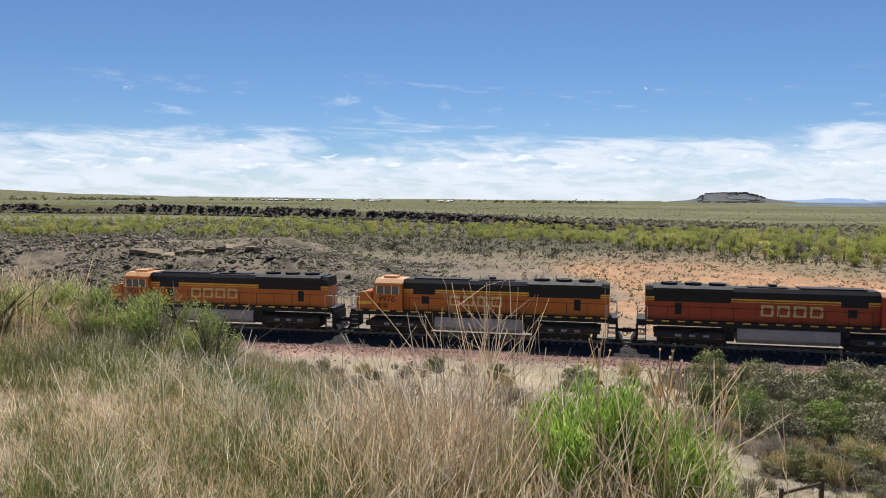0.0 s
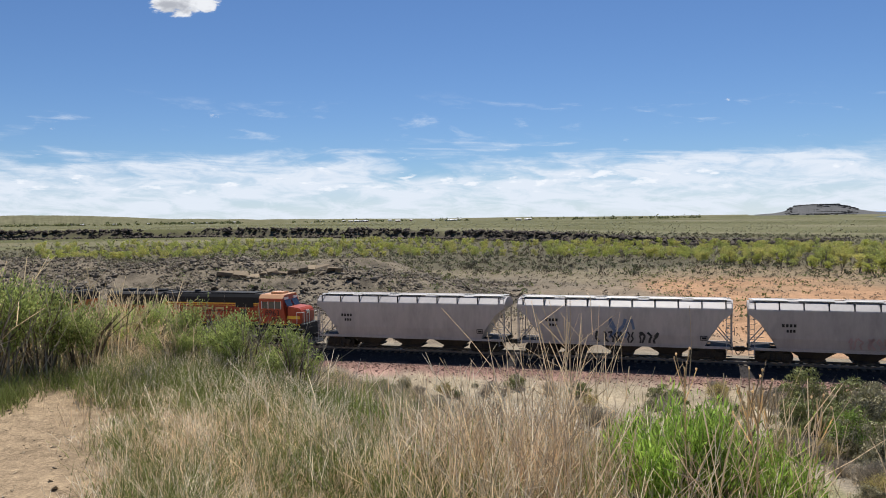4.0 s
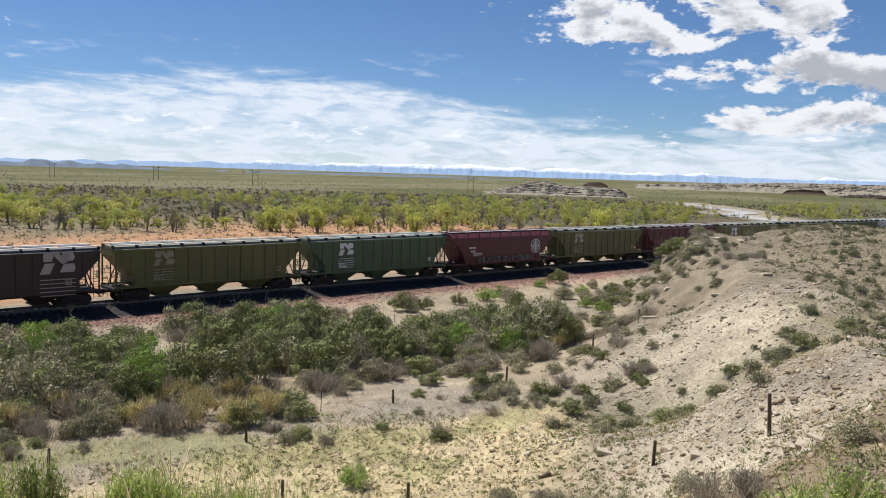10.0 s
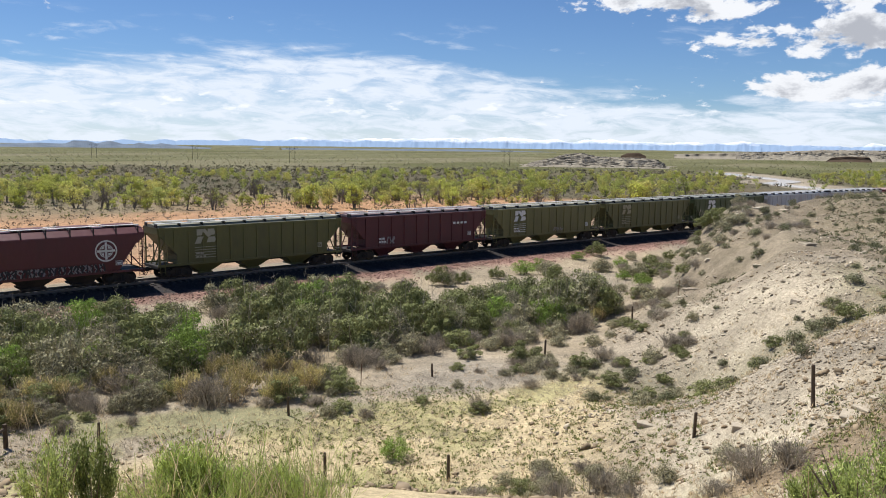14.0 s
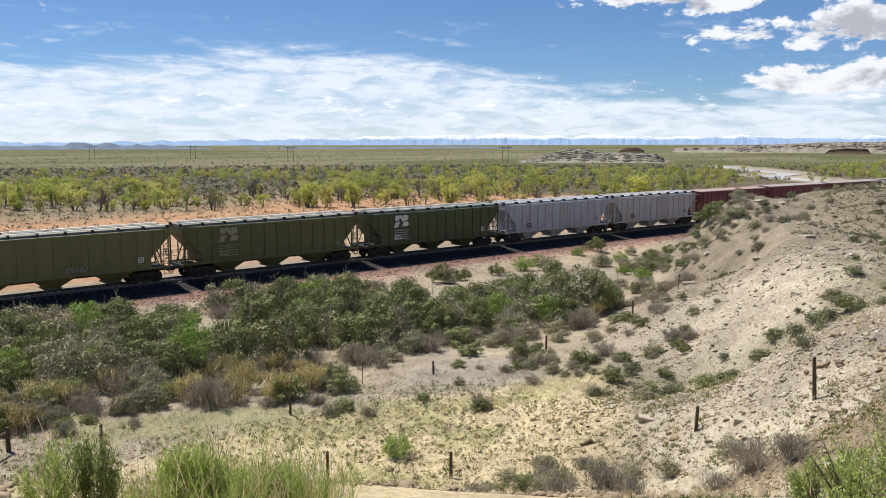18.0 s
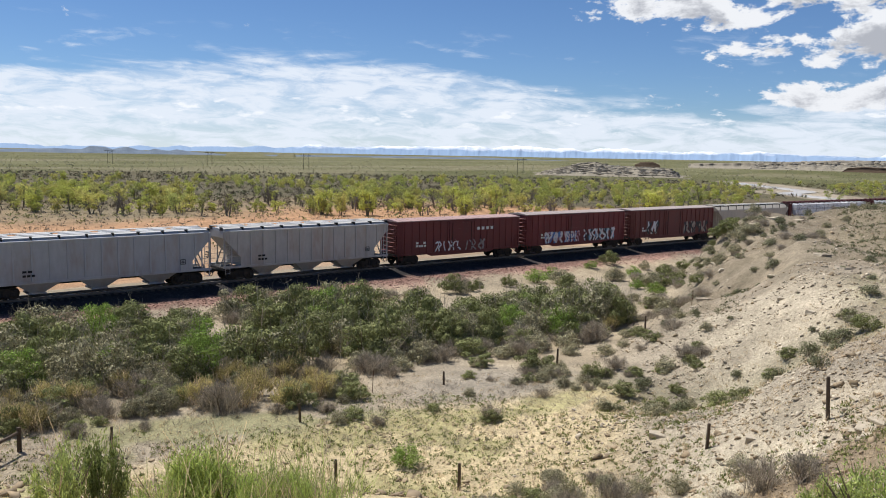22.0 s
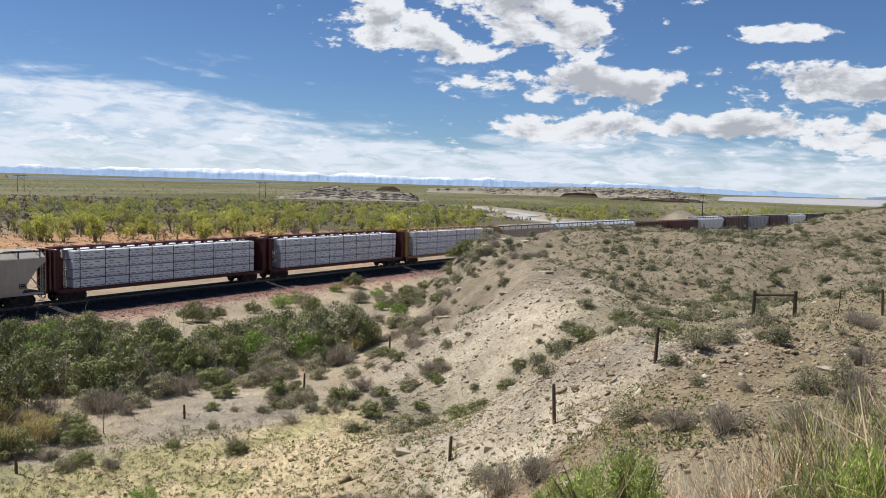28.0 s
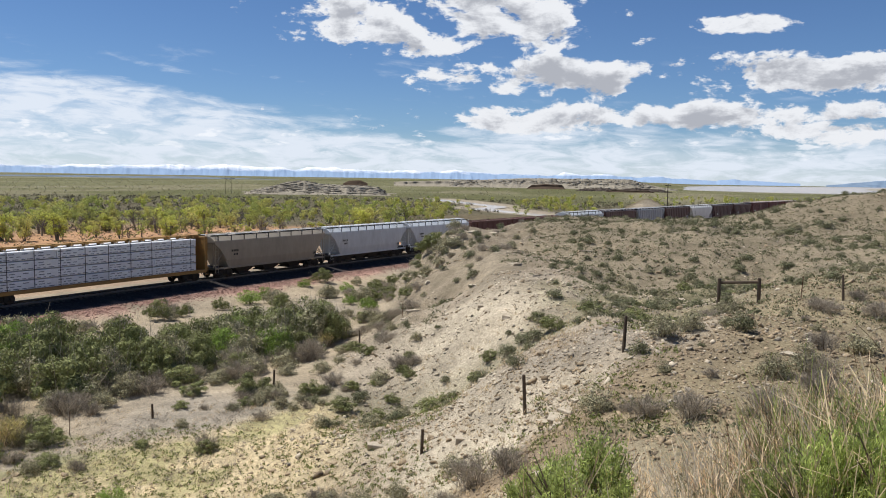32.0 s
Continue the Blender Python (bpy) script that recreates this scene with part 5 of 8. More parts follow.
def mesh_from(name, verts, faces, mat, smooth_faces=False):
    """verts: n x 3; faces: m x k, all of one size."""
    me = bpy.data.meshes.new(name)
    k = faces.shape[1]
    me.vertices.add(len(verts))
    me.vertices.foreach_set("co", np.asarray(verts, np.float32).ravel())
    me.loops.add(faces.size)
    me.loops.foreach_set("vertex_index", faces.ravel().astype(np.int32))
    me.polygons.add(len(faces))
    me.polygons.foreach_set("loop_start", np.arange(0, faces.size, k, dtype=np.int32))
    me.update(calc_edges=True)
    me.materials.append(mat)
    return me


def blades(rs, roots, tall, lean, width, segs=3, curl=0.5):
    """Narrow bent ribbons that grow from the roots."""
    n = len(roots)
    a = rs.uniform(0, 2 * math.pi, n)
    out = np.stack([np.cos(a), np.sin(a), np.zeros(n)], 1)
    side = np.stack([-np.sin(a + 0.8), np.cos(a + 0.8), np.zeros(n)], 1)
    h = tall * rs.uniform(0.55, 1.15, (n, 1))
    k = lean * rs.uniform(0.1, 1.2, (n, 1))
    rows = []
    for i in range(segs + 1):
        t = i / segs
        p = roots + out * h * k * (t * 0.6 + curl * t * t) + np.array([0, 0, 1.0]) * h * t * (1 - 0.25 * k * t)
        w = width * (1 - 0.8 * t)
        rows += [p - side * w / 2, p + side * w / 2]
    v = np.stack(rows, 1)
    m = v.shape[1]
    f = np.array([[2 * i, 2 * i + 1, 2 * i + 3, 2 * i + 2] for i in range(segs)])
    f = (np.arange(n)[:, None, None] * m + f[None]).reshape(-1, 4)
    return v.reshape(-1, 3), f


def joined(chunks):
    vs, fs, o = [], [], 0
    for v, f in chunks:
        vs.append(v)
        fs.append(f + o)
        o += len(v)
    return np.vstack(vs), np.vstack(fs)


def leaf_mat(name, color, vary=0.3, thin=0.25):
    return material(name, color, rough=0.8, grain=0.15, scale=3.0, stain=0.0, bump=0.0, spec=0.12, island=vary, random=0.22, two_sided=thin)


GREEN_LEAF = leaf_mat("green_leaf", (0.235, 0.25, 0.105), 0.42, 0.08)
BRIGHT_LEAF = leaf_mat("bright_leaf", (0.235, 0.33, 0.075), 0.5, 0.25)
SAGE_LEAF = leaf_mat("sage_leaf", (0.3, 0.28, 0.175), 0.55, 0.08)
GREY_TWIG = leaf_mat("grey_twig", (0.36, 0.315, 0.25), 0.45, 0.2)
GOLD_LEAF = leaf_mat("gold_leaf", (0.46, 0.4, 0.18), 0.5, 0.3)
STRAW = leaf_mat("straw", (0.7, 0.555, 0.355), 0.5, 0.38)
PALE_STRAW = leaf_mat("pale_straw", (0.86, 0.75, 0.57), 0.35, 0.42)
BROWN_STALK = leaf_mat("brown_stalk", (0.66, 0.51, 0.34), 0.55, 0.28)
GRASS_GREEN = leaf_mat("grass_green", (0.21, 0.245, 0.075), 0.55, 0.42)
YELLOW_SHOOT = leaf_mat("yellow_shoot", (0.385, 0.45, 0.135), 0.5, 0.4)
ROUND_LEAF = leaf_mat("round_leaf", (0.175, 0.18, 0.1), 0.5, 0.06)
SPRIG = leaf_mat("sprig", (0.255, 0.29, 0.095), 0.5, 0.2)
RED_BROOM = leaf_mat("red_broom", (0.32, 0.21, 0.125), 0.5, 0.1)
BROOM_SHOOT = leaf_mat("broom_shoot", (0.33, 0.46, 0.095), 0.5, 0.42)
PALE_GREEN = leaf_mat("pale_green", (0.36, 0.41, 0.14), 0.5, 0.42)
FLAT_BRUSH = leaf_mat("flat_brush", (0.24, 0.205, 0.15), 0.5, 0.05)
THICKET = leaf_mat("thicket_twig", (0.17, 0.145, 0.10), 0.5, 0.05)
STEM = material("brown_stem", (0.16, 0.12, 0.085), rough=0.9, grain=0.3, stain=0.2)
WILLOW = [leaf_mat("willow_leaf_" + n, c, 0.45, 0.42) for n, c in (("lime", (0.52, 0.54, 0.14)), ("yellow", (0.58, 0.55, 0.19)), ("green", (0.38, 0.41, 0.13)))]
BARK = material("bark", (0.20, 0.175, 0.145), rough=0.95, grain=0.4, scale=4)


def stem_mesh(name, rs, n, tall, spread, r=0.008):
    bm = bmesh.new()
    for k in range(n):
        a, l = rs.uniform(0, 6.28), rs.uniform(0.5, 1.0)
        tip = Vector((math.cos(a) * spread * l, math.sin(a) * spread * l, tall * rs.uniform(0.6, 1.0)))
        mid = tip * 0.5 + Vector((0, 0, 0.12 * tall))
        tube(bm, (0.05 * math.cos(a), 0.05 * math.sin(a), -0.15), mid, r * 1.6, 4, r)
        tube(bm, mid, tip, r, 4, r * 0.4)
    return finish(bm, name, STEM)


def stalks(rs, roots, tall, lean, width, kids=2, spread=0.55):
    """Stiff bare stems with a slight bend, each with a few side twigs near its tip."""
    n = len(roots)
    a = rs.uniform(0, 2 * math.pi, n)
    k = np.abs(rs.randn(n)) * lean
    d = np.stack([np.cos(a) * k, np.sin(a) * k, np.ones(n)], 1)
    d /= np.linalg.norm(d, axis=1)[:, None]
    h = tall * rs.uniform(0.45, 1.1, (n, 1))
    bend = rs.randn(n, 3) * 0.10
    bend[:, 2] = -np.abs(bend[:, 2])

    def ribbon(p0, d, h, bend, w0, w1, segs=3):
        side = np.cross(d, rs.randn(len(p0), 3))
        side /= np.linalg.norm(side, axis=1)[:, None] + 1e-9
        rows = []
        for i in range(segs + 1):
            t = i / segs
            p = p0 + d * h * t + bend * h * t * t
            w = w0 + (w1 - w0) * t
            rows += [p - side * w / 2, p + side * w / 2]
        v = np.stack(rows, 1)
        f = np.array([[2 * i, 2 * i + 1, 2 * i + 3, 2 * i + 2] for i in range(segs)])
        return v.reshape(-1, 3), (np.arange(len(p0))[:, None, None] * v.shape[1] + f[None]).reshape(-1, 4)
    out = [ribbon(roots, d, h, bend, width, width * 0.45)]
    for j in range(kids):
        t = rs.uniform(0.4, 0.9, (n, 1))
        p = roots + d * h * t + bend * h * t * t
        e = d + rs.randn(n, 3) * spread
        e[:, 2] = np.abs(e[:, 2]) + 0.3
        e /= np.linalg.norm(e, axis=1)[:, None]
        out.append(ribbon(p, e, h * rs.uniform(0.12, 0.34, (n, 1)), rs.randn(n, 3) * 0.1, width * 0.6, width * 0.35, 2))
    return joined(out)


def sprigs(rs, tips, foot, per, leaf, turn=0.6, bare=0.35):
    """Small narrow leaves set along shoots that run from the foot to each tip."""
    n = len(tips)
    i = np.repeat(np.arange(n), per)
    t = (bare + (1 - bare) * rs.uniform(0, 1, (n * per, 1)) ** 0.8)
    base = foot[i]
    run = tips[i] - base
    c = base + run * t
    c[:, 2] += 0.10 * run[:, 2] * (t * (1 - t) * 4)[:, 0]
    c += rs.randn(n * per, 3) * leaf[0] * 0.45
    d = run / (np.linalg.norm(run, axis=1)[:, None] + 1e-9) + rs.randn(n * per, 3) * turn
    d /= np.linalg.norm(d, axis=1)[:, None]
    s = np.cross(d, rs.randn(n * per, 3))
    s /= np.linalg.norm(s, axis=1)[:, None] + 1e-9
    l = leaf[0] * rs.uniform(0.6, 1.4, (n * per, 1))
    w = leaf[1] * rs.uniform(0.6, 1.4, (n * per, 1))
    v = np.stack([c - d * l / 2, c + s * w / 2, c + d * l / 2, c - s * w / 2], 1).reshape(-1, 3)
    return v, np.arange(4 * n * per).reshape(-1, 4)


def lobed(rs, lobes, per, leaf, fuzz=0.12, low=0.03):
    """Small leaves over the lobes of a crown, each facing roughly outwards; some stick out as sprigs."""
    c = np.array([l[0] for l in lobes])
    q = np.array([l[1] for l in lobes])
    i = np.repeat(np.arange(len(lobes)), per)
    n = len(i)
    u = rs.randn(n, 3)
    u[:, 2] += 0.35
    u /= np.linalg.norm(u, axis=1)[:, None]
    k = 0.55 + 0.45 * rs.uniform(0, 1, (n, 1)) ** 0.5
    out = rs.uniform(size=(n, 1)) < fuzz
    k = np.where(out, 1.0 + 0.28 * rs.uniform(size=(n, 1)), k)
    p = c[i] + u * q[i][:, None] * k * np.array([1, 1, 0.85])
    nor = u + rs.randn(n, 3) * 0.30
    nor /= np.linalg.norm(nor, axis=1)[:, None]
    d = rs.randn(n, 3) * 0.6 + np.array([0, 0, 0.7]) + np.where(out, u * 2.0, 0)
    d -= nor * (d * nor).sum(1)[:, None] * np.where(out, 0.2, 1.0)
    d /= np.linalg.norm(d, axis=1)[:, None] + 1e-9
    s = np.cross(nor, d)
    s /= np.linalg.norm(s, axis=1)[:, None] + 1e-9
    l, w = leaf[0] * rs.uniform(0.6, 1.4, (n, 1)), leaf[1] * rs.uniform(0.6, 1.4, (n, 1)) * np.where(out, 0.6, 1.0)
    keep = p[:, 2] > low
    v = np.stack([p - d * l / 2, p + s * w / 2, p + d * l / 2, p - s * w / 2], 1)[keep]
    return v.reshape(-1, 3), np.arange(4 * len(v)).reshape(-1, 4)


def dome_kind(seed, mat, tall=1.0, spread=0.8, n=3600, leaf=(0.06, 0.03), blade=0, blade_mat=None, lobes=13, fuzz=0.14, ball=(0.15, 0.27)):
    """A rounded bush one metre high: heaped lobes of small leaves over bare twigs."""
    rs = np.random.RandomState(seed)
    balls = []
    for k in range(lobes):
        a, q = k * 2.4 + rs.uniform(-0.5, 0.5), math.sqrt((k + 0.5) / lobes) * rs.uniform(0.8, 1.1)
        rad = rs.uniform(*ball) * (1.05 - 0.3 * q)
        top = tall * (1 - 0.55 * q * q) * rs.uniform(0.70, 1.10)
        balls.append(((math.cos(a) * q * spread * 0.78, math.sin(a) * q * spread * 0.78, max(top - rad, rad * 0.7)), rad))
        if top > 0.62:
            balls.append(((math.cos(a) * q * spread * 0.7, math.sin(a) * q * spread * 0.7, top * 0.38), rad * 1.1))
    v, f = lobed(rs, balls, max(20, n // len(balls)), leaf, fuzz)
    fol = mesh_from("foliage", v, f, mat)
    st = stem_mesh("stems", rs, 10, tall * 0.75, spread * 0.7)
    sh = None
    if blade:
        roots = np.stack([rs.randn(blade) * spread * 0.3, rs.randn(blade) * spread * 0.3, np.zeros(blade)], 1)
        sh = mesh_from("shoot_tuft", *stalks(rs, roots, tall * 1.08, 0.5, 0.012, 2), blade_mat)
    return st, fol, sh


def shrub_kind(seed, leafy, mat, tall=1.0, spread=0.75, n=900, leaf=(0.10, 0.035), blade=0, blade_mat=None, upright=0.0):
    """A shrub one metre high: shoots from one foot to the tips of an uneven dome, set with small leaves, and bare twigs."""
    rs = np.random.RandomState(seed)
    tips = []
    clumps = rs.randint(7, 11)
    shoots = max(30, n // 26)
    for k in range(clumps):
        a, q = rs.uniform(0, 6.28), math.sqrt(rs.uniform(0, 1))
        mid = np.array([math.cos(a) * q * spread * 0.8, math.sin(a) * q * spread * 0.8, tall * (0.42 + 0.5 * rs.uniform(0.3, 1) * (1 - 0.6 * q * q))])
        tips.append(mid + rs.randn(shoots // clumps + 1, 3) * np.array([0.125, 0.125, 0.085 + 0.1 * upright]) * spread * rs.uniform(0.7, 1.3))
    tips = np.vstack(tips)
    tips[:, 2] = np.maximum(tips[:, 2], 0.12)
    foot = np.stack([tips[:, 0] * (0.15 + 0.6 * upright), tips[:, 1] * (0.15 + 0.6 * upright), np.zeros(len(tips))], 1)
    v, f = sprigs(rs, tips, foot, 26, leaf, 0.55 if leafy else 0.4)
    fol = mesh_from("foliage", v, f, mat)
    st = stem_mesh("stems", rs, 12, tall * 0.8, spread * 0.8)
    sh = None
    if blade:
        roots = np.stack([rs.randn(blade) * spread * 0.25, rs.randn(blade) * spread * 0.25, np.full(blade, 0.0)], 1)
        bv, bf = stalks(rs, roots, tall * 1.02, 0.5, 0.013, 2)
        sh = mesh_from("shoot_tuft", bv, bf, blade_mat)
    return st, fol, sh


def plant(kind, name, label, category, m, group=""):
    st, fol, sh = kind
    root = new(name, st)
    tagged(root, label, category, group)
    f = new("foliage", fol)
    f.parent = root
    if sh:
        s = new("shoot_tuft", sh)
        s.parent = root
    root.matrix_world = m
    return root


def ground_at(x, y):
    return float(height(np.array([x]), np.array([y]))[0])


def put(x, y, size, rz=0, squash=1.0, sink=0.03):
    return Matrix.LocRotScale((x, y, ground_at(x, y) - sink), Euler((0, 0, rz)), (size, size, size * squash))


GREASE = [dome_kind(10 + k, GREEN_LEAF, 1.0, 0.85, 4000, (0.066, 0.030), 12, GREY_TWIG, fuzz=0.12, ball=(0.16, 0.26)) for k in range(5)]
LUSH = [dome_kind(20 + k, BRIGHT_LEAF, 1.0, 0.7, 3400, (0.060, 0.024), 12, BRIGHT_LEAF, fuzz=0.3) for k in range(2)]
SAGE = [dome_kind(30 + k, SAGE_LEAF, 0.9, 0.62, 3000, (0.062, 0.027), 20, GREY_TWIG, fuzz=0.14, ball=(0.19, 0.29)) for k in range(4)]
DEAD = [shrub_kind(40 + k, 0, GREY_TWIG, 0.9, 0.8, 1800, (0.10, 0.014), 150, GREY_TWIG) for k in range(3)]
GOLD = [shrub_kind(50 + k, 0, GOLD_LEAF, 1.0, 0.75, 2600, (0.085, 0.020), 70, STRAW, 0.5) for k in range(3)]
ROUND = [dome_kind(70 + k, ROUND_LEAF, 0.85, 0.5, 1100, (0.075, 0.036), 10, GREY_TWIG, lobes=7, fuzz=0.08, ball=(0.24, 0.33)) for k in range(4)]

SHRUBS = {
    "round": (ROUND, "sagebrush", ("small rounded dark sagebrush on pale soil", "compact grey-green sagebrush on the stony spur")),
    "grease": (GREASE, "greasewood_bush", ("dense dark green greasewood bush on the flat", "leafy green bush beside the railway")),
    "lush": (LUSH, "green_bush", ("fresh bright green leafy bush on dry ground",)),
    "sage": (SAGE, "sagebrush", ("grey-green sagebrush on stony dry ground", "low rounded grey sagebrush")),
    "dead": (DEAD, "dry_shrub", ("leafless grey-brown twiggy shrub", "dry brittle grey shrub")),
    "gold": (GOLD, "rabbitbrush", ("straw-gold and green rabbitbrush clump",)),
}


def scatter_shrubs():
    rs = random.Random(77)
    spots = []

    def add(kind, x, y, size, squash=1.0):
        spots.append((kind, x, y, size, squash))

    # thick belt of brush between the line and the lane
    belt = [polar(17, 50), polar(24, 46), polar(32, 46), polar(40, 48), polar(48, 50), polar(56, 54), polar(62, 57), polar(66, 62)]
    for k in range(350):
        t = rs.random() * 7
        i = min(int(t), 6)
        bx_, by_ = [belt[i][j] + (belt[i + 1][j] - belt[i][j]) * (t - i) for j in (0, 1)]
        off = rs.uniform(-6.5, 15.5 if i < 4 else 6.5)
        r = math.hypot(bx_, by_)
        x, y = bx_ * (1 + off / r), by_ * (1 + off / r)
        if float(across_track(np.array([x]), np.array([y]))[0]) > -8.5 - 2 * rs.random():
            continue
        if float(fbm2(np.array([x]), np.array([y]), 6.5, 2)[0]) < -0.22:
            continue
        if off > -3.5:
            kind = rs.choices(("grease", "sage", "lush", "dead"), (5, 4.6, 1.0, 1.0))[0]
            add(kind, x, y, rs.uniform(1.7, 2.9) * (0.6 if kind == "dead" else 1), rs.uniform(0.95, 1.25))
        else:
            kind = rs.choices(("grease", "sage", "gold", "dead"), (2, 3, 3.5 if i < 4 else 0.5, 3))[0]
            add(kind, x, y, rs.uniform(1.1, 1.9), rs.uniform(0.75, 1.0))
    for k in range(46):
        az, r = rs.uniform(22, 47), rs.uniform(37.5, 45)
        x, y = polar(az, r)
        add(rs.choice(("gold", "gold", "dead", "sage", "grease")), x, y, rs.uniform(1.0, 1.8), 0.95)
    # grey brush that edges the track's shoulder
    for k in range(70):
        t = rs.uniform(-30, 78)
        (x, y), th, d = on_track(t), float(heading(np.array(t))), rs.uniform(-12.5, -8.8)
        add(rs.choice(("sage", "dead", "grease", "sage")), x - math.sin(th) * d, y + math.cos(th) * d, rs.uniform(0.9, 1.7) * (0.6 if t < 10 else 1), rs.uniform(0.9, 1.2))
    # brush along the toe of the slope, near the line
    for k in range(95):
        az, r = rs.uniform(-18, 22), rs.uniform(24, 58)
        x, y = polar(az, r)
        add(rs.choice(("sage", "dead", "gold", "dead")), x, y, rs.uniform(0.7, 1.5))
    for k in range(16):
        x, y = polar(rs.uniform(34.5, 39), rs.uniform(42, 58))
        add(rs.choice(("grease", "grease", "sage", "dead")), x, y, rs.uniform(1.5, 2.3), 0.9)
    # clumps beside the pale gully
    for k in range(26):
        az, r = rs.uniform(60, 70), rs.uniform(62, 88)
        x, y = polar(az, r)
        add(rs.choice(("grease", "sage", "lush", "sage")), x, y, rs.uniform(1.2, 2.2), 0.8)
    # between the line and the foot of the spur
    for k in range(26):
        x, y = polar(rs.uniform(65, 74.5), rs.uniform(74, 94))
        add(rs.choice(("sage", "grease", "dead", "sage")), x, y, rs.uniform(1.1, 2.0), 0.85)
    for k in range(70):
        x, y = polar(rs.uniform(68.5, 79), rs.uniform(60, 96))
        add(rs.choice(("round", "sage", "round", "dead", "round")), x, y, rs.uniform(0.5, 1.2), 0.85)
    for k in range(34):
        x, y = polar(rs.uniform(56, 73), rs.uniform(41.5, 46.5))
        add(rs.choice(("sage", "dead", "sage", "grease")), x, y, rs.uniform(0.5, 1.15), 0.8)
    for k in range(12):
        x, y = polar(rs.uniform(59, 68), rs.uniform(24.5, 28.5))
        add(rs.choice(("sage", "dead", "sage")), x, y, rs.uniform(0.5, 0.95), 0.85)
    # open lane: scattered low shrubs
    for k in range(42):
        az, r = rs.uniform(22, 66), rs.uniform(35.5, 44)
        x, y = polar(az, r)
        add(rs.choice(("sage", "dead", "sage", "grease")), x, y, rs.uniform(0.5, 1.1), 0.85)
    # along the foot of the spur
    for k in range(44):
        t = rs.random()
        x, y = 40 + t * 46 + rs.uniform(-1, 5), 19.6 + t * 12 + rs.uniform(-4, 2.5)
        add(rs.choice(("sage", "dead", "grease")), x, y, rs.uniform(0.7, 1.4), 0.8)
    # slopes and top of the spur
    for k in range(3000):
        x, y = rs.uniform(20, 110), rs.uniform(-34, 30)
        q = 0.254 * (x - 40) - 0.967 * (y - 19.6)
        if q < 2 or -0.84 * (x - 99) - 0.542 * (y - 35) < 3:
            continue
        edge = float(np.interp(x, [p[0] for p in KNOLL_EDGE[::-1]], [p[1] for p in KNOLL_EDGE[::-1]]))
        chance = 0.07 + 0.30 * float(smooth((q - 13) / 8)) + 0.26 * float(smooth((x - 52) / 15))
        kinds = ("round", "round", "round", "round", "sage")
        if y < edge and x < 46:
            chance, kinds = 0.32, ("dead", "sage", "dead", "round")
        if float(fbm2(np.array([x]), np.array([y]), 7, 3)[0]) < -0.05:
            chance *= 0.35
        if rs.random() < chance:
            add(rs.choice(kinds), x, y, 0.4 + 0.8 * rs.random() ** 1.8, 0.85)
    # green growth along the gully between the knoll and the spur
    for k in range(90):
        i = rs.randrange(4)
        t = rs.random()
        (ax, ay), (bx_, by_) = SPUR_GULLY[i], SPUR_GULLY[i + 1]
        add(rs.choice(("round", "grease", "sage", "round")), ax + (bx_ - ax) * t + rs.gauss(0, 1.6), ay + (by_ - ay) * t + rs.gauss(0, 1.6), rs.uniform(0.5, 1.15), 0.8)
    # single shrubs that stand out
    for kind, az, r, size in (("lush", 51.1, 30.5, 1.15), ("grease", 47.2, 39.5, 1.25), ("sage", 45.6, 40, 1.0), ("grease", 60.2, 45.5, 1.7), ("sage", 88.9, 30.5, 1.25), ("sage", 90.6, 32, 1.05), ("sage", 84.6, 24, 1.05),
                              ("grease", 60.5, 24.5, 1.05), ("sage", 63, 25, 1.0), ("sage", 61.5, 23.2, 0.9), ("dead", 66, 24, 1.0), ("sage", 70.5, 24.3, 0.8), ("dead", 76, 22, 1.2), ("dead", 78.5, 21.5, 1.0), ("sage", 74.5, 25, 0.9),
                              ("dead", 88, 23, 1.0), ("dead", 91, 22, 1.1), ("sage", 96, 27, 1.1), ("sage", 98, 28, 1.2), ("dead", 99, 24, 1.1), ("sage", 101, 33, 1.3), ("sage", 93.4, 40, 0.9), ("grease", 58, 25.5, 0.7), ("dead", 57, 23, 0.9),
                              ("dead", 63, 22, 0.9), ("dead", 68, 22, 0.8)):
        x, y = polar(az, r)
        add(kind, x, y, size, 0.9)
    spots.sort(key=lambda s: math.hypot(s[1], s[2]))
    count, rest = {}, {}
    for kind, x, y, size, squash in spots:
        kinds, name, labels = SHRUBS[kind]
        count[name] = count.get(name, 0) + 1
        k, m = rs.choice(kinds), put(x, y, size, rs.uniform(0, 6.28), squash * rs.uniform(0.85, 1.1), 0.06)
        if count[name] <= 165:
            plant(k, name, labels[count[name] % len(labels)], "shrub", m, "shrubs on the slopes")
        else:
            for me in k[1:]:
                rest.setdefault(me.materials[0].name, []).append((me, m))
    for mat, items in rest.items():
        chunks = []
        for me, m in items:
            v = np.empty(len(me.vertices) * 3, np.float32)
            me.vertices.foreach_get("co", v)
            f = np.empty(len(me.loops), np.int32)
            me.loops.foreach_get("vertex_index", f)
            a = np.array(m)
            chunks.append((v.reshape(-1, 3) @ a[:3, :3].T + a[:3, 3], f.reshape(-1, 4)))
        v, f = joined(chunks)
        tagged(new("far_brush", mesh_from("far_brush", v, f, MATS[mat])), "further sagebrush and brush on the slopes", "shrubs", kind="stuff")

scatter_shrubs()


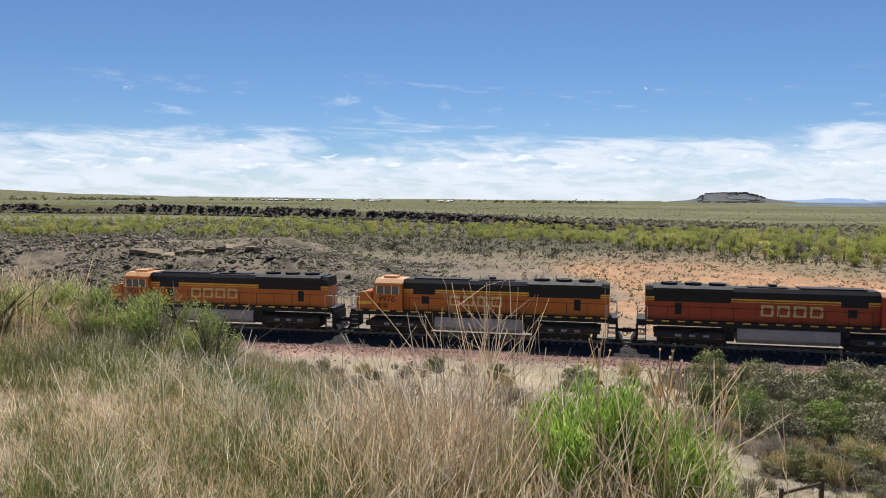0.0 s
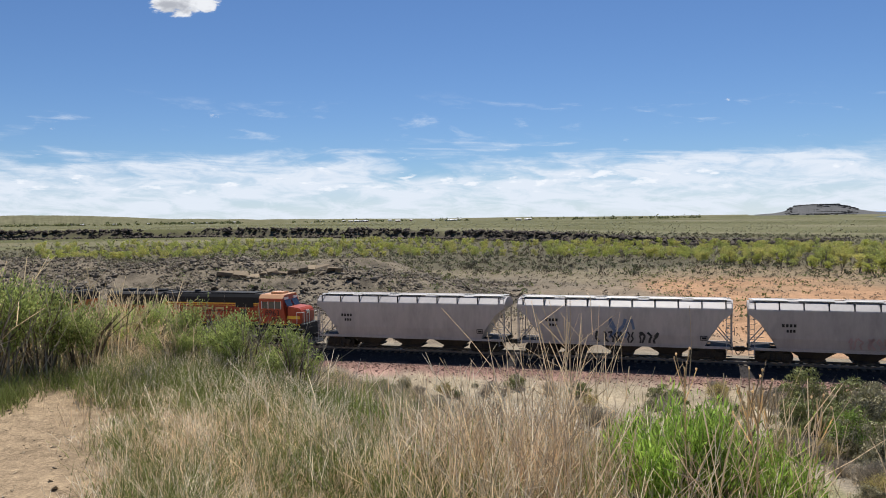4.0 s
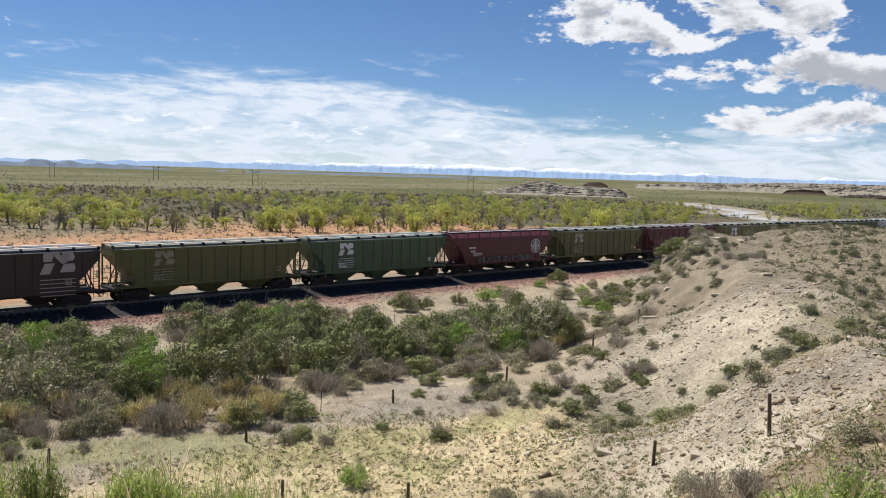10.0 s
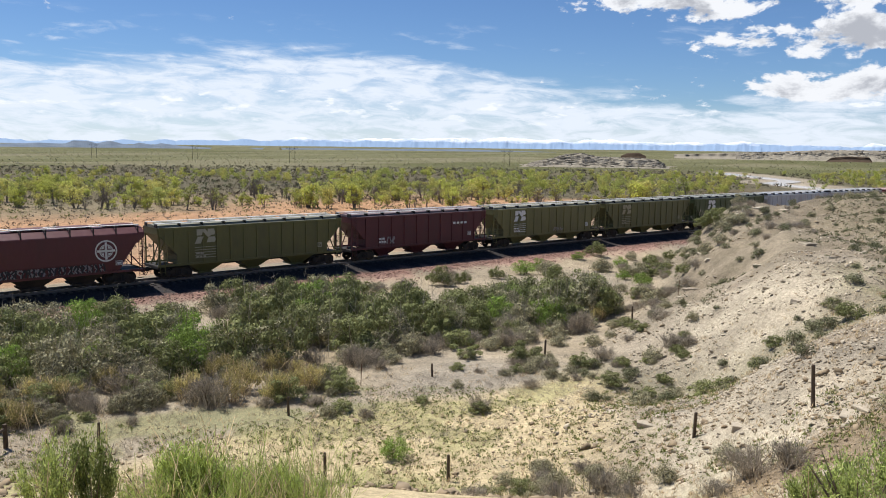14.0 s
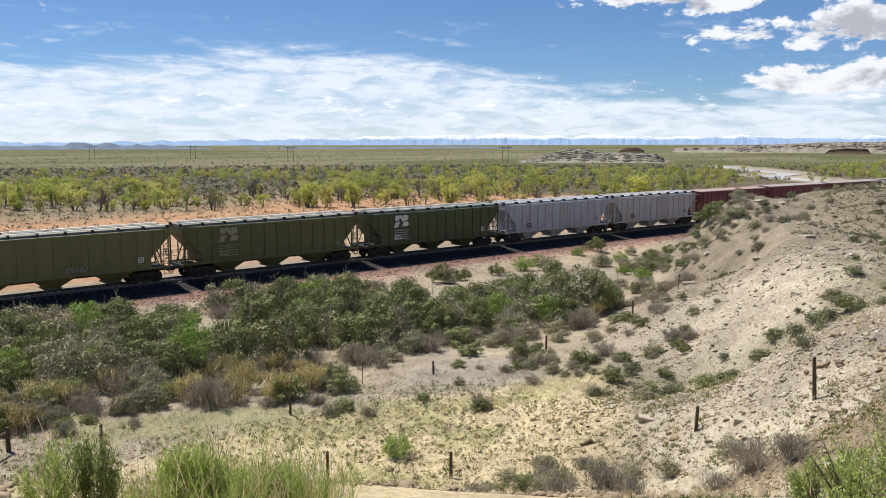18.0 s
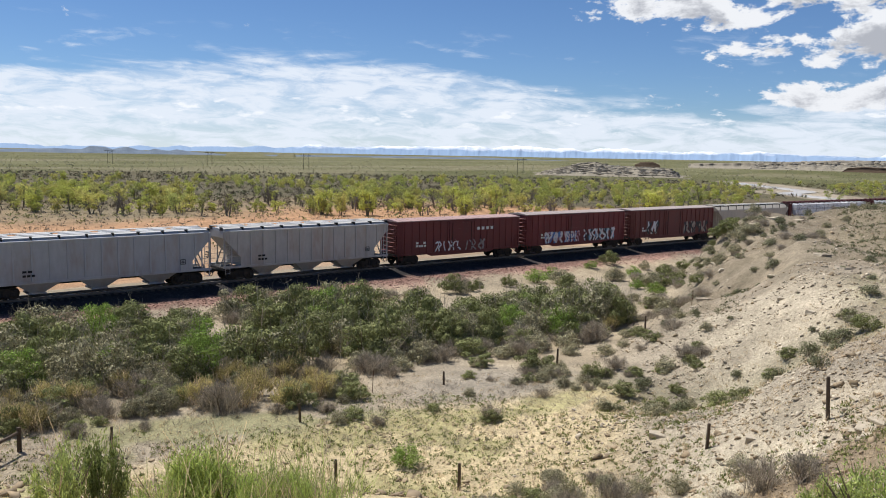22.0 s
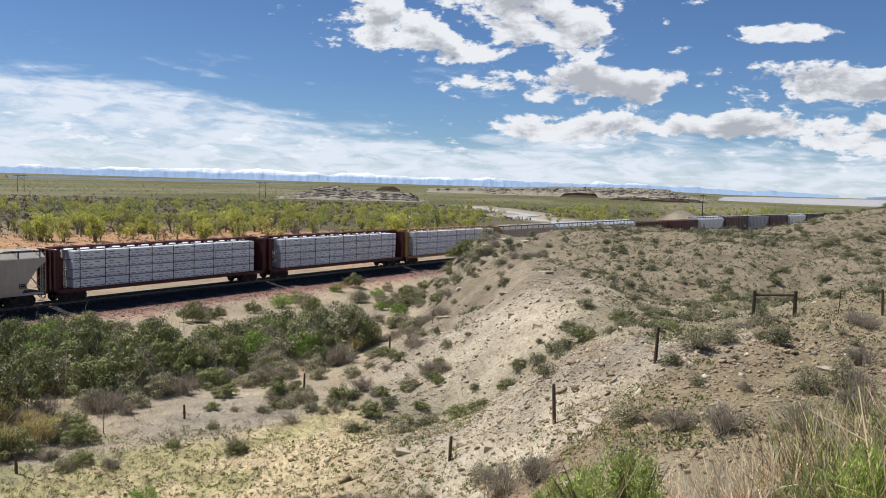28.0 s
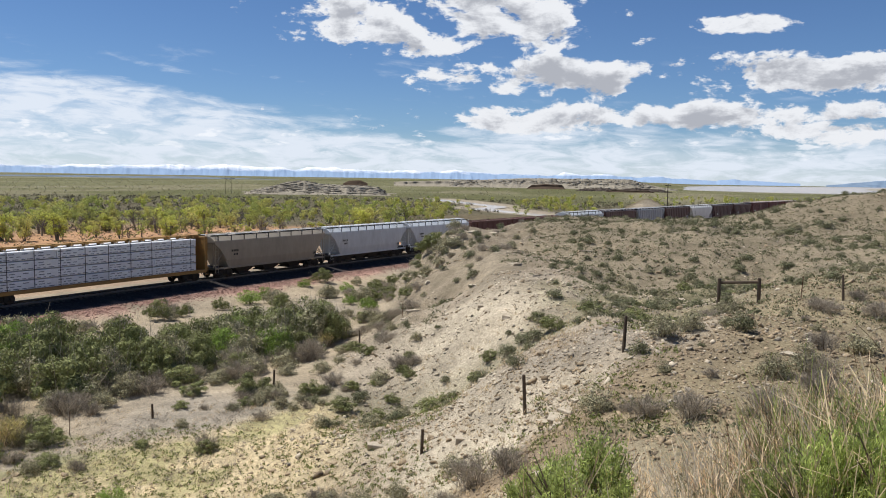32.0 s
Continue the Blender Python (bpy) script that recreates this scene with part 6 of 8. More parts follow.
def tufts(name, mats, xs, ys, sizes, per, label, shape=(0.5, 0.03), up=1.6, seed=1, spread=0.35, lift=0.0):
    """One object of many small tufts of narrow leaves at the given places."""
    rs = np.random.RandomState(seed)
    xs, ys, sizes = np.asarray(xs), np.asarray(ys), np.asarray(sizes)
    n = len(xs)
    z = height(xs, ys)
    i = np.repeat(np.arange(n), per)
    s = sizes[i]
    off = rs.randn(n * per, 3) * spread
    c = np.stack([xs[i] + off[:, 0] * s, ys[i] + off[:, 1] * s, z[i] + lift + (0.25 + np.abs(off[:, 2]) * 0.8) * s], 1)
    d = rs.randn(n * per, 3)
    d[:, 2] = np.abs(d[:, 2]) + up
    d /= np.linalg.norm(d, axis=1)[:, None]
    w = np.cross(d, rs.randn(n * per, 3))
    w /= np.linalg.norm(w, axis=1)[:, None] + 1e-9
    l, b = (shape[0] * s * rs.uniform(0.6, 1.4, n * per))[:, None], (shape[1] * s * rs.uniform(0.6, 1.4, n * per))[:, None]
    v = np.stack([c - d * l / 2, c + w * b / 2, c + d * l / 2, c - w * b / 2], 1).reshape(-1, 3)
    f = np.arange(4 * n * per).reshape(-1, 4)
    me = mesh_from(name, v, f, mats)
    return tagged(new(name, me), label, "vegetation", kind="stuff")


def field(rs, n, az, r, power=1.0):
    a = np.radians(rs.uniform(az[0], az[1], n))
    q = r[0] + (r[1] - r[0]) * rs.uniform(0, 1, n) ** power
    return q * np.sin(a), q * np.cos(a)


def ground_cover():
    rs = np.random.RandomState(9)
    # short green sprigs on the yellow slope
    x, y = field(rs, 17000, (20, 90), (12, 40), 1.0)
    keep = fbm2(x, y, 6, 3) > -0.02
    tufts("green_sprigs", SPRIG, x[keep], y[keep], rs.uniform(0.05, 0.17, keep.sum()) * np.clip(np.hypot(x[keep], y[keep]) / 22, 0.4, 1), 10, "short green sprigs on yellow soil", (0.7, 0.2), up=0.8, seed=2)
    x, y = field(rs, 3800, (20, 84), (17, 44), 1.0)
    tufts("dry_tufts", STRAW, x, y, rs.uniform(0.08, 0.24, len(x)), 12, "dry straw-coloured tufts on bare soil", (0.9, 0.07), seed=3)
    x, y = rs.uniform(20, 112, 26000), rs.uniform(-36, 30, 26000)
    q = 0.254 * (x - 40) - 0.967 * (y - 19.6)
    k = (q > 6) & ((fbm2(x, y, 9, 3) > 0.12) | ((q > 15) & (x > 36))) & (-0.84 * (x - 99) - 0.542 * (y - 35) > 2)
    tufts("hill_tufts", ROUND_LEAF, x[k], y[k], rs.uniform(0.10, 0.30, k.sum()), 10, "low grey-green tufts on the stony spur", (0.5, 0.22), up=0.5, seed=4)
    x, y = field(rs, 6000, (22, 72), (32, 46), 1.0)
    k = (fbm2(x, y, 5, 3) > -0.05) & (0.254 * (x - 40) - 0.967 * (y - 19.6) < 2)
    tufts("lane_litter", GREY_TWIG, x[k], y[k], 0.07 + 0.2 * rs.uniform(size=k.sum()) ** 2, 14, "grey dead twigs lying along the lane", (0.9, 0.05), up=0.4, seed=12)
    # brush flats and plain beyond the line
    x, y = field(rs, 11000, (-34, 72), (74, 330), 0.8)
    d = across_track(x, y)
    bare = (fbm2(x, y, 45, 3) > -0.2) & (np.degrees(np.arctan2(x, y)) > 10) & (d < 62)
    k = (d > 9) & ~bare
    tufts("brush_flat", FLAT_BRUSH, x[k], y[k], rs.uniform(0.3, 0.85, k.sum()), 12, "grey dry brush on the flood plain", (0.42, 0.2), up=0.2, seed=5)
    x, y = field(rs, 7000, (-36, 1), (96, 178), 1.0)
    k = (line_dist(x, y, BANK)[0] < 44) & (fbm2(x, y, 16, 3) > -0.15)
    tufts("bank_brush", SAGE_LEAF, x[k], y[k], rs.uniform(0.18, 0.55, k.sum()), 12, "low grey sagebrush dotted over the rocky bank", (0.42, 0.24), up=0.2, seed=18)
    x, y = field(rs, 6500, (-34, 78), (95, 420), 0.8)
    d = across_track(x, y)
    k = (d > 30) & (fbm2(x, y, 40, 3) > 0.0)
    tufts("green_brush", GREEN_LEAF, x[k], y[k], rs.uniform(0.4, 1.2, k.sum()), 9, "low green brush on the flood plain", (0.45, 0.25), up=0.2, seed=6)
    x, y = field(rs, 9000, (-34, 96), (190, 520), 0.9)
    k = (river_dist(x, y) > 12) & (across_track(x, y) > 100)
    tufts("willow_understorey", THICKET, x[k][::2], y[k][::2], rs.uniform(0.8, 1.9, k[k].size)[::2], 16, "grey-brown leafless thicket under the willows", (0.6, 0.14), up=0.8, seed=15)
    tufts("willow_understorey", ROUND_LEAF, x[k][1::2], y[k][1::2], rs.uniform(0.7, 1.7, k[k].size)[1::2], 14, "olive green thicket under the willows", (0.45, 0.24), up=0.3, seed=16)
    x, y = field(rs, 7000, (-34, 104), (420, 1500), 1.2)
    k = river_dist(x, y) > 40
    tufts("sage_plain", SAGE_LEAF, x[k], y[k], rs.uniform(0.5, 1.2, k.sum()), 7, "dark sagebrush dotted over the far plain", (0.7, 0.5), up=0.4, seed=7)


ground_cover()


# ---- cottonwoods and willows ----
def tree_kind(seed, mat, tall=7.0, bare=False):
    rs = np.random.RandomState(seed)
    bm = bmesh.new()
    c = []
    stems = rs.randint(2, 5)
    for s in range(stems):
        a = rs.uniform(0, 6.28)
        base = Vector((0.25 * math.cos(a), 0.25 * math.sin(a), -0.3))
        top = Vector((math.cos(a) * tall * rs.uniform(0.08, 0.26), math.sin(a) * tall * rs.uniform(0.08, 0.26), tall * rs.uniform(0.55, 0.8)))
        mid = base.lerp(top, 0.5) + Vector((rs.uniform(-0.4, 0.4), rs.uniform(-0.4, 0.4), 0))
        tube(bm, base, mid, 0.17, 6, 0.12)
        tube(bm, mid, top, 0.12, 6, 0.04)
        for k in range(6 if not bare else 9):
            t = rs.uniform(0.3, 1.0)
            p = (base.lerp(mid, t * 2) if t < 0.5 else mid.lerp(top, t * 2 - 1))
            b = rs.uniform(0, 6.28)
            q = p + Vector((math.cos(b), math.sin(b), rs.uniform(0.3, 1.1))) * tall * rs.uniform(0.12, 0.24)
            tube(bm, p, q, 0.06, 4, 0.02)
            if bare:
                for j in range(3):
                    tube(bm, p.lerp(q, 0.4 + 0.2 * j), q + Vector(rs.randn(3) * 0.5), 0.03, 3, 0.01)
            else:
                c.append((tuple(q), tall * rs.uniform(0.075, 0.135)))
                if rs.uniform() < 0.45:
                    c.append((tuple(p.lerp(q, 0.5)), tall * rs.uniform(0.07, 0.11)))
        if not bare:
            c.append((tuple(top), tall * rs.uniform(0.10, 0.15)))
    if not bare:
        for k in range(3):
            a = rs.uniform(0, 6.28)
            c.append(((math.cos(a) * tall * 0.18, math.sin(a) * tall * 0.18, tall * rs.uniform(0.15, 0.3)), tall * 0.10))
    tr = finish(bm, "trunk", BARK)
    if bare:
        return tr, None
    v, f = lobed(rs, c, 46, (0.36, 0.20), 0.22, 0.2)
    return tr, mesh_from("crown", v, f, mat)


TREES = [tree_kind(100 + k, WILLOW[k % 3], 7.0) for k in range(7)]
BARE = [tree_kind(130 + k, None, 6.0, True) for k in range(2)]


def plant_trees():
    rs = random.Random(31)
    spots = []
    for k in range(2700):
        az, r = rs.uniform(-32, 104), 0
        lo = np.interp(az, [-32, -10, 8, 16, 26, 40, 60, 75, 90, 104], [330, 300, 270, 225, 186, 178, 186, 240, 420, 600])
        hi = np.interp(az, [-32, -10, 8, 16, 26, 40, 60, 75, 90, 104], [560, 520, 385, 370, 385, 410, 430, 480, 700, 900])
        r = lo + (hi - lo) * rs.random() ** 1.15
        x, y = polar(az, r)
        if float(river_dist(np.array([x]), np.array([y]))[0]) < 13:
            continue
        if float(fbm2(np.array([x]), np.array([y]), 34, 3)[0]) < -0.28 + 0.22 * rs.random():
            continue
        if az > 84 and rs.random() < 0.5:
            continue
        spots.append((x, y, r))
    spots.sort(key=lambda s: s[2])
    near, far = spots[:300], spots[300:]
    labels = ("lime-green willow coming into leaf on the river bottom", "yellow-green cottonwood with open spring foliage", "bushy green willow beside the river")
    for k, (x, y, r) in enumerate(near):
        m = put(x, y, 0.42 + 0.6 * rs.random() ** 1.6, rs.uniform(0, 6.28), rs.uniform(0.85, 1.1), 0.1)
        if rs.random() < 0.28:
            root = new("bare_tree", rs.choice(BARE)[0])
            tagged(root, "leafless grey tree among the willows", "tree", "trees on the river bottom")
        else:
            i = rs.randrange(len(TREES))
            tr, cr = TREES[i]
            root = new("willow_tree", tr)
            tagged(root, labels[i % 3], "tree", "trees on the river bottom")
            f = new("crown", cr)
            f.parent = root
        root.matrix_world = m
    # the rest of the wood, past counting
    for i, mat in enumerate(WILLOW):
        chunk = []
        for x, y, r in far[i::3]:
            me = TREES[i + 3 * rs.randrange(2)][1]
            v = np.empty(len(me.vertices) * 3, np.float32)
            me.vertices.foreach_get("co", v)
            v = v.reshape(-1, 3)
            s, a = rs.uniform(0.4, 0.72), rs.uniform(0, 6.28)
            w = np.stack([v[:, 0] * math.cos(a) - v[:, 1] * math.sin(a), v[:, 0] * math.sin(a) + v[:, 1] * math.cos(a), v[:, 2] * rs.uniform(0.8, 1.1)], 1) * s
            w += np.array([x, y, ground_at(x, y) - 0.3])
            chunk.append((w, np.arange(len(w)).reshape(-1, 4)))
        v, f = joined(chunk)
        tagged(new("far_willows", mesh_from("far_willows", v, f, mat)), "wood of yellow-green willows along the river", "trees", kind="stuff")


plant_trees()

# ---- the railway line ----


def build_line():
    line = tagged(new("railway_track"), "single railway track on dark ballast with pink gravel shoulders", "railway track", kind="structure")
    tie_mat = material("tie_wood", (0.10, 0.085, 0.07), rough=0.95, grain=0.35, scale=6, stain=0.3, random=0.2)
    prof = [(-0.07, -0.17), (0.07, -0.17), (0.07, -0.15), (0.012, -0.12), (0.012, -0.04), (0.036, -0.03), (0.036, 0.0), (-0.036, 0.0), (-0.036, -0.03), (-0.012, -0.04), (-0.012, -0.12), (-0.07, -0.15)]
    for off in (-0.76, 0.76):
        bm = bmesh.new()
        rings = []
        for s in range(-500, 1240, 8):
            x, y = on_track(s)
            th = float(heading(np.array(float(s))))
            nx, ny = -math.sin(th), math.cos(th)
            rings.append([(x + nx * (off + a), y + ny * (off + a), z) for a, z in prof])
        loft(bm, rings)
        part("rail", bm, RAILTOP, line, "worn steel rail")

    def tie(b):
        box(b, -0.115, 0.115, -1.3, 1.3, -0.35, -0.17)
    far = []
    for k in range(int(1700 / 0.56)):
        s = -480 + 0.56 * k
        x, y = on_track(s)
        th = float(heading(np.array(s)))
        if -30 < s < 138:
            part("tie", tie, tie_mat, line, at=pose(x, y, random.uniform(-0.01, 0.01), 0, 0, math.degrees(th)), key="tie")
        elif s < 420:
            c, n = np.array([math.cos(th), math.sin(th)]), np.array([-math.sin(th), math.cos(th)])
            far.append([(*(np.array([x, y]) + c * a + n * b), z) for a in (-0.115, 0.115) for b in (-1.3, 1.3) for z in (-0.35, -0.17)])
    v = np.array(far).reshape(-1, 3)
    f = np.array([(0, 1, 3, 2), (4, 6, 7, 5), (0, 4, 5, 1), (2, 3, 7, 6), (1, 5, 7, 3)])
    f = (np.arange(len(far))[:, None, None] * 8 + f[None]).reshape(-1, 4)
    me = bpy.data.meshes.new("far_ties")
    me.from_pydata(v.tolist(), [], f.tolist())
    me.materials.append(tie_mat)
    o = new("far_ties", me)
    o.parent = line
    tagged(o, kind="stuff")


build_line()


# ---- stones ----
def stones(name, mat, xs, ys, sizes, label, seed=1, flat=0.6, parent=None):
    rs = np.random.RandomState(seed)
    n = len(xs)
    z = height(xs, ys)
    base = np.array([(-1, -0.8, -0.5), (0.9, -1, -0.5), (1, 0.8, -0.5), (-0.8, 1, -0.5), (-0.6, -0.5, 0.5), (0.7, -0.6, 0.42), (0.5, 0.6, 0.6), (-0.5, 0.7, 0.38)]) * 0.5
    v = base[None] * (1 + 0.35 * rs.randn(n, 8, 3)) * np.array([1, 1, flat]) * np.asarray(sizes)[:, None, None]
    a = rs.uniform(0, 6.28, n)
    c, s = np.cos(a)[:, None], np.sin(a)[:, None]
    v = np.stack([v[..., 0] * c - v[..., 1] * s, v[..., 0] * s + v[..., 1] * c, v[..., 2]], -1)
    tilt = rs.randn(n, 2)[:, None] * 0.3
    v[..., 2] += v[..., 0] * tilt[..., 0] + v[..., 1] * tilt[..., 1]
    v += np.stack([xs, ys, z + 0.16 * np.asarray(sizes)], 1)[:, None]
    f = np.array([(0, 3, 2, 1), (4, 5, 6, 7), (0, 1, 5, 4), (1, 2, 6, 5), (2, 3, 7, 6), (3, 0, 4, 7)])
    f = (np.arange(n)[:, None, None] * 8 + f[None]).reshape(-1, 4)
    return tagged(new(name, mesh_from(name, v.reshape(-1, 3), f, mat)), label, "stones", kind="stuff")


PALE_ROCK = material("pale_rock", (0.43, 0.37, 0.28), rough=0.95, grain=0.25, scale=5, stain=0.25, island=0.35)
TAN_ROCK = material("tan_rock", (0.31, 0.24, 0.155), rough=0.95, grain=0.25, scale=5, stain=0.25, island=0.3)
PINK_ROCK = material("pink_ballast", (0.27, 0.16, 0.13), rough=0.95, grain=0.25, scale=8, stain=0.2, island=0.4)
GREY_BALLAST = material("grey_ballast", (0.06, 0.056, 0.055), rough=0.95, grain=0.25, scale=8, stain=0.2, island=0.45)
BANK_ROCK = material("bank_rock", (0.155, 0.13, 0.10), rough=0.95, grain=0.3, scale=2, stain=0.3, island=0.5)
DARK_ROCK = material("dark_rock", (0.075, 0.06, 0.048), rough=0.95, grain=0.4, scale=0.6, stain=0.4, stain_color=(0.16, 0.12, 0.085), island=0.3)


def scatter_stones():
    rs = np.random.RandomState(3)
    x, y = rs.uniform(22, 110, 52000), rs.uniform(-30, 34, 52000)
    q = 0.254 * (x - 40) - 0.967 * (y - 19.6)
    k = (q > 0.5) & (-0.84 * (x - 99) - 0.542 * (y - 35) > 0) & ((q < 22) | (rs.uniform(size=52000) < 0.35))
    k &= fbm2(x, y, 7, 3) > -0.2
    stones("hill_stones", PALE_ROCK, x[k], y[k], rs.uniform(0.03, 0.09, k.sum()) * (1 + 2.0 * rs.uniform(size=k.sum()) ** 9), "pale broken stones on the spur's slope", 5, 0.85)
    x, y = rs.uniform(18, 50, 30000), rs.uniform(-14, 18, 30000)
    q = 0.254 * (x - 40) - 0.967 * (y - 19.6)
    k = (q > 3) & (fbm2(x, y + 20, 5, 3) > -0.1) & (y > np.interp(x, [p[0] for p in KNOLL_EDGE[::-1]], [p[1] for p in KNOLL_EDGE[::-1]]) - 1)
    stones("knoll_stones", PALE_ROCK, x[k], y[k], rs.uniform(0.02, 0.062, k.sum()) * (1 + 3.0 * rs.uniform(size=k.sum()) ** 10), "pale angular rubble on the knoll", 25, 1.0)
    k = (q > 6) & (y < np.interp(x, [p[0] for p in KNOLL_EDGE[::-1]], [p[1] for p in KNOLL_EDGE[::-1]]))
    stones("knoll_stones", TAN_ROCK, x[k], y[k], rs.uniform(0.025, 0.075, k.sum()) * (1 + 2.0 * rs.uniform(size=k.sum()) ** 8), "brown gravel on the knoll's near side", 26, 0.9)
    x, y = rs.uniform(20, 110, 16000), rs.uniform(-30, 34, 16000)
    q = 0.254 * (x - 40) - 0.967 * (y - 19.6)
    k = (q > 1) & (-0.84 * (x - 99) - 0.542 * (y - 35) > 0) & (fbm2(x + 50, y, 6, 3) > 0.0)
    stones("hill_stones", TAN_ROCK, x[k], y[k], rs.uniform(0.04, 0.13, k.sum()) * (1 + 2.0 * rs.uniform(size=k.sum()) ** 8), "brown broken stones on the spur's slope", 15, 0.85)
    x, y = field(rs, 7000, (22, 105), (12, 36))
    stones("slope_stones", TAN_ROCK, x, y, rs.uniform(0.03, 0.11, len(x)) * (1 + 2 * rs.uniform(size=len(x)) ** 9), "small tan stones on the dry slope", 6)
    s = rs.uniform(-60, 150, 9000)
    d = -4.2 - np.abs(rs.randn(9000)) * 1.6
    th = heading(s)
    x = np.interp(s, S_GRID, TRACK_X) - np.sin(th) * d
    y = np.interp(s, S_GRID, TRACK_Y) + np.cos(th) * d
    stones("ballast_stones", PINK_ROCK, x, y, rs.uniform(0.06, 0.17, 9000), "pinkish gravel along the track's shoulder", 7)
    s = rs.uniform(-60, 150, 9000)
    d = np.where(rs.uniform(size=9000) < 0.15, rs.uniform(-1.4, 2.4, 9000), rs.uniform(-4.5, -1.3, 9000))
    th = heading(s)
    x = np.interp(s, S_GRID, TRACK_X) - np.sin(th) * d
    y = np.interp(s, S_GRID, TRACK_Y) + np.cos(th) * d
    stones("track_ballast", GREY_BALLAST, x, y, rs.uniform(0.05, 0.12, 9000), "dark grey crushed stone under the track", 17)
    a = rs.uniform(-40, 1, 30000)
    r = rs.uniform(100, 178, 30000)
    x, y = r * np.sin(np.radians(a)), r * np.cos(np.radians(a))
    k = (line_dist(x, y, BANK)[0] < 40) & (fbm2(x, y, 12, 3) > -0.12)
    stones("bank_stones", BANK_ROCK, x[k], y[k], rs.uniform(0.12, 0.42, k.sum()) * (1 + 2 * rs.uniform(size=k.sum()) ** 10), "dark lava stones over the rocky bank", 8)
    # the basalt rim, in broken blocks
    az = rs.uniform(-45, 21, 2600)
    rim = np.interp(az, [-75, -40, -22, -11, 0, 8, 16, 22], [900, 860, 760, 604, 480, 391, 400, 470]) + rs.uniform(-8, 12, 2600)
    x, y = rim * np.sin(np.radians(az)), rim * np.cos(np.radians(az))
    stones("rim_blocks", DARK_ROCK, x, y, rs.uniform(1.2, 3.4, 2600) * np.interp(az, [-45, 0, 21], [1.3, 1, 0.6]), "broken dark basalt blocks along the rim", 9, 0.9)


scatter_stones()


def rock_slab(b, seed):
    r = random.Random(seed)
    v = box(b, -0.5, 0.5, -0.35, 0.35, -0.2, 0.16)
    for p in v:
        p.co += Vector((r.uniform(-0.24, 0.24), r.uniform(-0.2, 0.2), r.uniform(-0.1, 0.14)))
    bmesh.ops.bevel(b, geom=b.edges[:], offset=0.035, segments=1, affect="EDGES")


def slabs():
    for k, (az, r, s) in enumerate(((82.0, 25.0, 0.75), (82.6, 25.4, 0.55), (81.0, 25.2, 0.5), (79.7, 52, 1.2), (78.6, 60, 1.3), (71.5, 62, 1.3), (72.3, 60, 1.0), (66.5, 33, 0.5), (62, 27, 0.5), (69, 30, 0.6),
                                    (73.5, 19, 0.7), (75.0, 27, 0.5), (83.5, 70, 1.2), (86, 44, 0.7), (90, 50, 0.6), (97, 30, 0.5), (72, 20.5, 0.5), (80.5, 19.5, 0.55), (76.5, 33, 0.5), (66, 24, 0.45), (74.5, 80, 1.6), (75.5, 82, 1.4), (77, 84, 1.2), (72.6, 68, 0.9), (73.4, 74, 1.1), (70.8, 56, 0.8), (75.8, 58, 0.9), (77.4, 66, 0.8), (79.8, 74, 1.0), (72.0, 76, 0.7), (76.4, 47, 0.7), (78.2, 44, 0.6), (81.0, 27.5, 0.45), (82.0, 24.2, 0.4), (83.2, 26, 0.35))):
        x, y = polar(az, r)
        ob = part("rock_slab", lambda b: rock_slab(b, k % 5), PALE_ROCK, None, at=put(x, y, s * (0.75 if r > 40 else 0.95), k * 0.9, 1.0, 0.08 * s), key=("slab", k % 5))
        tagged(ob, "pale flat sandstone slab on the slope", "rock", "rocks on the spur")


slabs()


def bank_ledge():
    """A broken caprock that juts from the bank beyond the train."""
    rnd = random.Random(19)
    rr = np.linspace(120, 175, 200)
    az = -20.4
    while az < -12.6:
        x, y = rr * math.sin(radians(az)), rr * math.cos(radians(az))
        el = np.degrees(np.arctan2(height(x, y) - EYE_Z, rr))
        dip = -3.72 + 0.12 * math.sin(az * 2.1) + (0.22 if az > -16.4 else 0.0)
        i = int(np.argmax(el > dip))
        w, deep, thick = rnd.uniform(0.9, 2.8), rnd.uniform(2.0, 3.6), rnd.uniform(0.35, 0.8)

        def slab(b):
            v = box(b, -w / 2, w / 2, -deep * 0.55, deep * 0.45, -thick, 0.15)
            for p in v:
                p.co += Vector((rnd.uniform(-0.35, 0.35), rnd.uniform(-0.6, 0.6), rnd.uniform(-0.2, 0.2)))
            bmesh.ops.bevel(b, geom=b.edges[:], offset=0.05, segments=1, affect="EDGES")
        ob = piece("rock_slab", slab, LEDGE_ROCK, None, at=pose(float(x[i]), float(y[i]), float(height(x[i], y[i])) + thick * rnd.uniform(0.4, 0.9), rnd.uniform(-8, 8), rnd.uniform(-8, 8), -az + rnd.uniform(-14, 14)))
        tagged(ob, "tan sandstone slab jutting from the bank beyond the line", "rock", "rocks in the bank")
        az += math.degrees(w / 150) * rnd.uniform(0.75, 1.25)


GREY_LEDGE = material("grey_ledge", (0.15, 0.135, 0.11), rough=1.0, grain=0.3, scale=0.5, stain=0.3, island=0.35)
PALE_LEDGE = material("pale_ledge", (0.33, 0.295, 0.235), rough=1.0, grain=0.25, scale=0.5, stain=0.3, island=0.3)
LEDGE_ROCK = material("ledge_rock", (0.24, 0.185, 0.12), rough=0.95, grain=0.35, scale=1.2, stain=0.4, stain_scale=0.4, stain_color=(0.17, 0.125, 0.085), bump=0.5, random=0.2)
bank_ledge()


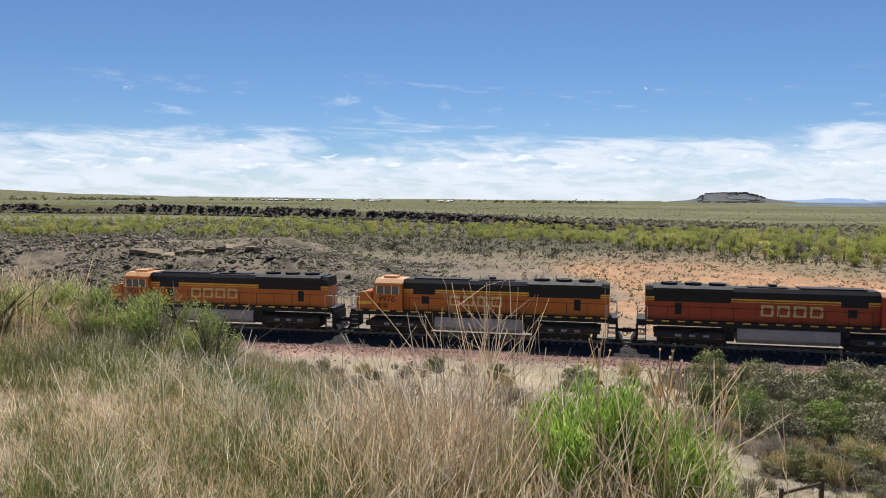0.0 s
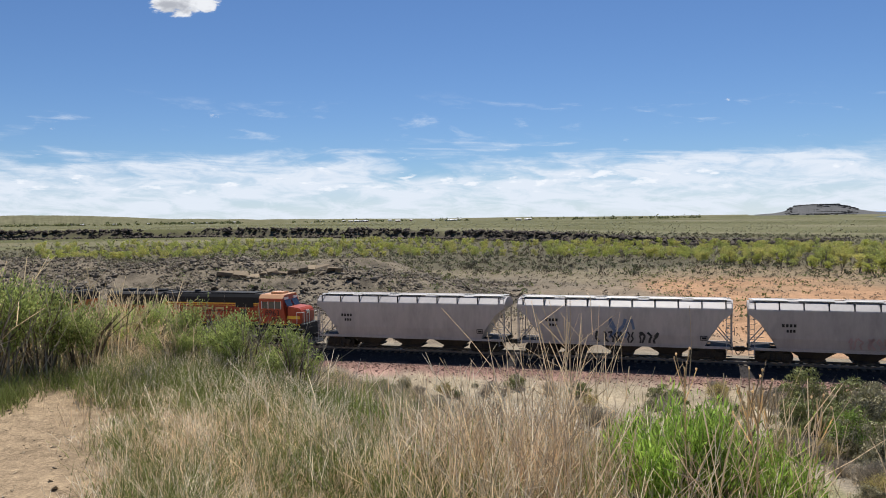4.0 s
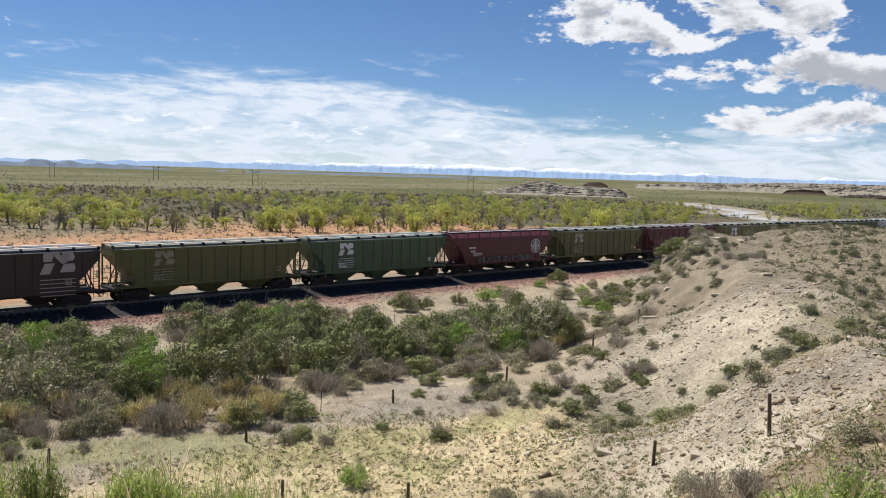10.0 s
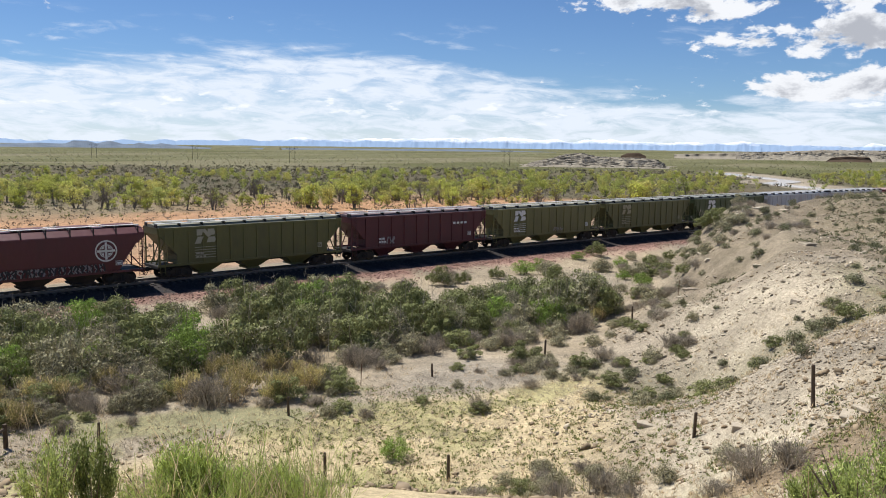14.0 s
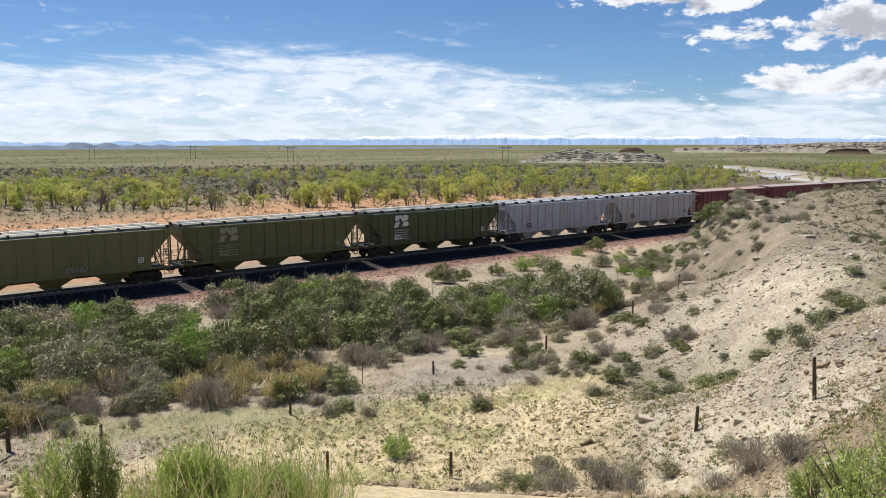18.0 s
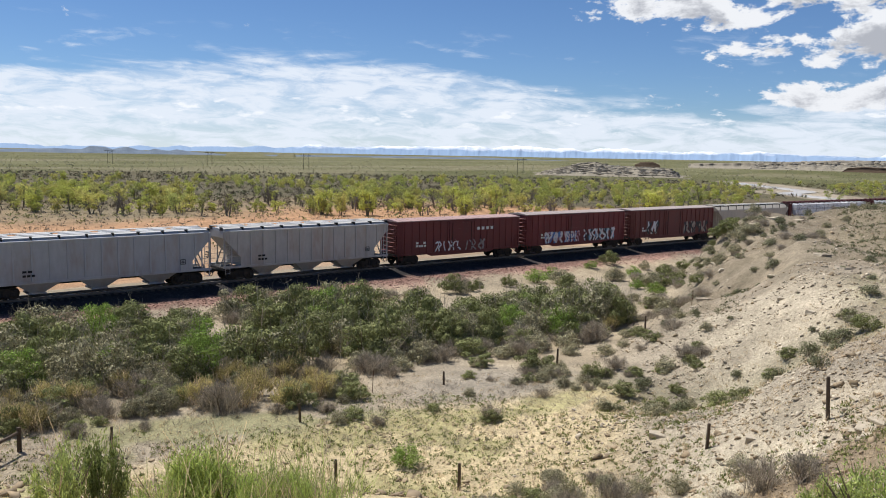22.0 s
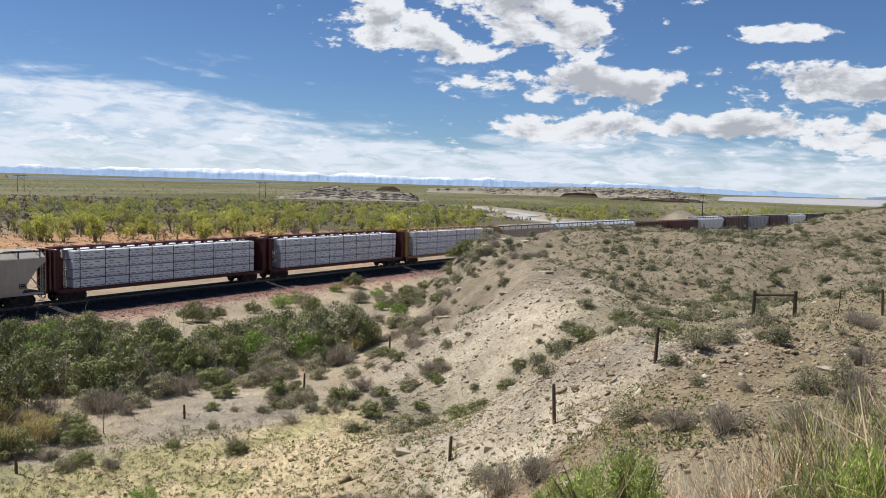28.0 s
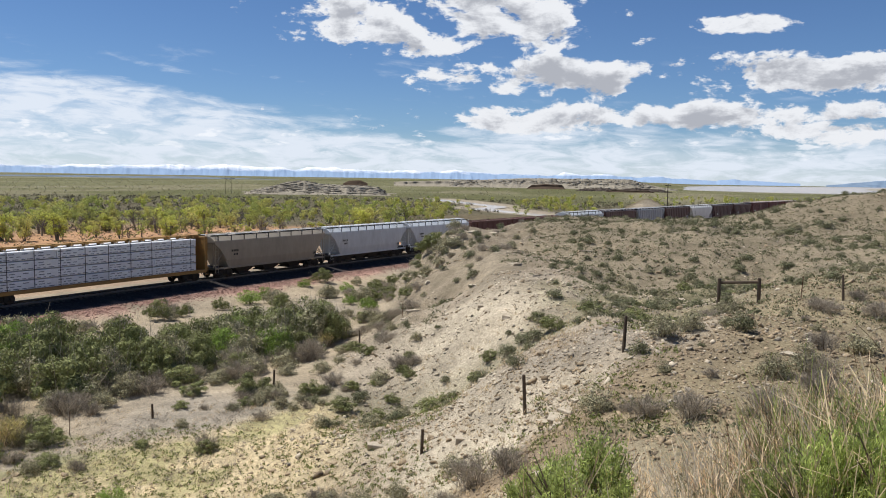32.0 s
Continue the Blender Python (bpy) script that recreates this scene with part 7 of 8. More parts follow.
# ---- fence ----
WOOD = material("post_wood", (0.095, 0.07, 0.05), rough=0.9, grain=0.4, scale=5, stain=0.4, stain_color=(0.2, 0.16, 0.12), stretch=(1, 1, 0.2), random=0.25)
RUSTY = material("rusty_post", (0.12, 0.055, 0.03), rough=0.9, grain=0.3, stain=0.3)


def fence():
    def post(b):
        loft(b, [[(0.06 * math.cos(i * 0.785) * k, 0.06 * math.sin(i * 0.785) * k, z) for i in range(8)] for k, z in ((1.05, -0.4), (1.0, 0.3), (0.95, 0.8), (0.92, 1.0), (0.7, 1.03))])

    def steel(b):
        box(b, -0.02, 0.02, -0.004, 0.004, -0.3, 1.15)
        box(b, -0.004, 0.004, 0.0, 0.03, -0.3, 1.15)
        for k in range(6):
            box(b, -0.012, 0.012, 0.028, 0.036, 0.2 + 0.15 * k, 0.23 + 0.15 * k)
    for az, r, h in ((31.34, 29.0, 1.1), (30.83, 34.0, 1.1), (46.0, 28.2, 1.15), (54.95, 28.0, 0.95), (43.45, 36.2, 0.85), (72.2, 27.4, 0.85), (79.55, 26.5, 1.3), (86.25, 28.7, 1.25), (61.75, 46.5, 0.9), (99.85, 43, 1.2), (53.7, 42, 0.7), (67.7, 54, 1.0)):
        x, y = polar(az, r)
        ob = part("fence_post", post, WOOD, None, at=Matrix.LocRotScale((x, y, ground_at(x, y)), Euler((random.uniform(-0.06, 0.06), random.uniform(-0.06, 0.06), az)), (1, 1, h)), key="post")
        tagged(ob, "dark weathered wooden fence post", "fence post", "fence posts")
    for az, r in ((48.6, 40.5), (97.4, 43), (102.6, 43), (70.7, 62)):
        x, y = polar(az, r)
        ob = part("steel_post", steel, RUSTY, None, at=pose(x, y, ground_at(x, y), 2, -2, 40), key="tpost")
        tagged(ob, "thin rusty steel fence post", "fence post", "fence posts")
    for n, (p, q, h) in enumerate((((92.35, 43.4), (94.85, 43.4), 1.3), ((23.0, 33.6), (25.4, 35.6), 1.0))):
        (ax, ay), (bx_, by_) = polar(*p), polar(*q)
        za, zb = ground_at(ax, ay), ground_at(bx_, by_)
        e = tagged(new("fence_brace"), "H-shaped brace of dark timbers in the fence line", "fence", "fence braces")
        e.location = (ax, ay, za)
        d = Vector((bx_ - ax, by_ - ay, zb - za))
        for o in (Vector((0, 0, 0)), d):
            piece("post", lambda b: tube(b, o + Vector((0, 0, -0.4)), o + Vector((0, 0, h)), 0.095, 10, 0.085), WOOD, e)
        piece("cross_rail", lambda b: tube(b, Vector((0, 0, h - 0.22)), d + Vector((0, 0, h - 0.2)), 0.07, 8), WOOD, e)


fence()

# ---- grass and brush at the photographer's feet ----


def near_growth():
    rs = np.random.RandomState(41)
    # growth is lower towards the path and higher on the shoulder
    RAMP_AZ, RAMP = [-36, -26, -12, -9, -3, 5, 12, 40, 86, 92, 97, 103], [0.75, 0.62, 0.66, 0.58, 0.80, 0.86, 0.95, 1.0, 0.8, 1.0, 1.3, 1.6]

    def clump_field(name, mat, label, spots, per, tall, width, lean=0.7, seg=3, foot=0.10, stiff=None):
        chunks = []
        xs, ys = np.array([s[0] for s in spots]), np.array([s[1] for s in spots])
        zs = height(xs, ys)
        for (x, y, k), z in zip(spots, zs):
            n = max(3, int(per * rs.uniform(0.6, 1.4)))
            roots = np.stack([x + rs.randn(n) * foot, y + rs.randn(n) * foot, np.full(n, z - 0.05)], 1)
            if stiff is None:
                chunks.append(blades(rs, roots, tall * k, lean, width, seg, 0.5))
            else:
                chunks.append(stalks(rs, roots, tall * k, lean, width, stiff))
        v, f = joined(chunks)
        v[:, 2] = np.minimum(v[:, 2], EYE_Z - 0.5)
        return tagged(new(name, mesh_from(name, v, f, mat)), label, "grass", kind="stuff")

    def spread(n, az, r, size=(0.7, 1.2)):
        out = []
        for k in range(n):
            a, q = rs.uniform(*az), r[0] + (r[1] - r[0]) * rs.uniform() ** 0.8
            x, y = polar(a, q)
            out.append((x, y, rs.uniform(*size) * float(np.interp(a, RAMP_AZ, RAMP)) * (1 + 0.5 * float(fbm2(np.array([x]), np.array([y]), 1.6, 2)[0]))))
        return out

    def patches(n, az, r, size=(0.7, 1.2), cut=0.0, seed=0):
        return [p for p in spread(n, az, r, size) if float(fbm2(np.array([p[0] + seed]), np.array([p[1]]), 1.5, 2)[0]) > cut]

    # bank to the north-west: green blades, dry grass, pale flattened straw
    clump_field("green_grass", GRASS_GREEN, "dark green grass on the bluff's edge", patches(620, (-28.5, 1), (3.7, 13), cut=-0.1) + spread(60, (-36, -27), (8.0, 11)), 70, 0.40, 0.007, 0.8)
    clump_field("dry_grass", STRAW, "dry straw-coloured grass on the bluff's edge", patches(420, (-28.5, 5), (3.7, 14), cut=-0.08, seed=30) + spread(40, (-36, -26), (8.5, 15)), 46, 0.46, 0.006, 0.7)
    clump_field("dry_grass", GREY_TWIG, "grey weathered grass on the bluff's edge", patches(420, (-28.5, 5), (3.7, 14), cut=-0.05, seed=60), 46, 0.46, 0.006, 0.5, stiff=2)
    clump_field("pale_straw", PALE_STRAW, "bleached and bent dead grass", patches(220, (-28, 2), (3.9, 12), cut=0.05, seed=90), 60, 0.42, 0.006, 0.8)
    # thicker growth down to the edge of the bare patch
    clump_field("green_grass", GRASS_GREEN, "dark green grass beside the bare patch", spread(330, (-28, -7), (4.0, 9.0), (0.6, 1.1)), 60, 0.42, 0.006, 0.8)
    clump_field("dry_grass", STRAW, "straw-coloured grass beside the bare patch", spread(150, (-27, -5), (4.0, 6.8), (0.6, 1.1)), 40, 0.46, 0.005, 0.8, stiff=1)
    clump_field("pale_straw", PALE_STRAW, "bleached stalks beside the bare patch", spread(110, (-30, -5), (4.4, 10), (0.6, 1.2)), 30, 0.48, 0.005, 0.7, stiff=2)
    clump_field("weathered_grass", BROWN_STALK, "brown weathered stalks beside the bare patch", spread(100, (-30, -5), (4.4, 10), (0.6, 1.1)), 30, 0.44, 0.005, 0.7, stiff=2)
    clump_field("tall_green", GRASS_GREEN, "tall green reed-like blades in the dry grass", spread(14, (-14, -8), (5.4, 7)), 16, 0.75, 0.010, 0.25)
    clump_field("long_stems", PALE_STRAW, "single long dry stems above the grass", spread(26, (-25, 0), (5.0, 9)), 3, 0.95, 0.009, 0.6, stiff=1)
    clump_field("slope_grass", STRAW, "dry grass on the slope below the bluff", spread(240, (-20, 24), (13, 40), (0.6, 1.0)), 30, 0.36, 0.012, 0.8, 3, 0.22)
    clump_field("slope_grass", GREY_TWIG, "grey dry weeds on the slope below the bluff", spread(200, (-20, 24), (13, 44), (0.6, 1.0)), 30, 0.40, 0.012, 0.7, 3, 0.22, stiff=2)
    clump_field("slope_green", GOLD_LEAF, "yellowing grass on the slope below the bluff", spread(90, (-20, 20), (13, 36), (0.5, 1.0)), 30, 0.38, 0.012, 0.8, 3, 0.22)
    # stiff dry stems round the big green bush
    clump_field("dry_stalks", BROWN_STALK, "stiff brown branching dry stalks", spread(60, (-7, 15), (4.0, 5.8), (0.7, 1.05)), 18, 0.86, 0.008, 0.5, foot=0.14, stiff=3)
    clump_field("dry_stalks", STRAW, "stiff tan dry stalks leaning every way", spread(75, (-8, 14), (3.9, 5.6), (0.6, 1.0)), 20, 0.84, 0.008, 0.5, foot=0.16, stiff=2)
    clump_field("dry_stalks", PALE_STRAW, "bleached dry stalks with short side twigs", spread(80, (-8, 16), (3.9, 5.4), (0.6, 1.0)), 14, 0.92, 0.007, 0.45, foot=0.15, stiff=3)
    clump_field("stalk_litter", STRAW, "tangled dry grass at the foot of the stalks", spread(80, (-10, 17), (3.7, 6.0)), 34, 0.38, 0.011, 1.0, foot=0.18)
    clump_field("tall_stalks", BROWN_STALK, "tall bare stalks above the green bush", spread(14, (1, 5), (4.2, 5.0), (0.85, 1.05)) + spread(22, (11, 19), (4.3, 5.2), (0.8, 1.05)), 7, 1.36, 0.009, 0.24, foot=0.16, stiff=3)
    clump_field("leafy_shoots", BRIGHT_LEAF, "green leafy shoots among the dry stalks", spread(30, (-9, 9), (4.3, 5.8), (0.6, 1.0)), 30, 0.72, 0.010, 0.4, foot=0.12)
    # below the bluff in the middle of the view
    clump_field("broom_shoots", YELLOW_SHOOT, "yellowish shoots of a broom-like bush on the slope", spread(20, (33.5, 45.5), (6.6, 7.8), (0.6, 1.0)), 60, 0.86, 0.008, 0.4, 4, 0.14, stiff=2)
    clump_field("broom_straw", STRAW, "dry stems among the broom-like shoots", spread(14, (32, 46), (6.4, 8.0), (0.6, 0.95)), 30, 0.80, 0.008, 0.5, 4, 0.14, stiff=2)
    # growth on the right-hand shoulder
    clump_field("shoulder_straw", STRAW, "dry grass on the shoulder of the bluff", patches(50, (87, 112), (4.8, 9.0), cut=-0.1), 36, 0.66, 0.010, 0.6, stiff=2)
    clump_field("shoulder_straw", PALE_STRAW, "bleached dry stalks on the shoulder of the bluff", patches(90, (84, 108), (4.8, 8.0), (0.6, 1.15), cut=-0.1), 24, 0.70, 0.010, 0.55, stiff=3)
    clump_field("shoulder_green", GRASS_GREEN, "green shoots among dry grass on the shoulder", spread(12, (88, 96), (5.0, 6.0), (0.5, 0.8)) + spread(26, (96, 112), (5.2, 7.5), (0.6, 1.0)), 60, 0.72, 0.009, 0.35)
    clump_field("shoulder_broom", YELLOW_SHOOT, "yellowish green broom stems on the shoulder", spread(30, (97, 112), (5.0, 8.0), (0.7, 1.05)), 80, 0.80, 0.008, 0.4, stiff=2)
    clump_field("shoulder_weeds", SAGE_LEAF, "grey-green weeds among dry grass on the shoulder", spread(30, (90, 112), (5.0, 8.0), (0.6, 1.0)), 70, 0.66, 0.010, 0.5, stiff=3)
    clump_field("shoulder_twigs", BROWN_STALK, "dark dry twigs on the shoulder of the bluff", spread(36, (93, 112), (4.8, 7.5)), 50, 0.74, 0.010, 0.5, stiff=3)
    clump_field("shoulder_broom", RED_BROOM, "reddish-brown broom stems on the shoulder", spread(22, (96, 112), (5.0, 8.5)), 80, 0.80, 0.008, 0.4, stiff=2)
    # bushes one could count
    leafy = [shrub_kind(60 + k, 1, PALE_GREEN, 1.0, 0.5, 5200, (0.036, 0.013), 14, BROWN_STALK, 0.3) for k in range(2)]
    broom = [shrub_kind(63 + k, 0, BROOM_SHOOT, 1.0, 0.5, 9000, (0.055, 0.009), 12, BROWN_STALK, 0.75) for k in range(2)]
    yellow = [shrub_kind(83 + k, 0, YELLOW_SHOOT, 1.0, 0.5, 6000, (0.055, 0.009), 40, STRAW, 0.5) for k in range(2)]
    pale = [shrub_kind(68 + k, 1, PALE_GREEN, 1.0, 0.6, 5200, (0.036, 0.013), 40, GREY_TWIG, 0.2) for k in range(2)]
    twiggy = shrub_kind(66, 0, PALE_GREEN, 1.0, 0.7, 4600, (0.04, 0.010), 110, STRAW)
    for k, (az, r, size, sq) in enumerate(((-16.0, 8.6, 0.80, 1.1), (-19.5, 9.0, 0.86, 1.1), (-22.5, 9.6, 0.80, 1.0), (-32.0, 9.3, 1.05, 1.1), (-35, 9.0, 1.15, 1.1), (-33.2, 10, 1.0, 1.0))):
        plant(pale[k % 2], "leafy_bush", "pale green leafy bush in dry grass", "bush", put(*polar(az, r), size, k * 1.3, sq), "bushes on the bluff")
    for k, (az, r, size, sq) in enumerate(((30.2, 6.3, 0.62, 1.7), (27.6, 6.2, 0.62, 1.75), (80.6, 6.0, 0.68, 1.15), (82.8, 5.7, 0.85, 1.15), (85.0, 5.9, 0.85, 1.15), (78.8, 6.1, 0.4, 1.0))):
        plant(leafy[k % 2], "leafy_bush", "leafy bright green bush at the edge of the bluff", "bush", put(*polar(az, r), size, k * 1.3, sq), "bushes on the bluff")
    for k, (az, r, size, sq) in enumerate(((10.2, 4.9, 0.95, 1.15), (8.2, 5.2, 0.85, 1.1), (6.0, 5.0, 0.7, 1.0), (16.8, 5.2, 0.85, 1.0), (11.9, 4.7, 1.05, 1.2), (13.8, 4.8, 1.05, 1.15), (15.2, 5.0, 0.9, 1.05), (12.4, 5.3, 1.0, 1.2), (34.5, 7.0, 0.85, 1.0), (36.8, 7.1, 1.0, 1.05), (39.5, 7.2, 0.9, 1.0), (42.3, 7.2, 0.8, 1.0), (44.6, 7.3, 0.65, 0.9))):
        plant((yellow if az > 30 else broom)[k % 2], "broom_bush", "broom-like bush with narrow yellow-green shoots" if az > 30 else "broom-like bush with narrow fresh green shoots", "bush", put(*polar(az, r), size, k * 1.9, sq), "bushes on the bluff")
    for k, (az, r, size, sq) in enumerate(((-29.5, 9.4, 1.0, 0.95), (-27, 10.4, 0.95, 0.9), (-34.8, 9.6, 1.2, 1.05), (-25, 11, 0.8, 0.9), (-24, 9.3, 0.7, 0.8), (100, 7.5, 1.0, 0.9), (105, 6.8, 1.2, 0.9))):
        plant(twiggy, "twiggy_bush", "twiggy grey-green bush at the edge of the bluff", "bush", put(*polar(az, r), size, k * 1.7, sq), "bushes on the bluff")
    for k, (az, r, size, sq) in enumerate(((98.0, 5.3, 0.72, 1.0), (99.8, 5.0, 0.85, 1.05), (101.8, 5.2, 0.95, 1.05), (103.8, 5.0, 1.0, 1.05), (96.2, 5.6, 0.6, 0.95))):
        plant((yellow if k % 2 else pale)[k % 2], "broom_bush", "yellow-green broom bush on the shoulder of the bluff", "bush", put(*polar(az, r), size, k * 1.9, sq), "bushes on the bluff")
    # loose stones on the bare patch
    x, y = field(rs, 900, (-38, -20), (4.2, 9.5))
    stones("patch_stones", TAN_ROCK, x, y, rs.uniform(0.005, 0.016, 900) * (1 + 2 * rs.uniform(size=900) ** 8), "small stones on the bare sandy patch", 21)
    # dry seed heads on the tall stems
    for k in range(6):
        x, y = polar(rs.uniform(11, 18), rs.uniform(4.3, 5.2))
        z = ground_at(x, y)

        def head(b):
            tube(b, (0, 0, -0.1), (0.05, 0.03, 1.2), 0.006, 5, 0.004)
            for j in range(5):
                a = j * 1.3
                tip = Vector((0.05 + 0.06 * math.cos(a), 0.03 + 0.06 * math.sin(a), 1.18 + 0.03 * j))
                tube(b, (0.04, 0.025, 1.0 + 0.03 * j), tip, 0.004, 4, 0.003)
                loft(b, [[tip + Vector((q * math.cos(i * 1.257), q * math.sin(i * 1.257), dz)) for i in range(5)] for q, dz in ((0.003, 0), (0.007, 0.005), (0.006, 0.012), (0.002, 0.016))])
        ob = part("seed_stem", head, STRAW, None, "dry stem with pale seed heads", at=pose(x, y, z, rs.uniform(-8, 8), rs.uniform(-8, 8), rs.uniform(0, 360)), key="seedstem")
        tagged(ob, "dry stem with pale seed heads", "plant", "seed stems")


near_growth()

# ---- water ----
def water_material():
    m = bpy.data.materials.new("water")
    m.use_nodes = True
    N, L = m.node_tree.nodes, m.node_tree.links
    bs = N["Principled BSDF"]
    bs.inputs["Base Color"].default_value = (0.50, 0.44, 0.36, 1)
    bs.inputs["Roughness"].default_value = 0.22
    t = N.new("ShaderNodeTexNoise")
    t.inputs["Scale"].default_value = 0.35
    b = N.new("ShaderNodeBump")
    b.inputs["Strength"].default_value, b.inputs["Distance"].default_value = 0.12, 0.3
    L.new(t.outputs[0], b.inputs["Height"])
    L.new(b.outputs[0], bs.inputs["Normal"])
    return m


def build_water():
    m = water_material()
    pts = []
    for (ax, ay), (bx_, by_) in zip(RIVER, RIVER[1:]):
        for k in range(12):
            pts.append((ax + (bx_ - ax) * k / 12, ay + (by_ - ay) * k / 12))
    pts = np.array(pts)
    for k in range(6):
        pts[1:-1] = (pts[:-2] + 2 * pts[1:-1] + pts[2:]) / 4
    t = np.gradient(pts, axis=0)
    t /= np.linalg.norm(t, axis=1)[:, None]
    n = np.stack([-t[:, 1], t[:, 0]], 1)
    z = float(np.median(height(pts[:, 0], pts[:, 1]))) + 0.55
    bm = bmesh.new()
    loft(bm, [[(*(p + q * w), zz) for w, zz in ((-5, z), (5, z), (5, z - 1.5), (-5, z - 1.5))] for p, q in zip(pts, n)])
    ob = part("river", bm, m)
    tagged(ob, "muddy river winding between sandbars", "river", kind="structure")
    bm = bmesh.new()
    ring = [polar(88.0, 1500), polar(92, 1380), polar(96, 1300), polar(101, 1280), polar(112, 1300), polar(118, 2800), polar(112, 4300), polar(103, 4600), polar(97, 3600), polar(92, 3000), polar(88.5, 2100)]
    loft(bm, [[(x, y, zz) for x, y in ring] for zz in (-6.0, -3.7)])
    tagged(part("lake", bm, m), "pale blue reservoir in the distance", "lake", kind="structure")


build_water()


# ---- hills and mountains on the horizon ----
def ridge(name, line, far, deep, mat, label, rough=0.05, foot=-6.0, seed=1, steep=0.35, step=0.05, category="hill", ledge=0.0):
    """A hill range along an outline of (azimuth, height in degrees) at that distance, with a slope in front and behind."""
    az = np.arange(line[0][0], line[-1][0] + 1e-6, step)
    el = np.interp(az, [p[0] for p in line], [p[1] for p in line])
    rs = np.random.RandomState(seed)
    ph = rs.uniform(0, 99)
    wob = fbm2(az * 0.8 + ph, az * 0 + ph, 1.0, 4, 0.45) * rough
    top = EYE_Z + far * np.tan(np.radians(el + wob * np.clip((el - el.min()) * 6, 0, 1)))
    rows = [(-1.0, 0.0), (-0.8, 0.12), (-0.6, 0.3), (-steep, 0.62), (-0.16, 0.86 + ledge * 0.05), (-0.06, 0.97), (0.0, 1.0), (0.3, 0.9), (1.0, 0.0)]
    v = []
    for u, k in rows:
        r = far + u * deep + deep * 0.12 * fbm2(az * 4 + ph + 10 * u, az * 0 + 5 * u, 1.0, 4) * (1 - k)
        zz = foot + (top - foot) * np.clip(k + 0.16 * fbm2(az * 2.5 + ph, az * 0 + 20 * u, 1.0, 4) * (k < 0.99) * (k > 0), 0, 1)
        v.append(np.stack([r * np.sin(np.radians(az)), r * np.cos(np.radians(az)), zz], 1))
    n, m = len(az), len(rows)
    i, j = np.meshgrid(np.arange(m - 1), np.arange(n - 1), indexing="ij")
    a = i * n + j
    f = np.stack([a, a + 1, a + n + 1, a + n], -1).reshape(-1, 4)
    me = mesh_from(name, np.vstack(v), f, mat)
    me.polygons.foreach_set("use_smooth", np.ones(len(me.polygons), bool))
    return tagged(new(name, me), label, category, kind="structure")


def ledge_blocks(name, mat, az, far, deep, top, foot, n, size, label, seed):
    """Broken blocks in layers down the face of an outcrop."""
    rs = np.random.RandomState(seed)
    a, u = rs.uniform(az[0], az[1], n), rs.choice((0.08, 0.2, 0.34, 0.5, 0.7), n) + rs.uniform(-0.03, 0.03, n)
    hi = EYE_Z + far * np.tan(np.radians(np.interp(a, [p[0] for p in top], [p[1] for p in top])))
    k = np.interp(u, [0, 0.06, 0.16, 0.22, 0.6, 0.8, 1.0], [1, 0.97, 0.86, 0.62, 0.3, 0.12, 0])
    r = far - u * deep
    base = np.array([(-1, -0.7, -0.5), (1, -0.7, -0.5), (1, 0.7, -0.5), (-1, 0.7, -0.5), (-0.9, -0.6, 0.5), (0.9, -0.6, 0.5), (0.9, 0.6, 0.5), (-0.9, 0.6, 0.5)]) * 0.5
    s = size * rs.uniform(0.5, 1.5, n)
    v = base[None] * (1 + 0.25 * rs.randn(n, 8, 3)) * np.stack([s * 1.6, s, s * 0.6], 1)[:, None]
    t = -np.radians(a)
    c, q = np.cos(t)[:, None], np.sin(t)[:, None]
    v = np.stack([v[..., 0] * c - v[..., 1] * q, v[..., 0] * q + v[..., 1] * c, v[..., 2]], -1)
    v += np.stack([r * np.sin(np.radians(a)), r * np.cos(np.radians(a)), foot + (hi - foot) * k], 1)[:, None]
    f = np.array([(0, 3, 2, 1), (4, 5, 6, 7), (0, 1, 5, 4), (1, 2, 6, 5), (2, 3, 7, 6), (3, 0, 4, 7)])
    f = (np.arange(n)[:, None, None] * 8 + f[None]).reshape(-1, 4)
    return tagged(new(name, mesh_from(name, v.reshape(-1, 3), f, mat)), label, "rocks", kind="stuff")


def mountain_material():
    """Distant slopes, their blue base colour imitating haze, with snow on the upper parts."""
    m = bpy.data.materials.new("hazy_snowy_range")
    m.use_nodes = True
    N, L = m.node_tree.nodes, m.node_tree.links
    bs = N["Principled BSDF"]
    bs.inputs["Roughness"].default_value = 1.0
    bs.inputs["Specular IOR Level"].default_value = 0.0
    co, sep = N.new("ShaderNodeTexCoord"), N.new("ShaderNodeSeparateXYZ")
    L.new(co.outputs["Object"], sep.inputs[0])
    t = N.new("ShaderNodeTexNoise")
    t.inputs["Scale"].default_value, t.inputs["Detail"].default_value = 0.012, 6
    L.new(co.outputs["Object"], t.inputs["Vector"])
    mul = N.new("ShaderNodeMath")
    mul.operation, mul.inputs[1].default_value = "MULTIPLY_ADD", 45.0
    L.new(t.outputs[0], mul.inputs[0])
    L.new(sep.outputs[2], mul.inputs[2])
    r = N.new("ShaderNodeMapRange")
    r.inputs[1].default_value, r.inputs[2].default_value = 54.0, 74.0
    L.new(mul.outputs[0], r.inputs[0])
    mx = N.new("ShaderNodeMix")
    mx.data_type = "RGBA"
    # the slopes' blue stands in for the air's haze; the white is snow
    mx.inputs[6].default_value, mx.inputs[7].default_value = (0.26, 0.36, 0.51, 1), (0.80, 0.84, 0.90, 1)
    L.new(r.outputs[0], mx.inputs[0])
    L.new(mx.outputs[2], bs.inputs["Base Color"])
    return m


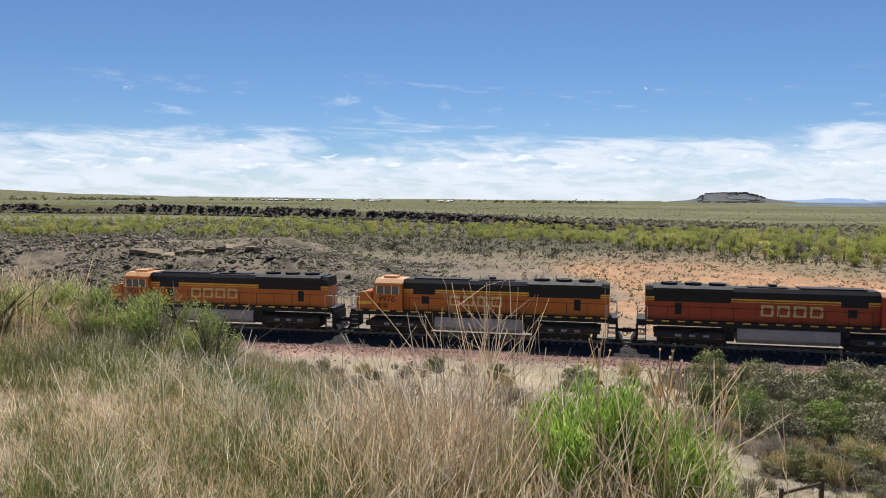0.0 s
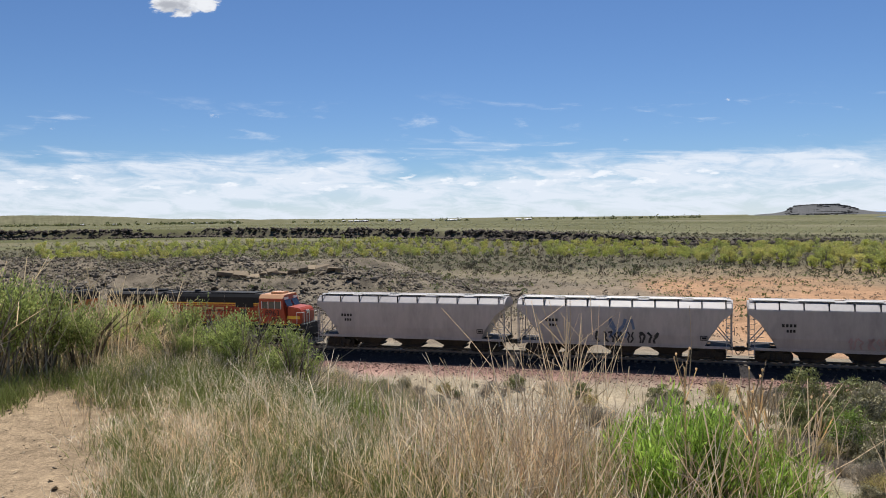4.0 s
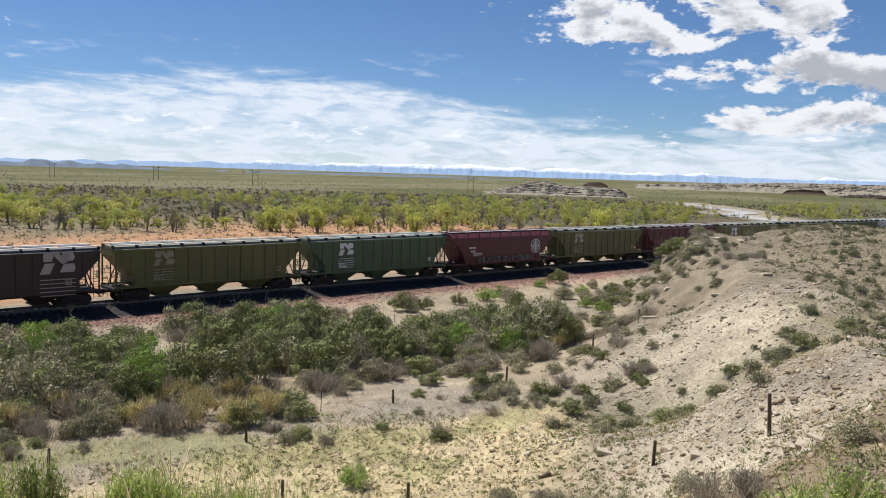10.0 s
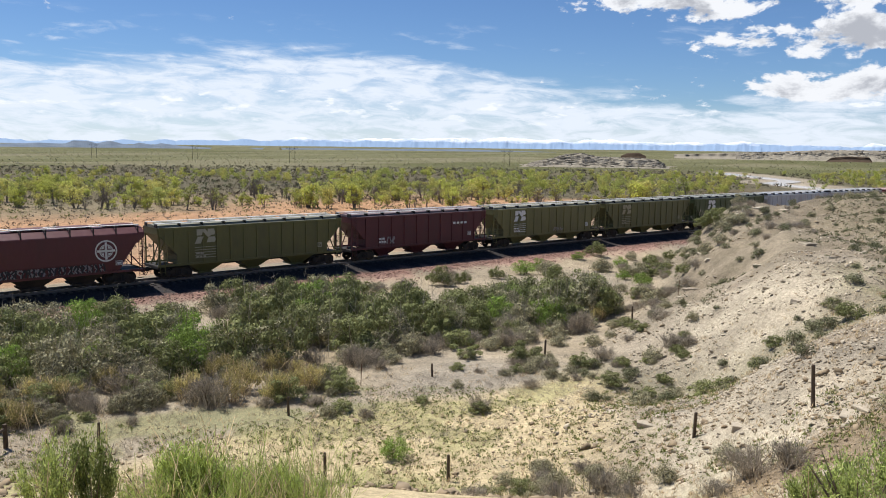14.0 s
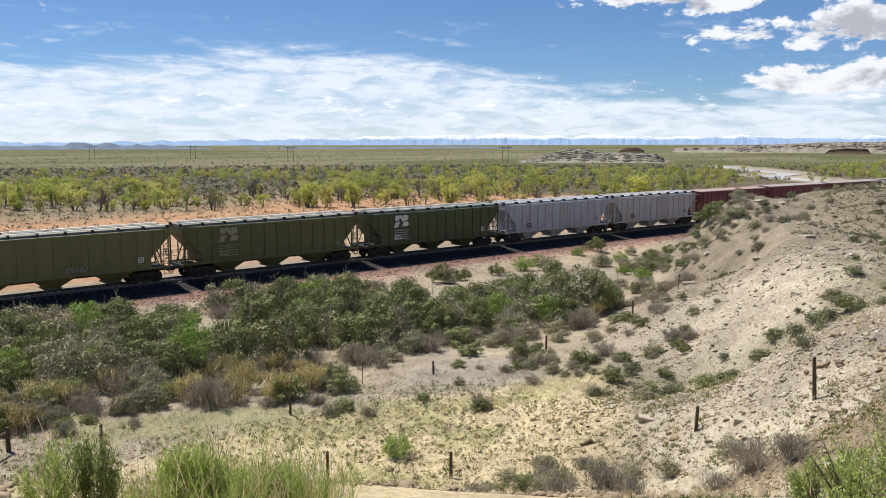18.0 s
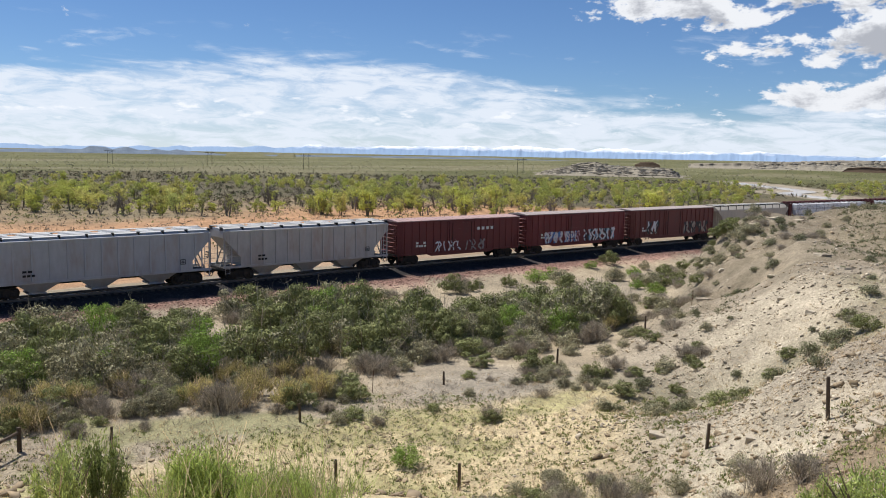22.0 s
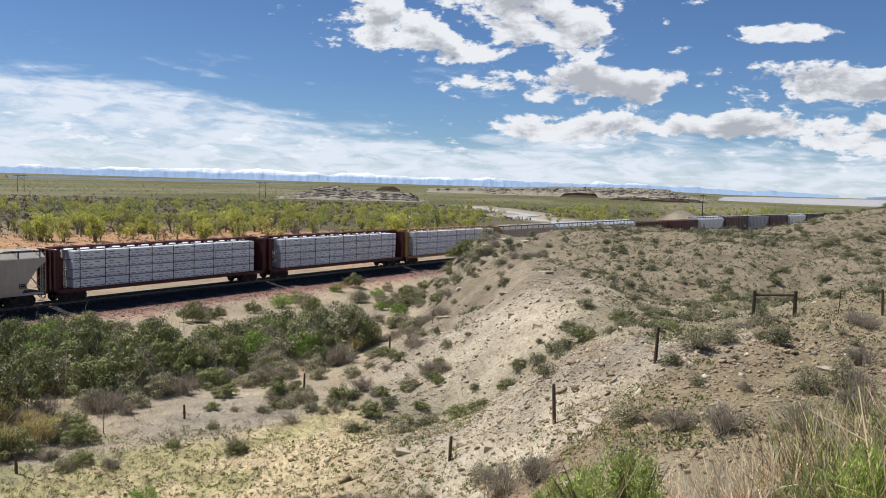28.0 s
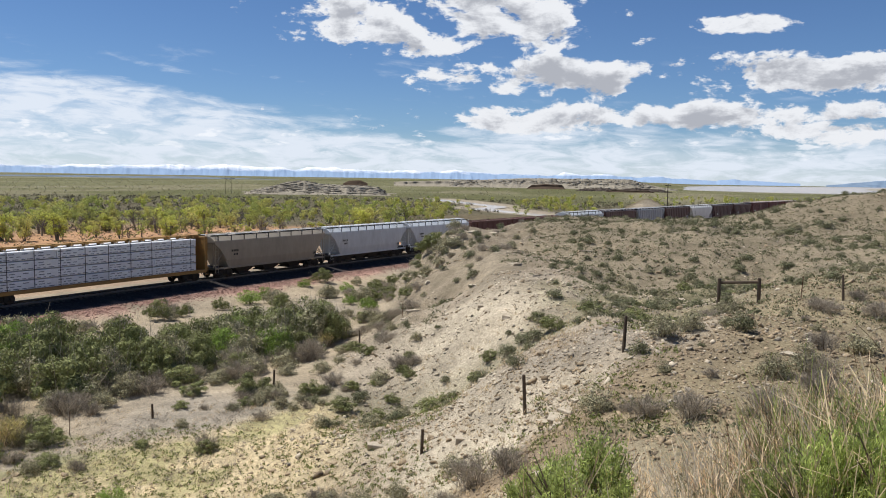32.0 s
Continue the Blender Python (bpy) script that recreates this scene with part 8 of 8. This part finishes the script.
def build_distance():
    def rock(name, c, c2, s=0.02):
        return material(name, c, rough=1.0, grain=0.25, scale=s * 4, stain=0.6, stain_scale=s, stain_color=c2, bump=0.0, spec=0.0, stretch=(1, 1, 4))
    # distance haze is put into the blue of these two hill colours
    blue, bluer = rock("far_haze_hills", (0.17, 0.24, 0.33), (0.22, 0.27, 0.33), 0.004), rock("mid_haze_hills", (0.155, 0.19, 0.235), (0.20, 0.215, 0.225), 0.006)
    butte, tan = rock("butte_rock", (0.15, 0.15, 0.15), (0.09, 0.095, 0.095), 0.012), rock("tan_badland", (0.29, 0.26, 0.205), (0.20, 0.185, 0.145), 0.03)
    dark = rock("dark_cliff", (0.085, 0.062, 0.045), (0.14, 0.11, 0.08), 0.05)
    olive = rock("olive_hills", (0.17, 0.165, 0.10), (0.22, 0.20, 0.13), 0.006)
    ridge("mountain_range", [(21, -0.02), (26, 0.12), (32, 0.16), (38, 0.26), (46, 0.38), (52, 0.5), (58, 0.56), (63, 0.5), (70, 0.46), (80, 0.36), (88, 0.24), (94, 0.1), (97, -0.02)], 4740, 260, mountain_material(), "snow-capped mountain range on the horizon, coloured blue for haze", 0.30, seed=3, category="mountains", step=0.04)
    ridge("far_mountain", [(98.5, -0.1), (100, 0.06), (102, 0.26), (104, 0.32), (107, 0.1), (109, -0.1)], 4700, 200, blue, "hills far across the lake, coloured blue for haze", 0.08, seed=4, category="mountains")
    ridge("blue_hills", [(19, -0.5), (24, -0.22), (26, -0.16), (28.1, -0.07), (29.6, -0.12), (30.1, 0.10), (31.0, 0.08), (31.45, -0.06), (32.3, 0.10), (33.0, -0.08), (33.6, -0.14), (34.0, 0.01), (34.9, -0.13), (35.4, -0.01), (36.6, -0.18), (38.4, -0.28), (44, -0.26), (50, -0.22), (56, -0.2), (64, -0.35), (66, -0.5)], 2100, 120, bluer, "low hills and buttes before the mountains, coloured blue-grey for haze", 0.02, seed=5, category="hills", step=0.03)
    ridge("plain_swell", [(-42, 0.5), (-31, 0.56), (-28, 0.46), (-24, 0.22), (-18, 0.1), (-12, 0.06), (-6, -0.02), (0, 0.0), (4, -0.04), (10, -0.06), (15, -0.06)], 4450, 320, olive, "low green swell of the prairie horizon", 0.05, seed=6, category="hills")
    ridge("butte", [(15.4, -0.08), (16.6, 0.0), (17.2, 0.12), (17.62, 0.30), (17.75, 0.46), (18.5, 0.52), (20.3, 0.54), (20.55, 0.46), (20.95, 0.34), (21.5, 0.18), (22.3, 0.03), (23.4, -0.08)], 3800, 260, butte, "flat-topped butte standing on the plain", 0.03, seed=7, category="butte", step=0.03)
    cliff = rock("butte_cliff", (0.105, 0.10, 0.095), (0.16, 0.155, 0.145), 0.02)
    ledge_blocks("butte_blocks", cliff, (17.3, 21.3), 3800, 260, [(16.6, 0.0), (17.2, 0.12), (17.62, 0.30), (17.75, 0.46), (18.5, 0.52), (20.3, 0.54), (20.55, 0.46), (20.95, 0.34), (21.5, 0.18)], -6.0, 420, 11.0, "broken grey cliffs round the butte's top", 25)
    ridge("flat_buttes", [(38.35, -0.5), (38.7, -0.2), (40.8, -0.25), (41.7, -0.38), (41.9, -0.36), (42.15, -0.16), (43.05, -0.15), (43.3, -0.42), (43.6, -0.5)], 1800, 60, olive, "dark flat-topped buttes far across the plain", 0.02, seed=8, category="butte", step=0.03)
    ridge("low_rise", [(48, -0.3), (52, -0.16), (55, -0.13), (58, -0.2), (61, -0.28)], 2700, 220, olive, "gentle green rise on the plain", 0.03, seed=9, category="hill")
    ridge("rock_outcrop", [(59.6, -1.3), (60.6, -1.05), (62.0, -0.72), (63.0, -0.45), (63.8, -0.36), (64.6, -0.55), (65.6, -0.62), (67.6, -0.66), (68.8, -0.75), (69.6, -1.2), (70.2, -1.4)], 640, 46, tan, "tan layered sandstone outcrop above the willows", 0.10, -3.0, 10, 0.22, 0.04, "outcrop", 1)
    OUT = [(59.6, -1.3), (60.6, -1.05), (62.0, -0.72), (63.0, -0.45), (63.8, -0.36), (64.6, -0.55), (65.6, -0.62), (67.6, -0.66), (68.8, -0.75), (69.6, -1.2)]
    ledge_blocks("outcrop_blocks", GREY_LEDGE, (60.4, 69.3), 640, 46, OUT, -3.0, 900, 2.0, "dark broken ledges on the outcrop", 21)
    ledge_blocks("outcrop_blocks", PALE_LEDGE, (60.4, 69.3), 640, 46, OUT, -3.0, 700, 2.2, "tan sandstone blocks on the outcrop", 22)
    MESA = [(73, -0.22), (76.5, -0.1), (79, 0.03), (82, 0.06), (86.3, 0.07), (87.0, -0.15), (88.0, -0.36)]
    ledge_blocks("mesa_blocks", PALE_LEDGE, (74, 87.5), 1400, 170, MESA, -4.0, 700, 4.0, "pale broken ledges on the mesa's flank", 23)
    LOW = [(82.4, -0.9), (83.2, -0.62), (84.6, -0.56), (85.6, -0.66), (86.6, -0.52), (88.4, -0.62), (89.2, -0.9)]
    ledge_blocks("mesa_blocks", DARK_ROCK, (82.6, 88.9), 1050, 40, LOW, -3.5, 500, 3.2, "dark blocks at the mesa's foot", 24)
    ridge("rock_ledge", [(66.5, -0.5), (66.9, -0.30), (67.7, -0.28), (68.2, -0.5)], 700, 14, dark, "dark caprock on top of the outcrop", 0.04, 0.0, 11, 0.2, 0.03, "outcrop")
    ridge("badland_mesa", [(70, -0.35), (73, -0.22), (76.5, -0.1), (79, 0.03), (82, 0.06), (86.3, 0.07), (87.0, -0.15), (88.0, -0.36), (89.5, -0.6)], 1400, 170, tan, "long pale flat-topped mesa with eroded flanks", 0.03, -4.0, 12, 0.16, 0.04, "mesa")
    ridge("dark_cliff", [(79.2, -0.75), (79.6, -0.42), (80.6, -0.36), (81.7, -0.40), (82.0, -0.78)], 1150, 22, dark, "dark rock ledge below the mesa", 0.06, -3.0, 13, 0.1, 0.03, "cliff")
    ridge("lower_cliff", [(82.4, -0.9), (83.2, -0.62), (84.6, -0.56), (85.6, -0.66), (86.6, -0.52), (88.4, -0.62), (89.2, -0.9)], 1050, 40, tan, "broken rocky foot of the mesa", 0.10, -3.5, 14, 0.2, 0.03, "cliff")
    ridge("near_badland", [(84.5, -0.85), (85.2, -0.66), (86.2, -0.62), (87.5, -0.66), (88.2, -0.9)], 980, 16, dark, "dark caprock blocks at the mesa's foot", 0.12, -3.5, 15, 0.1, 0.03, "cliff")
    ridge("shore_bluff", [(100, -0.5), (101, -0.3), (103, -0.24), (108, -0.25)], 2300, 90, tan, "tan bluff beside the lake", 0.05, -4.0, 16, 0.2, 0.05, "cliff")


build_distance()


# ---- poles and a far settlement ----
def pole_line():
    pole = material("pole_wood", (0.055, 0.042, 0.034), rough=0.9, grain=0.3, stain=0.2)
    for az, r, h in ((31.3, 800, 13), (37.5, 760, 13), (43.9, 640, 12.5), (58.75, 600, 12.5)):
        x, y = polar(az, r)
        e = tagged(new("transmission_pole"), "two-legged wooden transmission pole on the plain", "power pole", "transmission poles")
        e.matrix_world = pose(x, y, ground_at(x, y), 0, 0, -az + 12)
        for s in (-2.1, 2.1):
            piece("leg", lambda b: tube(b, (s, 0, -1), (s, 0, h), 0.15, 8, 0.11), pole, e)
        piece("crossarm", lambda b: box(b, -4.6, 4.6, -0.1, 0.1, h - 1.5, h - 1.25), pole, e)
        piece("brace", lambda b: (tube(b, (-2.1, 0, h - 4.5), (2.1, 0, h - 1.6), 0.07, 5), tube(b, (2.1, 0, h - 4.5), (-2.1, 0, h - 1.6), 0.07, 5)), pole, e)
        for s in (-4.3, 0, 4.3):
            piece("insulator", lambda b: tube(b, (s, 0, h - 2.6), (s, 0, h - 1.6), 0.11, 6), GRATE, e)
    x, y = polar(88.8, 338)
    e = tagged(new("utility_pole"), "single dark utility pole on a sandy hillock", "power pole", "utility poles")
    e.matrix_world = pose(x, y, ground_at(x, y), 0, 0, -70)
    piece("mast", lambda b: tube(b, (0, 0, -1), (0, 0, 9.6), 0.2, 8, 0.14), pole, e)
    piece("crossarm", lambda b: box(b, -1.2, 1.2, -0.08, 0.08, 8.7, 8.95), pole, e)
    for s in (-1.0, 0.35, 1.0):
        piece("insulator", lambda b: tube(b, (s, 0, 8.95), (s, 0, 9.2), 0.07, 6), GRATE, e)


pole_line()


def settlement():
    rs = random.Random(8)
    wall = [paint("far_wall_" + n, c) for n, c in (("white", (0.7, 0.69, 0.66)), ("tan", (0.42, 0.35, 0.27)), ("red", (0.3, 0.12, 0.09)))]
    roofm = [paint("far_roof_" + n, c) for n, c in (("grey", (0.3, 0.3, 0.31)), ("pale", (0.6, 0.6, 0.6)))]
    dark = paint("far_opening", (0.05, 0.05, 0.06))
    for k in range(26):
        az, r = rs.uniform(-33, 1), rs.uniform(2300, 3300)
        x, y = polar(az, r)
        w, d, h = rs.uniform(9, 17), rs.uniform(7, 10), rs.uniform(2.6, 4.0)
        e = tagged(new("farm_building"), rs.choice(("small pale farmhouse among trees on the far plain", "low farm shed on the far plain")), "house", "settlement on the plain")
        e.matrix_world = pose(x, y, ground_at(x, y), 0, 0, rs.uniform(-20, 20))
        i = rs.choice((0, 1, 1, 2))
        piece("wall", lambda b: box(b, -w / 2, w / 2, -d / 2, d / 2, -1, h), wall[i], e)
        piece("roof", lambda b: loft(b, [[(x_, -d / 2 - 0.4, h), (x_, d / 2 + 0.4, h), (x_, 0, h + d * 0.28)] for x_ in (-w / 2 - 0.5, w / 2 + 0.5)]), rs.choice(roofm), e)
        piece("door", lambda b: box(b, -1.0, 1.0, -d / 2 - 0.06, -d / 2 + 0.04, -0.5, 2.3), dark, e)
        for s in (-0.3, 0.3):
            piece("window", lambda b: box(b, s * w - 0.9, s * w + 0.9, -d / 2 - 0.06, -d / 2 + 0.04, 1.0, 2.3), dark, e)
    np_rs = np.random.RandomState(12)
    x, y = field(np_rs, 700, (-36, 12), (2100, 3400))
    k = fbm2(x, y, 300, 3) > 0.08
    tufts("far_trees", GREEN_LEAF, x[k], y[k], np_rs.uniform(4, 8, k.sum()), 20, "dark shelter trees around far farms", (0.6, 0.5), up=0.3, seed=13, spread=0.5)


settlement()


motions()
